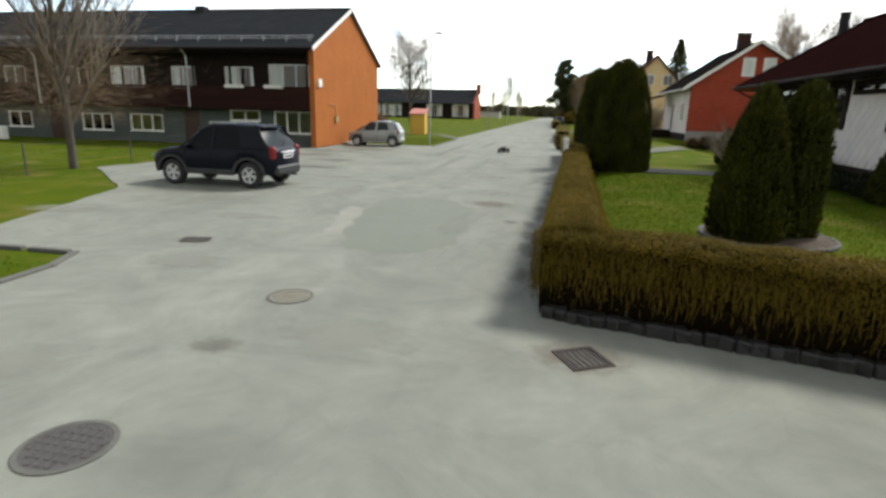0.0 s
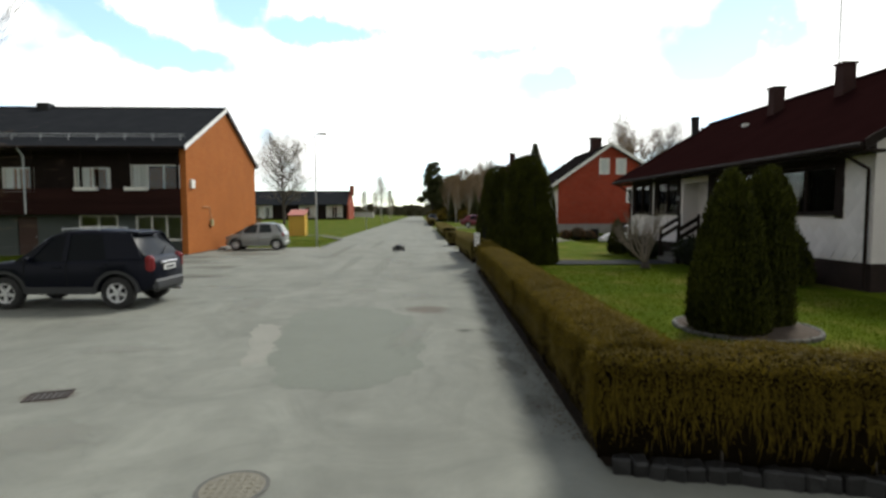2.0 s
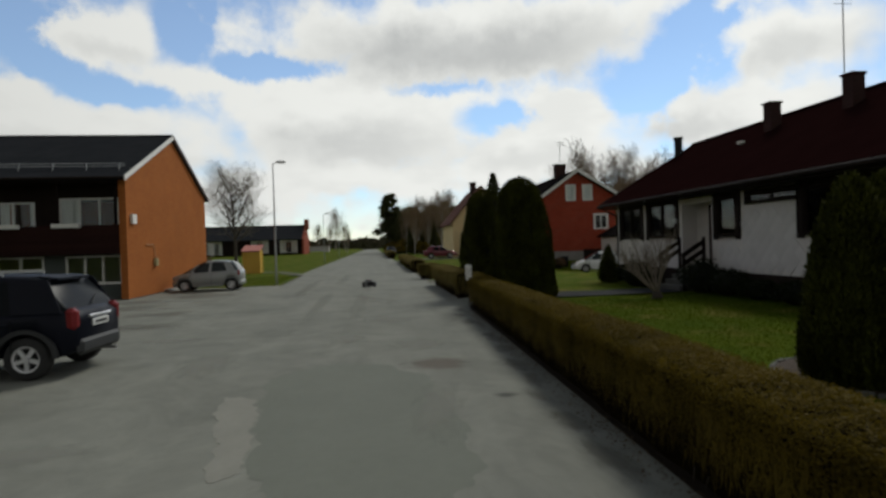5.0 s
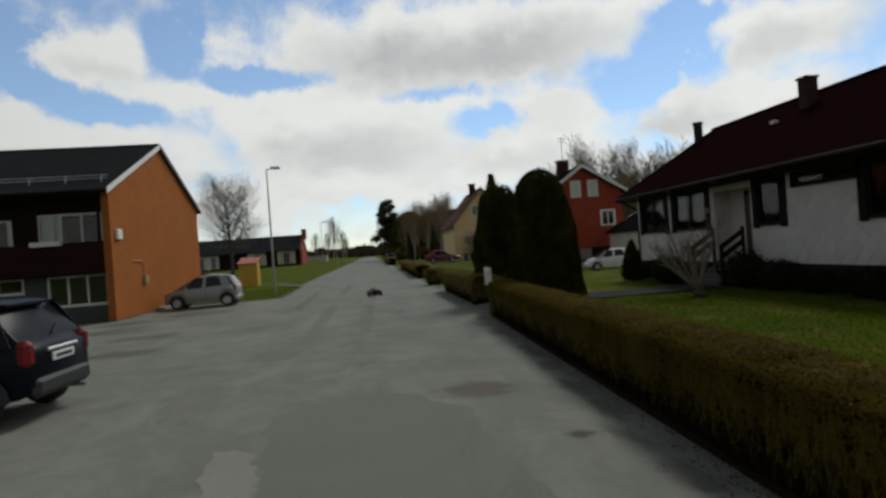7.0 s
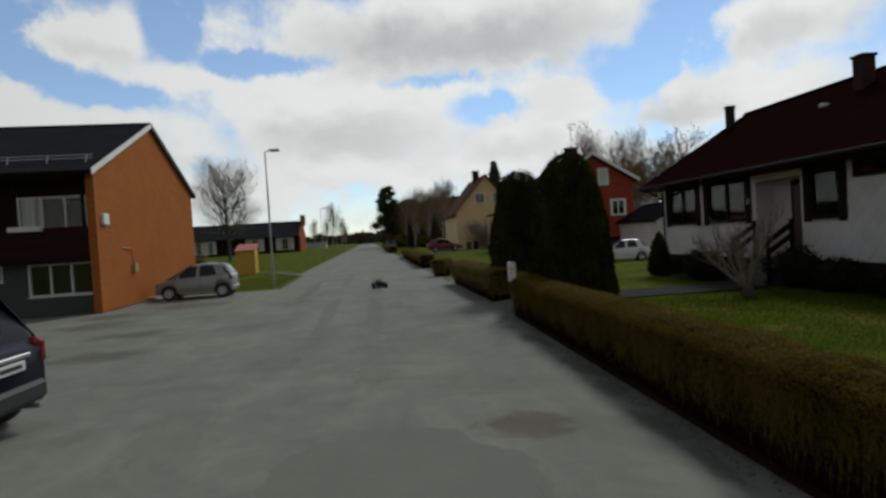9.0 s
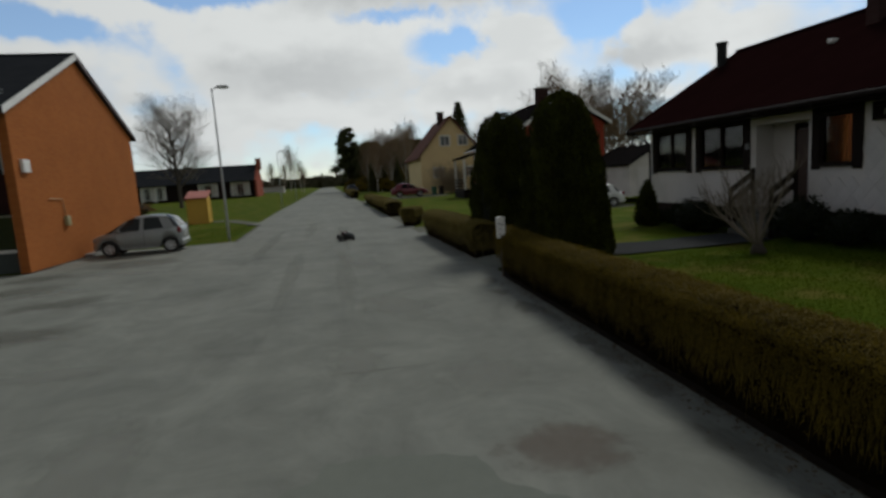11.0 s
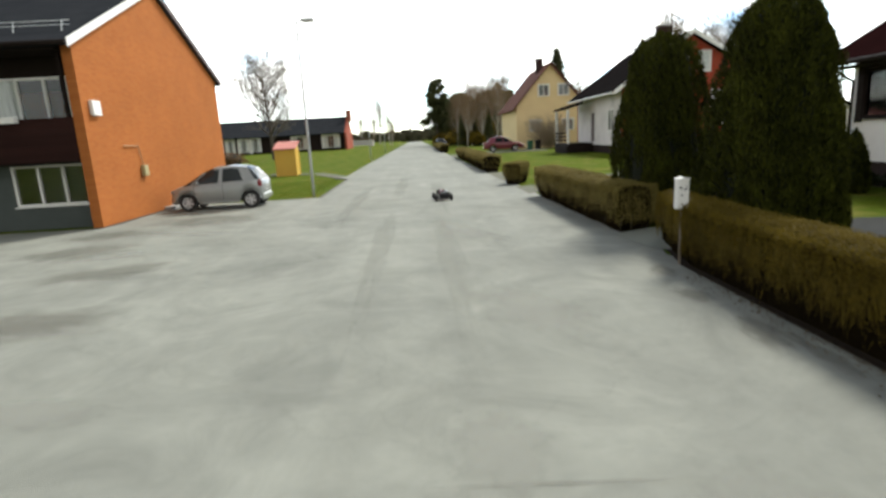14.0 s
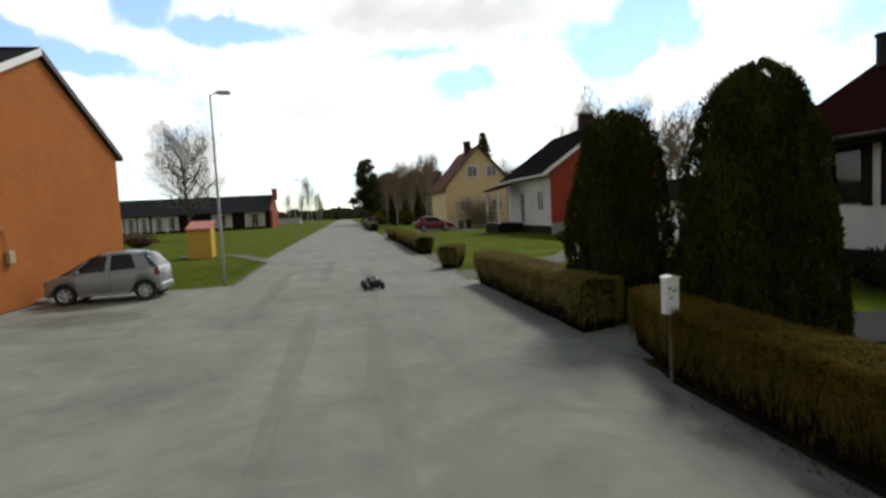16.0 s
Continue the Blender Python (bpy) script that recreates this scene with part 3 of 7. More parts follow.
class Wall:
    """A wall plane: corner o, u along it, n out of it; u and z in metres from o."""

    def __init__(self, o, u, n):
        self.o, self.u, self.n = Vector(o), Vector(u), Vector(n)

    def at(self, u, z, d=0.0):
        return self.o + self.u * u + self.n * d + Vector((0, 0, z))

    def slab(self, bm, u0, u1, z0, z1, d0, d1, bevel=0.0):
        p, q = self.at(u0, z0, d0), self.at(u1, z1, d1)
        return box(bm, [min(a, b) for a, b in zip(p, q)], [max(a, b) for a, b in zip(p, q)], bevel)

    def holed(self, bm, u0, u1, z0, z1, thick, holes):
        """The wall with openings cut through: cells between all the openings' edges."""
        us = sorted({u0, u1, *[h[0] for h in holes], *[h[1] for h in holes]})
        for a, b in zip(us, us[1:]):
            m = (a + b) / 2
            zs = z0
            for h in sorted([h for h in holes if h[0] < m < h[1]], key=lambda h: h[2]):
                if h[2] > zs:
                    self.slab(bm, a, b, zs, h[2], -thick, 0)
                zs = h[3]
            if zs < z1:
                self.slab(bm, a, b, zs, z1, -thick, 0)
        bmesh.ops.remove_doubles(bm, verts=bm.verts, dist=0.0005)
        return bm


def window(wall, parent, u0, u1, z0, z1, panes=2, frame=None, curtain=None, label="white-framed window", proud=0.0, sill=True, casing=0.0, casing_mat=None, drape=(0.33, 0.33)):
    """Frame, panes, sill and, behind the glass, curtains."""
    frame = frame or M_WHITE
    f, pd = 0.07, (0.02 if proud else -0.05)
    bm = bmesh.new()
    wall.slab(bm, u0, u1, z0, z0 + f, -0.1, 0.02 + proud); wall.slab(bm, u0, u1, z1 - f, z1, -0.1, 0.02 + proud)
    for k in range(panes + 1):
        c = u0 + f / 2 + (u1 - u0 - f) * k / panes
        wall.slab(bm, c - f / 2, c + f / 2, z0 + f, z1 - f, -0.1, 0.02 + proud)
    w = part("window", bm, frame, parent, label)
    for k in range(panes):
        a, b = u0 + f + (u1 - u0 - f) * k / panes, u0 + (u1 - u0 - f) * (k + 1) / panes
        pane = part("pane", wall.slab(bmesh.new(), a, b, z0 + f, z1 - f, pd, pd + 0.008), M_GLASS, w)
        pane.visible_shadow = False
    if sill:
        part("sill", wall.slab(bmesh.new(), u0 - 0.05, u1 + 0.05, z0 - 0.04, z0 - 0.003, -0.05, 0.09 + proud), frame, w)
    if casing:
        bm = bmesh.new()
        for a, b, c, d in ((u0 - casing, u0 - 0.003, z0 - casing * 0.4, z1 + casing), (u1 + 0.003, u1 + casing, z0 - casing * 0.4, z1 + casing), (u0 - 0.003, u1 + 0.003, z1 + 0.003, z1 + casing)):
            wall.slab(bm, a, b, c, d, 0.003, 0.05)
        part("casing", bm, casing_mat or frame, w)
    if curtain:
        for a, b in ((u0 + 0.02, u0 + (u1 - u0) * drape[0]), (u1 - (u1 - u0) * drape[1], u1 - 0.02)):
            bm = bmesh.new()
            n = 14
            top = [bm.verts.new(wall.at(a + (b - a) * i / n, z1 - 0.02, -0.115 + 0.02 * math.sin(i * 1.7))) for i in range(n + 1)]
            low = [bm.verts.new(wall.at(a + (b - a) * i / n, z0 + 0.02, -0.115 + 0.025 * math.sin(i * 1.7 + 0.3))) for i in range(n + 1)]
            for i in range(n):
                bm.faces.new((top[i], top[i + 1], low[i + 1], low[i]))
            part("curtain", bm, curtain, w, smooth=True)
    return w


def roof_slab(bm, eave, ridge, along, thick=0.18):
    """One slope: a slab from the eave's edge to the ridge, drawn out along a vector."""
    e, r = Vector(eave), Vector(ridge)
    return prism(bm, [e, r, r - Vector((0, 0, thick)), e - Vector((0, 0, thick))], along)


# ---- ground, road ----
def ground_height(x, y):
    def step(a, b, v):
        t = min(1, max(0, (v - a) / (b - a)))
        return t * t * (3 - 2 * t)
    z = 0.22 * step(3.2, 4.7, x) * step(6.25, 7.0, y + 0.25 * (x - 2.44)) * (1 - step(29.0, 33.0, y))
    z += 0.20 * step(3.4, 6.5, x) * step(33.0, 40.0, y)
    z -= 0.65 * step(11.5, 13.0, x) * step(35.0, 42.0, y) * (1 - step(51.2, 52.2, y))
    z += 0.012 * max(0.0, y - 44.0) * step(-6.0, -14.0, x) * (1 - step(140, 400, y))
    return z


gx = np.concatenate([[-2500, -1200, -500, -250, -150, -100, -70], np.arange(-50, -14, 2.0), np.arange(-14, 22, 0.5), np.arange(22, 60, 3.0), [75, 110, 200, 500, 1200, 2500]])
gy = np.concatenate([[-2500, -900, -300, -100, -50, -30, -20], np.arange(-14, 60, 0.5), np.arange(60, 140, 3.0), [160, 200, 300, 500, 900, 2500]])
verts = [(x, y, ground_height(x, y) - 0.03 + (0.02 * noise.noise((x * 0.7, y * 0.7, 0)) if abs(x) < 60 else 0)) for y in gy for x in gx]
W_ = len(gx)
faces = [(j * W_ + i, j * W_ + i + 1, (j + 1) * W_ + i + 1, (j + 1) * W_ + i) for j in range(len(gy) - 1) for i in range(W_ - 1)]
ground = mesh_object("ground", verts, faces, M_GRASS, smooth=True)
tagged(ground, "spring-green mown lawn and meadow ground", "ground", kind="structure")


def sheet(name, ring, z, mat, label, category="road"):
    """A path or drive laid over the ground, z above it."""
    bm = bmesh.new()
    bm.faces.new([bm.verts.new((x, y, 0)) for x, y in ring])
    xs, ys = [p[0] for p in ring], [p[1] for p in ring]
    for k in range(math.ceil(min(xs)), math.ceil(max(xs))):
        bmesh.ops.bisect_plane(bm, geom=bm.verts[:] + bm.edges[:] + bm.faces[:], plane_co=(k, 0, 0), plane_no=(1, 0, 0))
    for k in range(math.ceil(min(ys)), math.ceil(max(ys))):
        bmesh.ops.bisect_plane(bm, geom=bm.verts[:] + bm.edges[:] + bm.faces[:], plane_co=(0, k, 0), plane_no=(0, 1, 0))
    for v in bm.verts:
        v.co.z = ground_height(v.co.x, v.co.y) + z
    bmesh.ops.recalc_face_normals(bm, faces=bm.faces)
    for f in bm.faces:
        if f.normal.z < 0:
            f.normal_flip()
    ob = part(name, bm, mat, smooth=True)
    return tagged(ob, label, category, kind="structure")


def wavy(ring, amount, seed, step=0.06):
    out = []
    for (x0, y0), (x1, y1) in zip(ring, ring[1:] + ring[:1]):
        n = max(1, int(math.hypot(x1 - x0, y1 - y0) / step))
        for i in range(n):
            t = i / n
            x, y = x0 + (x1 - x0) * t, y0 + (y1 - y0) * t
            k = [noise.noise((x * 2, y * 2, seed + 5 * q)) + 0.5 * noise.noise((x * 6, y * 6, seed + 5 * q)) + 0.15 * noise.noise((x * 17, y * 17, seed + 5 * q)) for q in (0, 1)]
            out.append((x + amount * k[0], y + amount * k[1]))
    return out


# road and forecourt in one outline
road_ring = [(3.2, 31.2), (3.2, 36.4), (2.95, 46.0), (2.95, 60), (2.9, 400), (-5.6, 400), (-5.6, 200), (-5.7, 60), (-5.6, 48), (-6.2, 46.6), (-5.2, 45), (-5.05, 35.0), (-6.4, 34.9), (-11.0, 34.9), (-11.0, 29.35), (-16.6, 29.35),
             (-16.0, 27.4), (-12.9, 25.6), (-12.9, 18), (-13.2, 16.4), (-8.9, 12.5), (-7.1, 7.3), (-14.0, 6.9), (-14.0, 6.3), (-4.4, 6.55), (-4.1, 5.8), (-3.9, 1.0), (-3.8, -40), (60, -40), (60, -9), (16.0, 2.3), (2.7, 6.0), (2.75, 8.0), (3.2, 20.9), (3.4, 23.6), (3.4, 30.9)]
bm = bmesh.new()
f = bm.faces.new([bm.verts.new((x, y, 0.0)) for x, y in wavy(road_ring, 0.11, 9, 0.4)])
bmesh.ops.recalc_face_normals(bm, faces=[f])
if f.normal.z < 0:
    f.normal_flip()
bmesh.ops.triangulate(bm, faces=[f])
tagged(part("road", bm, M_ASPHALT), "worn pale grey asphalt street and forecourt", "road", kind="structure")


def flat_patch(ring, z, mat, label):
    bm = bmesh.new()
    f = bm.faces.new([bm.verts.new((x, y, z)) for x, y in ring])
    bmesh.ops.recalc_face_normals(bm, faces=[f])
    if f.normal.z < 0:
        f.normal_flip()
    bmesh.ops.triangulate(bm, faces=[f])
    return tagged(part("road_patch", bm, mat), label, "road patch", kind="structure")


flat_patch(wavy([(-1.5, 11.3), (-1.2, 9.6), (-1.1, 8.9), (-0.66, 7.95), (-0.2, 7.75), (0.6, 7.95), (0.95, 8.7), (1.0, 10.2), (0.75, 12.2), (0.3, 13.1), (-0.9, 13.4), (-1.65, 12.5)], 0.14, 1), 0.002, M_PATCH, "darker newer asphalt patch in the street")
flat_patch(wavy([(-2.05, 11.7), (-1.55, 11.4), (-1.36, 10.2), (-1.22, 9.0), (-1.5, 8.8), (-1.7, 10.2), (-1.98, 10.8)], 0.12, 2), 0.0035, M_PALE, "pale worn strip beside the asphalt patch")
spot_mesh = bpy.data.meshes.new("road_stain")
spot_mesh.from_pydata([(1.15 * math.cos(math.pi * k / 12), 1.15 * math.sin(math.pi * k / 12), 0) for k in range(24)], [], [tuple(range(24))])
SPOTS = [0]


def spot(x, y, rx, ry, mat, label, turn=0.0):
    """A soft-edged stain on the asphalt."""
    SPOTS[0] += 1
    me = spot_mesh.copy()
    me.materials.append(mat)
    ob = new("road_stain", me)
    ob.matrix_basis = pose(x, y, 0.0042 + 0.00012 * SPOTS[0], 0, 0, turn) @ Matrix.Diagonal((rx, ry, 1, 1))
    return tagged(ob, label, "stain", kind="structure")


spot(1.08, 13.05, 0.7, 0.65, S_BROWN, "rust-brown stain in the asphalt")
spot(-3.26, 7.75, 0.42, 0.32, S_BROWN, "rusty dirt round the small grate")
spot(2.85, 4.68, 0.6, 0.46, S_BROWN, "brown dirt round the drain grate")
for x, y, rx, ry in ((1.75, 10.9, 0.22, 0.16),):
    spot(x, y, rx, ry, S_OIL, "dark oil stain on the asphalt")
R0 = random.Random(3)
for x, y, rx, ry in ((-6.5, 19.5, 1.8, 0.5), (-8.0, 24.5, 1.4, 0.6), (-4.6, 17.0, 1.0, 0.4), (-3.6, 9.9, 0.9, 0.4), (-3.0, 14.0, 0.6, 1.4), (-7.4, 27.2, 2.0, 0.5), (0.9, 14.9, 0.7, 0.8), (0.3, 19.0, 0.8, 1.6), (0.8, 10.6, 0.4, 1.5),
                     (-2.6, 6.6, 0.8, 0.5), (-1.9, 3.4, 0.7, 0.5), (0.6, 4.6, 0.9, 0.6), (0.0, 25.0, 0.7, 2.5), (-5.2, 12.0, 0.8, 0.6), (-7.5, 9.5, 1.2, 0.6)):
    spot(x, y, rx, ry, S_PALE, "pale worn spot in the asphalt", R0.uniform(-20, 20))
for x, y, rx, ry in ((-6.0, 22.0, 1.2, 0.5), (0.4, 2.6, 0.8, 0.6), (-4.0, 22.5, 1.4, 0.8), (-8.5, 20.0, 1.5, 0.7), (-2.4, 17.4, 0.7, 1.2), (-3.6, 28.0, 1.2, 2.0)):
    spot(x, y, rx, ry, S_DARK, "darker damp spot in the asphalt", R0.uniform(-20, 20))

for x, y, rx, ry, a in ((-7.0, 22.7, 1.7, 0.8, 12), (-6.4, 19.7, 1.5, 0.9, 10), (-9.0, 25.2, 1.6, 1.2, 8), (-9.4, 20.6, 1.7, 1.2, 5), (-7.6, 29.6, 2.4, 1.6, 4), (-9.6, 27.6, 1.4, 1.2, 15)):
    spot(x, y, rx, ry, S_DAMP, "brownish dusty hollow in the forecourt", a)
for x, y, rx, ry in ((-10.8, 30.6, 0.32, 1.6), (-10.8, 33.4, 0.35, 1.8), (-10.75, 37.0, 0.3, 2.0), (-9.0, 31.6, 1.3, 0.5)):
    spot(x, y, rx, ry, S_DIRT, "dark dirt at the foot of the brick gable")
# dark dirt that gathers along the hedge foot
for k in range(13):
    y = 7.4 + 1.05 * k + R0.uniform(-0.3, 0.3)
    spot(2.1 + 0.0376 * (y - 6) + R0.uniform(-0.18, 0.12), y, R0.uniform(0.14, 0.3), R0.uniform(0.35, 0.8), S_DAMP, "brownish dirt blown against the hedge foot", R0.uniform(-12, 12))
# a transverse joint and a worn edge in the old surface
for x, y, rx, a in ((-0.3, 15.5, 1.1, -4),):
    spot(x, y, rx, 0.022, S_DAMP, "dark transverse joint in the asphalt", a)
for x, y, rx, ry in ((-1.9, 24.0, 0.32, 6.5), (-0.5, 23.0, 0.32, 6.0), (-3.3, 33.0, 0.4, 8.0), (-1.8, 38.0, 0.4, 8.0), (-0.2, 34.0, 0.35, 7.0)):
    spot(x, y, rx, ry, S_TRACK, "faint worn wheel track along the street")
spot(-0.5, 4.1, 0.34, 0.26, S_DAMP, "dark greenish hollow in the asphalt", 25)
spot(-0.55, 15.9, 0.5, 0.75, S_PALE, "pale worn spot in the asphalt", 6)


def manhole(x, y, r, mat, label):
    t = thing("manhole_cover", (x, y, 0), label, "manhole cover")
    bm = bmesh.new()
    bmesh.ops.create_circle(bm, cap_ends=False, segments=32, radius=r, matrix=Matrix.Translation((x, y, 0.009)))
    inner = bmesh.ops.create_circle(bm, cap_ends=False, segments=32, radius=r * 0.88, matrix=Matrix.Translation((x, y, 0.009)))
    bmesh.ops.bridge_loops(bm, edges=bm.edges)
    part("rim", bm, M_RIM, t)
    bm = bmesh.new()
    tube(bm, (x, y, 0.001), (x, y, 0.007), r * 0.88, sides=32)
    lid = part("lid", bm, mat, t)
    stud = bmesh.new()
    box(stud, (x - r * 0.07, y - r * 0.07, 0.0075), (x + r * 0.07, y + r * 0.07, 0.011))
    first = part("stud", stud, mat, lid)
    for i in range(-3, 4):
        for j in range(-3, 4):
            if 0 < math.hypot(i, j) < 3.3:
                ob = first.copy()
                scene.collection.objects.link(ob)
                ob.location = first.location + Vector((i * r * 0.23, j * r * 0.23, 0))
    return t


manhole(-0.5, 2.5, 0.30, M_IRON, "round dark cast-iron manhole cover set in asphalt")
manhole(-0.46, 5.55, 0.27, M_IRONPALE, "round worn yellowish manhole cover set in asphalt")


def drain(x, y, sx, sy, turn, label):
    t = thing("drain_grate", (x, y, 0), label, "drain")
    bm = bmesh.new()
    m = Matrix.Translation((x, y, 0)) @ Matrix.Rotation(turn, 4, "Z") @ Matrix.Translation((-x, -y, 0))
    for lo, hi in (((x - sx, y - sy, 0.001), (x + sx, y - sy + 0.04, 0.012)), ((x - sx, y + sy - 0.04, 0.001), (x + sx, y + sy, 0.012)), ((x - sx, y - sy + 0.04, 0.001), (x - sx + 0.04, y + sy - 0.04, 0.012)), ((x + sx - 0.04, y - sy + 0.04, 0.001), (x + sx, y + sy - 0.04, 0.012))):
        box(bm, lo, hi)
    bmesh.ops.transform(bm, matrix=m, verts=bm.verts)
    part("frame", bm, M_RUST, t)
    for k in range(6):
        bm = bmesh.new()
        xx = x - sx + 0.07 + (2 * sx - 0.14) * k / 5
        box(bm, (xx - 0.014, y - sy + 0.04, 0.002), (xx + 0.014, y + sy - 0.04, 0.010))
        bmesh.ops.transform(bm, matrix=m, verts=bm.verts)
        part("slat", bm, M_RUST, t)
    bm = bmesh.new()
    box(bm, (x - sx + 0.04, y - sy + 0.04, 0.0006), (x + sx - 0.04, y + sy - 0.04, 0.0055))
    bmesh.ops.transform(bm, matrix=m, verts=bm.verts)
    part("pit", bm, M_OIL, t)
    return t


drain(2.87, 4.66, 0.21, 0.21, 0.5, "square dark iron drain grate in dirty asphalt")
drain(-3.26, 7.75, 0.22, 0.16, 0.3, "small dark iron drain grate in the forecourt")

# kerbs: low stone edges along the near lawn
def kerb(pts, label):
    t = thing("kerb", (*pts[0], 0), label, "kerb", kind="structure")
    for (x0, y0), (x1, y1) in zip(pts, pts[1:]):
        L = math.hypot(x1 - x0, y1 - y0)
        n = max(1, round(L / 0.8))
        for i in range(n):
            a, b = i / n, (i + 1) / n - 0.012
            bm = bmesh.new()
            box(bm, (0, -0.06, -0.05), (L * (b - a), 0.045, 0.03 + 0.012 * random.random()), 0.010)
            bmesh.ops.transform(bm, matrix=Matrix.Translation((x0 + (x1 - x0) * a, y0 + (y1 - y0) * a, 0)) @ Matrix.Rotation(math.atan2(y1 - y0, x1 - x0), 4, "Z"), verts=bm.verts)
            part("kerb_stone", bm, M_RIM, t)
    return t


kerb([(-14.0, 6.3), (-4.4, 6.55), (-4.1, 5.8), (-3.9, 1.0)], "low pale concrete kerb round a grass island")
kerb([(-5.05, 35.0), (-5.2, 45.0), (-6.2, 46.6)], "low concrete kerb between street and lawn")

# side paths and drives on the gardens
sheet("driveway", [(2.95, 31.8), (2.95, 34.6), (4.2, 34.8), (8.0, 37.0), (12.5, 43.4), (20, 45.2), (20, 42.2), (14, 41.2), (9.0, 35.8), (4.4, 33.0)], 0.008, M_GRAVEL, "gravel drive to the red house", "driveway")
sheet("driveway_2", [(2.95, 37.6), (2.95, 43.6), (3.7, 43.4), (4.6, 41.5), (4.2, 38.2)], 0.008, M_GRAVEL, "gravel drive beside a clipped hedge", "driveway")
sheet("driveway_3", [(2.95, 70), (2.95, 76.5), (13, 75.5), (13, 69.5), (4.5, 69.5)], 0.008, M_GRAVEL, "gravel parking space by the yellow house", "driveway")
sheet("garden_path", [(3.6, 22.5), (3.6, 21.3), (6.3, 20.6), (10.3, 20.6), (10.3, 22.4), (7.8, 22.2), (6.0, 22.6)], 0.008, M_PATH, "dark paved garden path to the front steps", "path")
sheet("gate_path", [(3.1, 21.8), (2.9, 23.4), (3.6, 23.4), (6.0, 22.8), (6.0, 21.4), (3.6, 21.2)], 0.012, M_PATCH, "dark asphalt strip through the hedge gap", "path")
sheet("footpath", [(-6.0, 46.6), (-5.7, 48.4), (-8, 53.5), (-12, 54.5), (-12, 53.0), (-8.4, 52)], 0.008, M_GRAVEL, "pale gravel footpath across the lawn", "path")


# ---- brick apartment building ----
def apartment_building():
    t = thing("apartment_building", (-10.72, 35.05, -0.2), "two-storey orange brick apartment building with dark balconies and slate-grey roof", "building")
    xe, xw, y0, y1, zb, ze, zr = -10.72, -38.2, 29.35, 40.75, -0.4, 5.40, 8.15
    ym = (y0 + y1) / 2
    # gable ends
    for x, nm in ((xe, "gable_wall"), (xw + 0.3, "gable_wall")):
        bm = bmesh.new()
        prism(bm, [(x, y0, 0.03), (x, y1, 0.03), (x, y1, ze), (x, ym, zr), (x, y0, ze)], (-0.3, 0, 0))
        part(nm, bm, M_BRICK_Y, t, "plain orange brick gable wall")
        part("plinth", boxes(((x - 0.3, y0 + 0.004, zb), (x + 0.004, y1 - 0.004, 0.027))), M_STONE, t)
    part("back_wall", boxes(((xw + 0.004, y1 - 0.3, zb), (xe - 0.304, y1 - 0.004, ze - 0.1))), M_BRICK_X, t)
    front = Wall((xe - 0.3, 30.15, 0), (-1, 0, 0), (0, -1, 0))
    L = xe - 0.3 - xw - 0.3
    U = lambda x: (xe - 0.3) - x
    low = [(U(-11.32), U(-13.67), 0.72, 1.98, 3), (U(-14.57), U(-16.52), 1.38, 2.0, 2), (U(-21.12), U(-23.42), 0.6, 1.62, 3), (U(-24.72), U(-26.92), 0.55, 1.6, 3), (U(-30.72), U(-32.52), 0.6, 1.6, 2), (U(-33.72), U(-35.72), 0.6, 1.6, 3)]
    doors = [(U(-18.62), U(-19.62), -0.1, 1.95), (U(-28.32), U(-29.32), -0.1, 1.95)]
    up = [(U(-11.32), U(-13.87), 3.3, 4.6, 3), (U(-14.87), U(-16.67), 3.3, 4.45, 2), (U(-18.67), U(-20.22), 3.2, 4.45, 2), (U(-22.12), U(-24.42), 3.2, 4.45, 3), (U(-26.72), U(-28.52), 3.2, 4.4, 2), (U(-30.72), U(-32.32), 3.2, 4.4, 2), (U(-34.12), U(-36.32), 3.2, 4.4, 3)]
    part("front_wall", front.holed(bmesh.new(), 0, L, zb, 2.1, 0.2, [h[:4] for h in low] + doors), M_GREYSIDING, t, "grey boarded ground-floor wall")
    part("upper_wall", front.holed(bmesh.new(), 0, L, 2.1, ze - 0.06, 0.2, [h[:4] for h in up]), M_BLACKWOOD, t, "dark brown boarded upper wall")
    for k, (a, b, c, d, n) in enumerate(low):
        window(front, t, a, b, c, d, n, curtain=M_CURTAIN if k in (3, 5) else None)
    for k, (a, b, c, d, n) in enumerate(up):
        window(front, t, a, b, c, d, n, curtain=M_CURTAIN, drape=((0.12, 0.3), (0.15, 0.4), (0.2, 0.3))[k % 3])
    for a, b, c, d in doors:
        dr = part("door", front.slab(bmesh.new(), a + 0.005, b - 0.005, c, d - 0.005, -0.12, -0.06), M_DOOR, t, "brown-red entrance door")
        part("door_handle", tubes((front.at(a + 0.12, c + 1.0, -0.05), front.at(a + 0.12, c + 1.0, 0.0)), r=0.015), M_STEEL, dr)
    # floor between the storeys and balcony deck
    part("balcony_deck", boxes(((xw + 0.3, 29.47, 2.02), (xe - 0.303, 30.147, 2.14))), M_BLACKWOOD, t)
    part("ground_floor", boxes(((xw + 0.31, 30.36, -0.1), (xe - 0.31, y1 - 0.31, 0.06))), M_DARKWOOD, t)
    part("inner_wall", boxes(((xw + 0.32, 33.2, 0.065), (xe - 0.32, 33.3, 2.04))), M_PALEROOM, t)
    part("floor_slab", boxes(((xw + 0.31, 30.37, 2.05), (xe - 0.31, y1 - 0.31, 2.25))), M_CONCRETE, t)
    for k in range(8):
        z = 2.08 + k * 0.16
        part("balcony_board", boxes(((xw + 0.3, 29.41, z), (xe - 0.305, 29.45, z + 0.15))), M_DARKWOOD, t)
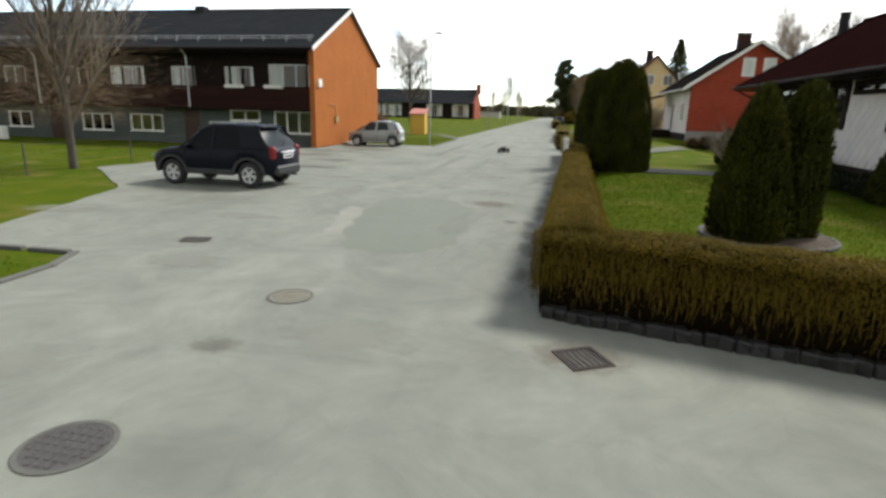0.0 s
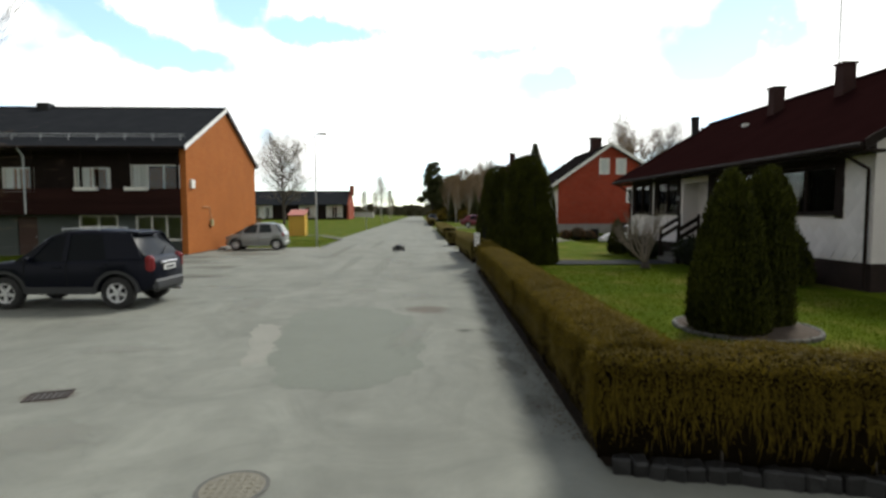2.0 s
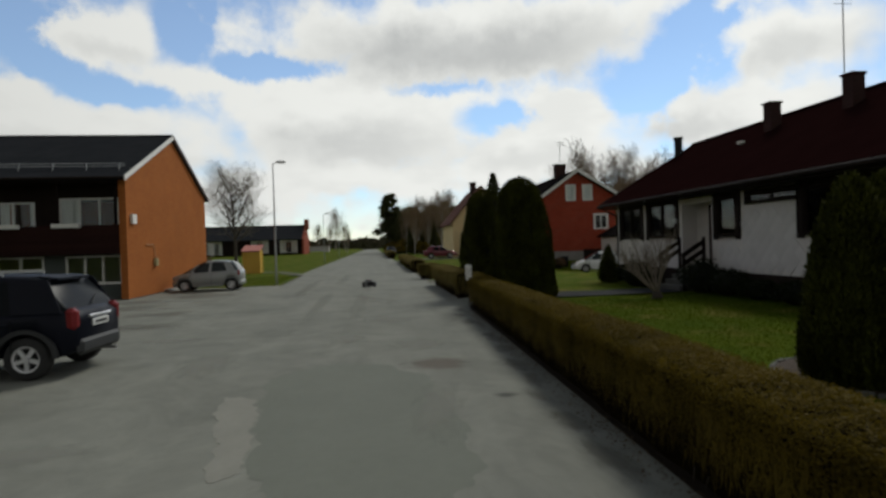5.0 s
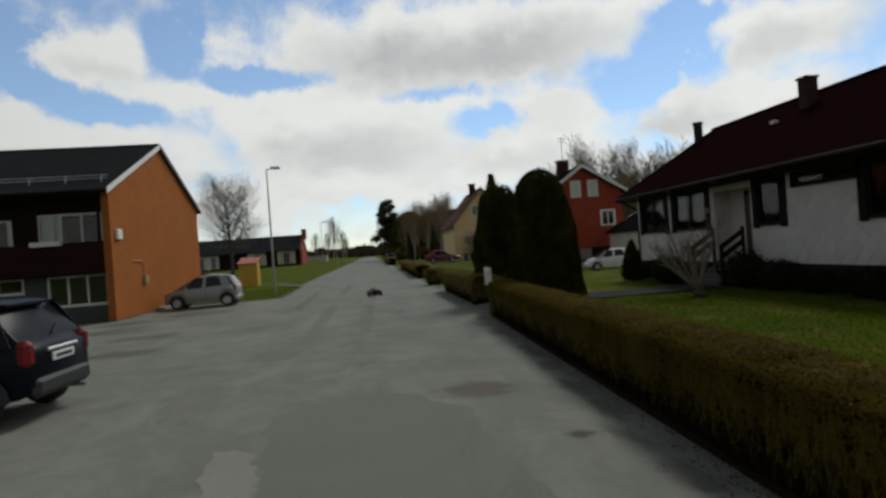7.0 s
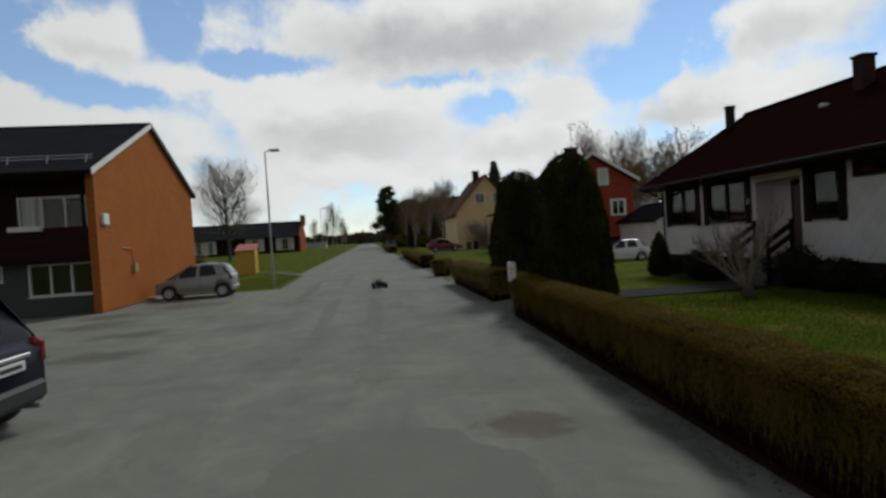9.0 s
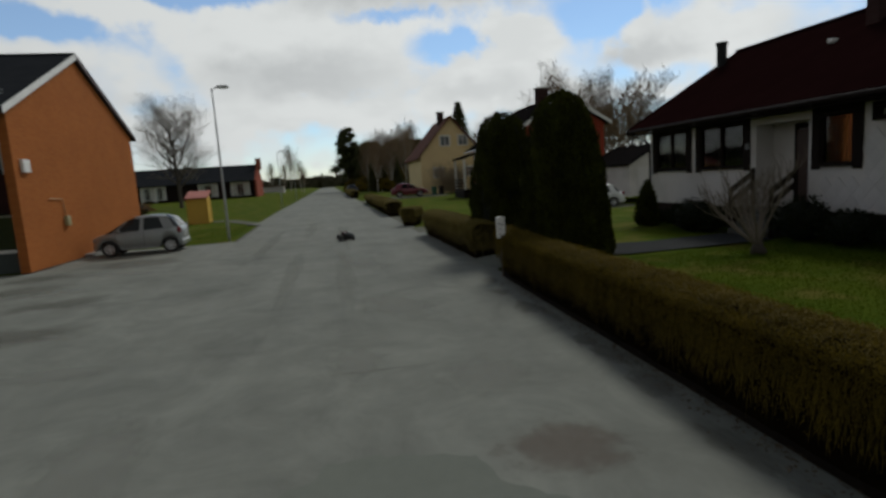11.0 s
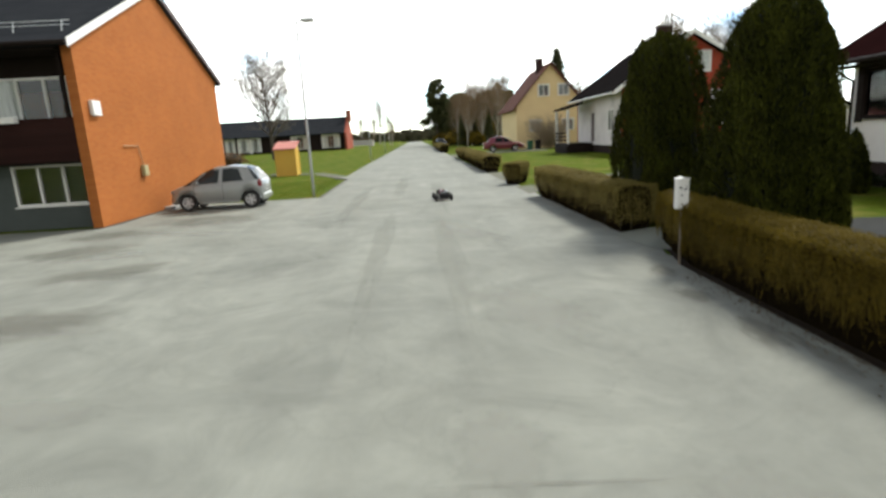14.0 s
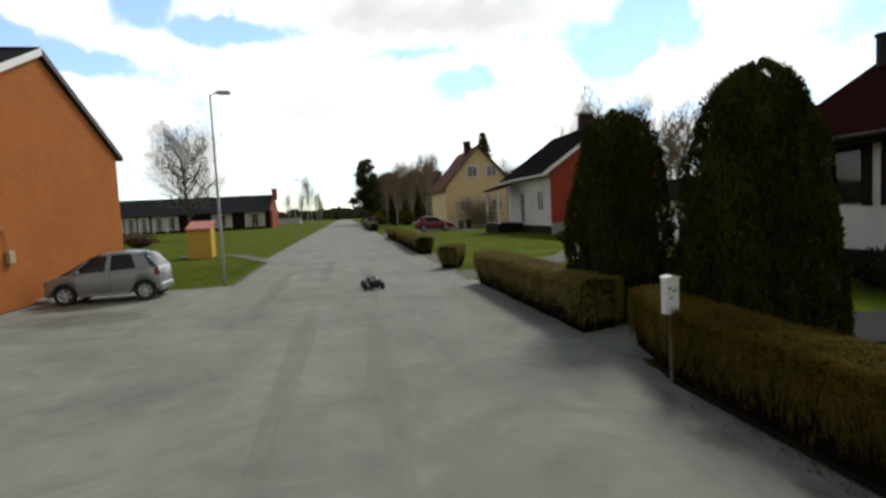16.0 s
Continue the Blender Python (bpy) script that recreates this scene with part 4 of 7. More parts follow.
    for k in range(12):
        x = xe - 0.5 - k * 2.37
        part("balcony_post", boxes(((x - 0.05, 29.46, 2.15), (x + 0.05, 29.55, 5.3))), M_BLACKWOOD, t)
    # roof
    for y, s in ((28.95, 1), (2 * ym - 28.95, -1)):
        bm = roof_slab(bmesh.new(), (xe + 0.13, y, 5.42), (xe + 0.13, ym, 8.38), (xw - xe - 0.26, 0, 0), 0.16)
        part("roof", bm, M_ROOF_X, t, "slate-grey tiled roof slope")
        bm = prism(bmesh.new(), [(xe + 0.135, y, 5.46), (xe + 0.135, ym, 8.42), (xe + 0.135, ym, 8.18), (xe + 0.135, y, 5.22)], (0.03, 0, 0))
        part("bargeboard", bm, M_WHITE if s == 1 else M_DOOR, t, "white bargeboard" if s == 1 else "")
    part("soffit", boxes(((xw + 0.1, 29.05, 5.20), (xe - 0.31, 30.14, 5.25))), M_BLACKWOOD, t)
    part("ridge_cap", tubes(((xe + 0.13, ym, 8.36), (xw - 0.3, ym, 8.36)), r=0.1, sides=8), M_ROOF_X, t)
    # gutter, downpipes, snow guard
    part("gutter", tubes(((xe + 0.13, 28.90, 5.35), (xw - 0.3, 28.90, 5.35)), r=0.07), M_BLACKWOOD, t)
    for x in (-18.6, -29.0):
        part("downpipe", tubes(((x, 28.95, 5.3), (x, 29.33, 4.95)), ((x, 29.33, 4.95), (x, 29.33, 2.1)), r=0.045), M_STEEL, t, "pale downpipe")
    part("snow_guard", tubes(((xe - 0.2, 29.85, 6.00), (xw, 29.85, 6.00)), ((xe - 0.2, 29.87, 6.12), (xw, 29.87, 6.12)), r=0.014, sides=6), M_STEEL, t)
    for k in range(20):
        x = xe - 0.4 - k * 1.38
        part("guard_bracket", tubes(((x, 29.75, 5.78), (x, 29.85, 6.14)), r=0.02, sides=5), M_STEEL, t)
    part("roof_vent", boxes(((-21.4, 34.6, 8.0), (-20.7, 35.2, 8.6)), bevel=0.03), M_PLASTIC, t)
    # fittings on the gable
    part("wall_box", boxes(((xe + 0.003, 29.72, 3.38), (xe + 0.12, 30.16, 3.82)), bevel=0.015), M_WHITE, t, "white lamp box")
    part("gas_pipe", tubes(((xe + 0.05, 31.22, 2.46), (xe + 0.05, 32.15, 2.44)), ((xe + 0.05, 32.15, 2.44), (xe + 0.05, 32.32, 1.7)), r=0.02), M_PIPE, t)
    part("meter_box", boxes(((xe + 0.003, 32.18, 1.40), (xe + 0.14, 32.48, 1.78)), bevel=0.02), M_SIGNGREEN, t, "small yellow-green meter box")
    return t


apartment_building()
for x in (-15.62, -13.17):
    t = thing("flower_box", (x, 29.25, 3.24), "white flower box on the balcony rail", "flower box", "balcony flower boxes")
    part("trough", boxes(((x - 0.55, 29.19, 3.24), (x + 0.55, 29.405, 3.27)), ((x - 0.55, 29.19, 3.27), (x + 0.55, 29.215, 3.42)), ((x - 0.55, 29.38, 3.27), (x + 0.55, 29.405, 3.42)), ((x - 0.55, 29.215, 3.27), (x - 0.52, 29.38, 3.42)), ((x + 0.52, 29.215, 3.27), (x + 0.55, 29.38, 3.42))), M_WHITE, t)
    part("soil", boxes(((x - 0.52, 29.215, 3.271), (x + 0.52, 29.38, 3.39))), M_SOIL, t)


# ---- white bungalow ----
def stairs_rail(t):
    # open steps and black wooden rails up to the porch
    for k in range(4):
        x = 10.42 + 0.26 * k
        part("step", boxes(((x, 22.9, 0.2), (x + 0.259, 24.5, 0.36 + 0.165 * k)), bevel=0.01), M_RIM, t)
    for y in (22.85, 24.55):
        for k in range(2):
            a, b = (10.5, y, 0.98 + 0.30 * k), (11.35, y, 1.48 + 0.30 * k)
            bm = bmesh.new()
            prism(bm, [(a[0], y - 0.03, a[2]), (b[0], y - 0.03, b[2]), (b[0], y - 0.03, b[2] + 0.16), (a[0], y - 0.03, a[2] + 0.16)], (0, 0.06, 0))
            part("rail", bm, M_BLACKWOOD, t)
        for x, z in ((10.56, 1.42), (11.3, 1.98)):
            part("rail_post", boxes(((x - 0.05, y - 0.034, 0.15), (x + 0.05, y + 0.034, z)), bevel=0.006), M_BLACKWOOD, t)


def white_house():
    t = thing("bungalow", (15.5, 22.5, 0.1), "white shingled bungalow with dark window frames and brown tiled roof", "house")
    x0, x1, y0, y1, zb, zw, ze, zr = 11.5, 19.5, 14.2, 30.8, 0.1, 0.85, 3.5, 6.2
    xm = (x0 + x1) / 2
    f = Wall((x0, y0, 0), (0, 1, 0), (-1, 0, 0))
    V = lambda y: y - y0
    wins = [(V(15.5), V(18.05), 1.98, 3.2, 2), (V(18.3), V(20.6), 2.95, 3.22, 2), (V(21.2), V(22.25), 1.98, 3.2, 1), (V(25.2), V(27.45), 2.0, 3.28, 2), (V(28.25), V(30.3), 2.0, 3.28, 2)]
    porch = (V(22.65), V(24.7), zw, 3.15)
    part("front_wall", f.holed(bmesh.new(), 0, y1 - y0, zw, ze + 0.2, 0.3, [w[:4] for w in wins] + [porch]), M_RENDER, t, "off-white front wall")
    part("plinth", boxes(((x0 + 0.03, y0 + 0.03, zb), (x0 + 0.3, y1 - 0.03, zw - 0.003)), ((x0 + 0.3, y0 + 0.03, zb), (x1 - 0.03, y0 + 0.3, zw - 0.003)), ((x0 + 0.3, y1 - 0.3, zb), (x1 - 0.03, y1 - 0.03, zw - 0.003))), M_PLINTH, t, "dark brown plinth")
    for y in (y0, y1 - 0.3):
        bm = prism(bmesh.new(), [(x0 + 0.303, y, zw), (x1, y, zw), (x1, y, ze), (xm, y, zr - 0.15), (x0 + 0.303, y, ze + 0.2)], (0, 0.3, 0))
        part("gable_wall", bm, M_RENDER, t, "white rendered gable wall")
    part("back_wall", boxes(((x1 - 0.3, y0 + 0.303, zb), (x1, y1 - 0.303, ze))), M_RENDER, t)
    part("floor_slab", boxes(((x0 + 0.31, y0 + 0.31, zw - 0.2), (x1 - 0.31, y1 - 0.31, zw))), M_CONCRETE, t)
    for k, (a, b, c, d, n) in enumerate(wins):
        window(f, t, a, b, c, d, n, frame=M_BLACKWOOD, curtain=M_REDCURTAIN if k == 2 else M_CURTAIN, label="dark brown framed window", casing=0.26 if k != 1 else 0.10, casing_mat=M_BLACKWOOD)
    # recessed porch
    part("porch_back", boxes(((x0 + 0.62, 22.4, zw), (x0 + 0.72, 24.95, 3.3))), M_RENDER, t, "off-white porch wall")
    # The near side is black-brown to put the recess's shade into colour
    for y, mat in ((22.45, M_BLACKWOOD), (24.72, M_RENDER)):
        part("porch_side", boxes(((x0 + 0.31, y, zw), (x0 + 0.61, y + 0.15, 3.3))), mat, t)
    part("porch_ceiling", boxes(((x0 + 0.31, 22.603, 3.2), (x0 + 0.617, 24.717, 3.26))), M_BLACKWOOD, t)
    part("door_frame", boxes(((x0 + 0.56, 22.62, zw + 0.003), (x0 + 0.617, 22.78, 3.1)), ((x0 + 0.56, 23.72, zw + 0.003), (x0 + 0.617, 23.82, 3.1)), ((x0 + 0.56, 22.783, 2.96), (x0 + 0.617, 23.717, 3.1))), M_BLACKWOOD, t, "dark brown door frame")
    lamp = part("porch_lamp", tubes(((x0 - 0.1, 24.95, 2.5), (x0 - 0.1, 24.95, 2.66)), r=0.06, sides=10), M_LAMPGLASS, t, "small round porch lamp")
    part("lamp_bracket", boxes(((x0 - 0.1, 24.93, 2.68), (x0 - 0.002, 24.97, 2.72))), M_PLASTIC, lamp)
    d = part("front_door", boxes(((x0 + 0.54, 22.79, zw + 0.01), (x0 + 0.61, 23.71, zw + 2.09)), bevel=0.01), M_DOOR, t, "dark red-brown front door")
    part("door_handle", tubes(((x0 + 0.54, 22.9, 1.9), (x0 + 0.47, 22.9, 1.9)), r=0.015), M_STEEL, d)
    part("porch_deck", boxes(((x0 - 0.13, 22.7, zb), (x0 + 0.61, 24.65, zw - 0.004))), M_CONCRETE, t)
    stairs_rail(t)
    # roof
    for e, s in ((10.7, 1), (20.3, -1)):
        bm = roof_slab(bmesh.new(), (e, y0 - 0.7, 3.55), (xm, y0 - 0.7, 6.3), (0, y1 - y0 + 1.0, 0), 0.16)
        part("roof", bm, M_ROOF_BROWN, t, "dark brown tiled roof slope")
        for y in (y0 - 0.735, y1 + 0.305):
            part("bargeboard", prism(bmesh.new(), [(e, y, 3.58), (xm, y, 6.33), (xm, y, 6.1), (e, y, 3.35)], (0, 0.03, 0)), M_BLACKWOOD, t)
    part("soffit", boxes(((10.76, y0 - 0.65, 3.34), (x0 - 0.003, y1 + 0.28, 3.38))), M_BLACKWOOD, t)
    part("gutter", tubes(((10.64, y0 - 0.7, 3.45), (10.64, y1 + 0.3, 3.45)), r=0.065), M_BLACKWOOD, t)
    for y in (y0 + 0.12, y1 - 0.1):
        part("downpipe", tubes(((10.66, y, 3.4), (11.42, y, 3.0)), ((11.42, y, 3.0), (11.42, y, 0.3)), r=0.04), M_BLACKWOOD, t)
    part("ridge_cap", tubes(((xm, y0 - 0.7, 6.28), (xm, y1 + 0.3, 6.28)), r=0.11, sides=8), M_ROOF_BROWN, t)
    for x, y in ((14.5, 23.6), (14.5, 19.75)):
        c = part("chimney", boxes(((x - 0.21, y - 0.21, 5.2), (x + 0.21, y + 0.21, 6.55))), M_CHIMNEY, t, "sooty brick chimney")
        part("chimney_cap", boxes(((x - 0.26, y - 0.26, 6.553), (x + 0.26, y + 0.26, 6.63)), bevel=0.015), M_CHIMNEY, c)
    part("flue_pipe", tubes(((14.6, 30.8, 5.3), (14.6, 30.8, 6.5)), r=0.19, sides=14), M_PLASTIC, t, "black metal flue pipe")
    part("flue_cap", tubes(((14.6, 30.8, 6.503), (14.6, 30.8, 6.6)), r=0.23, sides=14), M_PLASTIC, t)
    part("roof_hatch", boxes(((13.65, 24.3, 5.29), (13.88, 24.5, 5.40)), bevel=0.02), M_WHITE, t, "small white roof vent")
    a = part("aerial", tubes(((14.5, 20.1, 5.6), (14.5, 20.1, 9.3)), r=0.02, sides=6), M_STEEL, t, "thin television aerial")
    part("aerial_bars", tubes(*[((14.5 - 0.3, 20.1 + 0.0, 9.2 - 0.14 * k), (14.5 + 0.3, 20.1, 9.2 - 0.14 * k)) for k in range(4)], r=0.01, sides=5), M_STEEL, a)
    t.location, t.scale = (15.4, 20.65, 0.1), (1.0, 0.857, 1.02)
    return t, f


bungalow, bungalow_front = white_house()


# ---- red house ----
def red_house():
    t = thing("red_house", (14.9, 55.0, 0.2), "red brick house with white trim, dark roof and white street side", "house")
    x0, x1, y0, y1, zb, zr = 11.2, 17.9, 49.5, 62.0, 0.2, 7.0
    xm, zl, zrt = 15.0, 4.05, 5.1
    bm = prism(bmesh.new(), [(x0 + 0.003, y0, 0.9), (x1, y0, 0.9), (x1, y0, zrt), (xm, y0, zr), (x0 + 0.003, y0, zl + 0.1)], (0, 0.3, 0))
    part("gable_wall", bm, M_RED_X, t, "red brick gable wall")
    part("gable_wall", prism(bmesh.new(), [(x0, y1 - 0.3, zb), (x1, y1 - 0.3, zb), (x1, y1 - 0.3, zrt), (xm, y1 - 0.3, zr), (x0, y1 - 0.3, zl + 0.1)], (0, 0.3, 0)), M_RED_X, t)
    part("plinth", boxes(((x0 + 0.02, y0 + 0.02, zb - 0.2), (x1 - 0.02, y0 + 0.3, 0.897))), M_CONCRETE, t)
    f = Wall((x0, y0, 0), (0, 1, 0), (-1, 0, 0))
    part("side_wall", f.holed(bmesh.new(), 0.303, y1 - y0 - 0.303, 0.7, zl + 0.1, 0.3, [(2.0, 3.4, 1.6, 3.0), (7.0, 8.0, 0.9, 2.9)]), M_RENDER, t, "white rendered street side")
    part("side_plinth", boxes(((x0 + 0.01, y0 + 0.31, zb - 0.2), (x0 + 0.3, y1 - 0.31, 0.697))), M_PLINTH, t)
    part("far_side_wall", boxes(((x1 - 0.3, y0 + 0.303, zb), (x1, y1 - 0.303, zrt - 0.1))), M_RED_X, t)
    window(f, t, 2.0, 3.4, 1.6, 3.0, 2)
    part("door", f.slab(bmesh.new(), 7.0, 8.0, 0.9, 2.9, -0.1, -0.04), M_DOOR, t)
    g = Wall((x0, y0, 0), (1, 0, 0), (0, -1, 0))
    # windows set on the gable: two in the attic, one below
    for u0, u1, z0, z1 in ((3.05, 3.65, 4.85, 6.0), (4.3, 4.9, 4.85, 6.0), (5.1, 6.05, 2.6, 3.7)):
        window(g, t, u0, u1, z0, z1, 1 if u1 - u0 < 0.8 else 2, proud=0.03, label="white-framed window", casing=0.08)
        # Backing behind the glass; the lower one is dark, standing for the unlit room
        part("blind", g.slab(bmesh.new(), u0 + 0.01, u1 - 0.01, z0 + 0.01, z1 - 0.01, 0.002, 0.006), M_CURTAIN if u1 - u0 < 0.8 else M_PLINTH, t)
    part("garage_door", g.slab(bmesh.new(), 4.2, 6.4, 0.2, 1.0, 0.0, 0.05), M_BLACKWOOD, t)
    for ex, ez in ((10.6, 3.95), (18.3, 5.15)):
        bm = roof_slab(bmesh.new(), (ex, y0 - 0.45, ez), (xm, y0 - 0.45, 7.25), (0, y1 - y0 + 0.9, 0), 0.16)
        part("roof", bm, M_ROOF_DARK, t, "dark tiled roof slope")
        part("bargeboard", prism(bmesh.new(), [(ex, y0 - 0.49, ez + 0.04), (xm, y0 - 0.49, 7.29), (xm, y0 - 0.49, 7.03), (ex, y0 - 0.49, ez - 0.22)], (0, 0.035, 0)), M_WHITE, t, "white bargeboard")
    part("gutter", tubes(((10.55, y0 - 0.45, 3.85), (10.55, y1 + 0.4, 3.85)), r=0.06), M_WHITE, t)
    part("chimney", boxes(((14.6, 54.0, 6.6), (15.4, 54.8, 8.1))), M_CHIMNEY, t, "brick chimney")
    part("chimney_cap", boxes(((14.52, 53.92, 8.103), (15.48, 54.88, 8.2))), M_CONCRETE, t)
    # porch on the street side
    part("porch_roof", prism(bmesh.new(), [(10.58, 57.0, 3.72), (9.4, 57.0, 3.35), (9.4, 57.0, 3.22), (10.58, 57.0, 3.58)], (0, 4.5, 0)), M_ROOF_DARK, t)
    for y in (57.15, 61.3):
        part("porch_post", boxes(((9.5, y - 0.08, 0.1), (9.66, y + 0.08, 3.2)), bevel=0.01), M_WHITE, t, "white porch post")
    part("porch_deck", boxes(((9.45, 57.0, 0.1), (11.19, 61.5, 0.85))), M_BLACKWOOD, t)
    for k in range(3):
        part("porch_rail", boxes(((9.46, 57.25, 1.05 + 0.25 * k), (9.52, 61.2, 1.15 + 0.25 * k))), M_BLACKWOOD, t)
    part("aerial", tubes(((15.2, 55.0, 7.1), (15.2, 55.0, 10.2)), ((14.9, 55.0, 10.1), (15.6, 55.0, 10.15)), ((15.0, 55.0, 9.9), (15.5, 55.0, 9.95)), r=0.025, sides=5), M_STEEL, t)
    t.location, t.scale = (19.0, 57.4, 0.2), (1.30, 0.9, 1.20)
    return t

red_house()


# ---- yellow houses ----
def yellow_house(x0, y0, width, depth, zwall, zr, label):
    t = thing("yellow_house", (x0 + width / 2, y0 + depth / 2, 0.2), label, "house", "yellow houses")
    x1, y1, xm = x0 + width, y0 + depth, x0 + width / 2
    g = Wall((x0, y0, 0), (1, 0, 0), (0, -1, 0))
    for y in (y0, y1 - 0.3):
        part("gable_wall", prism(bmesh.new(), [(x0, y, 0.0), (x1, y, 0.0), (x1, y, zwall), (xm, y, zr), (x0, y, zwall)], (0, 0.3, 0)), M_YELLOW, t, "yellow rendered gable wall")
    for x in (x0, x1 - 0.3):
        part("side_wall", boxes(((x, y0 + 0.303, 0.0), (x + 0.3, y1 - 0.303, zwall))), M_YELLOW, t)
    for u0, u1, z0, z1 in ((width * 0.33, width * 0.33 + 1.25, zwall + 1.1, zwall + 2.4), (width * 0.62, width * 0.62 + 1.25, zwall + 1.1, zwall + 2.4), (width * 0.2, width * 0.2 + 1.3, 2.2, 3.5), (width * 0.68, width * 0.68 + 1.3, 2.2, 3.5)):
        part("room_dark", g.slab(bmesh.new(), u0 + 0.01, u1 - 0.01, z0 + 0.01, z1 - 0.01, 0.002, 0.006), M_PALEROOM, t)
        window(g, t, u0, u1, z0, z1, 2, proud=0.04, casing=0.1)
    slope = (zr - zwall) / (width / 2)
    for ex in (x0 - 0.5, x1 + 0.5):
        bm = roof_slab(bmesh.new(), (ex, y0 - 0.5, zwall - 0.5 * slope + 0.25), (xm, y0 - 0.5, zr + 0.25), (0, depth + 1.0, 0), 0.2)
        part("roof", bm, M_ROOF_RED, t, "red-brown tiled roof slope")
    part("chimney", boxes(((xm - 0.9, y0 + 3.0, zr - 1.0), (xm - 0.1, y0 + 3.8, zr + 1.0))), M_CHIMNEY, t)
    part("chimney_cap", boxes(((xm - 0.98, y0 + 2.92, zr + 1.003), (xm - 0.02, y0 + 3.88, zr + 1.12))), M_CONCRETE, t)
    return t


yellow_house(11.3, 79.0, 8.3, 11.0, 5.2, 9.9, "yellow rendered two-storey house with red-brown roof")
yellow_house(16.5, 126.0, 8.5, 11.0, 4.4, 8.4, "yellow rendered house farther along the street")


# ---- long low building across the lawn ----
def row_house():
    zg = 0.85
    t = thing("terraced_house", (-28, 120, zg), "long single-storey dark-walled terrace with black roof and red brick end", "house")
    x0, x1, y0, y1, ze, zr = -42.0, -14.2, 117.0, 126.0, 4.0, 6.9
    ym = (y0 + y1) / 2
    f = Wall((x0, y0, 0), (1, 0, 0), (0, -1, 0))
    wins = [(u, u + w, 1.35, 3.6) for u, w in ((1.5, 1.3), (3.6, 1.3), (5.7, 1.3), (8.0, 1.6), (10.2, 1.6), (17.9, 2.9), (23.6, 2.9))]
    part("front_wall", f.holed(bmesh.new(), 0, x1 - x0, zg - 1, ze, 0.25, wins), M_BLACKWOOD, t, "dark boarded front wall")
    for a, b, c, d in wins:
        window(f, t, a, b, c, d, 2, curtain=M_CURTAIN, casing=0.25)
    for a, b in ((1.0, 11.9),):
        for k in range(5):
            part("white_panel", f.slab(bmesh.new(), a + 0.1 + k * 2.2, a + 0.55 + k * 2.2, 1.0, 3.6, 0.003, 0.04), M_WHITE, t)
    part("end_wall", prism(bmesh.new(), [(x1, y0 - 0.6, zg - 1), (x1, y1, zg - 1), (x1, y1, ze), (x1, ym, zr), (x1, y0 - 0.6, ze)], (0.35, 0, 0)), brick_end, t, "red brick end wall")
    part("end_wall", prism(bmesh.new(), [(x0, y0 + 0.26, zg - 1), (x0, y1, zg - 1), (x0, y1, ze), (x0, ym, zr), (x0, y0 + 0.26, ze)], (0.3, 0, 0)), M_BLACKWOOD, t)
    part("back_wall", boxes(((x0 + 0.31, y1 - 0.3, zg - 1), (x1 - 0.01, y1, ze))), M_BLACKWOOD, t)
    for y in (y0 - 0.8, y1 + 0.8):
        part("roof", roof_slab(bmesh.new(), (x0 - 0.5, y, 4.0), (x0 - 0.5, ym, 7.1), (x1 - x0 + 0.48, 0, 0), 0.18), M_ROOF_X, t, "black roof slope")
    part("chimney", boxes(((x1 + 0.0, ym - 1.0, 6.0), (x1 + 0.9, ym + 0.4, 8.2))), brick_end, t, "red brick chimney")
    return t


brick_end = brickwork("red_brick_end", (0.36, 0.09, 0.055), (0.28, 0.06, 0.04), (0.28, 0.13, 0.09), "y")
row_house()
t = thing("distant_shed", (-14.5, 150, 0.3), "low pale shed with flat roof beside the street", "shed")
part("wall_body", boxes(((-17.5, 148, 0.2), (-11.5, 152, 2.6))), M_OFFWHITE, t)
part("roof", boxes(((-17.8, 147.6, 2.603), (-11.2, 152.4, 2.8))), M_ROOF_RED, t)


def kiosk():
    t = thing("utility_shed", (-9.2, 48.2, 0.05), "small yellow board shed with faded red lean-to roof", "shed")
    x0, x1, y0, y1 = -10.0, -8.35, 47.6, 49.0
    part("wall_body", boxes(((x0, y0, 0.02), (x1, y1, 1.75))), M_SHEDYELLOW, t, "yellow boarded walls")
    for x in (x0, x1):
        for y in (y0, y1):
            part("corner_board", boxes(((x - 0.06, y - 0.06, 0.02), (x + 0.06, y + 0.06, 1.78))), M_SHEDYELLOW, t)
    part("roof", prism(bmesh.new(), [(x0 - 0.15, y0 - 0.2, 1.78), (x0 - 0.15, y1 + 0.2, 2.25), (x0 - 0.15, y1 + 0.2, 2.33), (x0 - 0.15, y0 - 0.2, 1.86)], (x1 - x0 + 0.3, 0, 0)), M_SHEDROOF, t, "faded red felt roof")
    part("gable_fill", prism(bmesh.new(), [(x0 + 0.01, y0 + 0.01, 1.752), (x0 + 0.01, y1 - 0.01, 1.752), (x0 + 0.01, y1 - 0.01, 2.17), (x0 + 0.01, y0 + 0.01, 1.83)], (x1 - x0 - 0.02, 0, 0)), M_SHEDYELLOW, t)
    d = part("door", boxes(((x1 + 0.003, 48.0, 0.08), (x1 + 0.03, 48.7, 1.7))), M_SHEDYELLOW, t)
    part("hinge", boxes(((x1 + 0.031, 48.62, 0.4), (x1 + 0.04, 48.7, 0.46)), ((x1 + 0.031, 48.62, 1.3), (x1 + 0.04, 48.7, 1.36))), M_IRON, d)
    return t


shed = kiosk()
shed.location, shed.scale = (-10.35, 52.4, 0.05), (0.82, 0.9, 1.06)


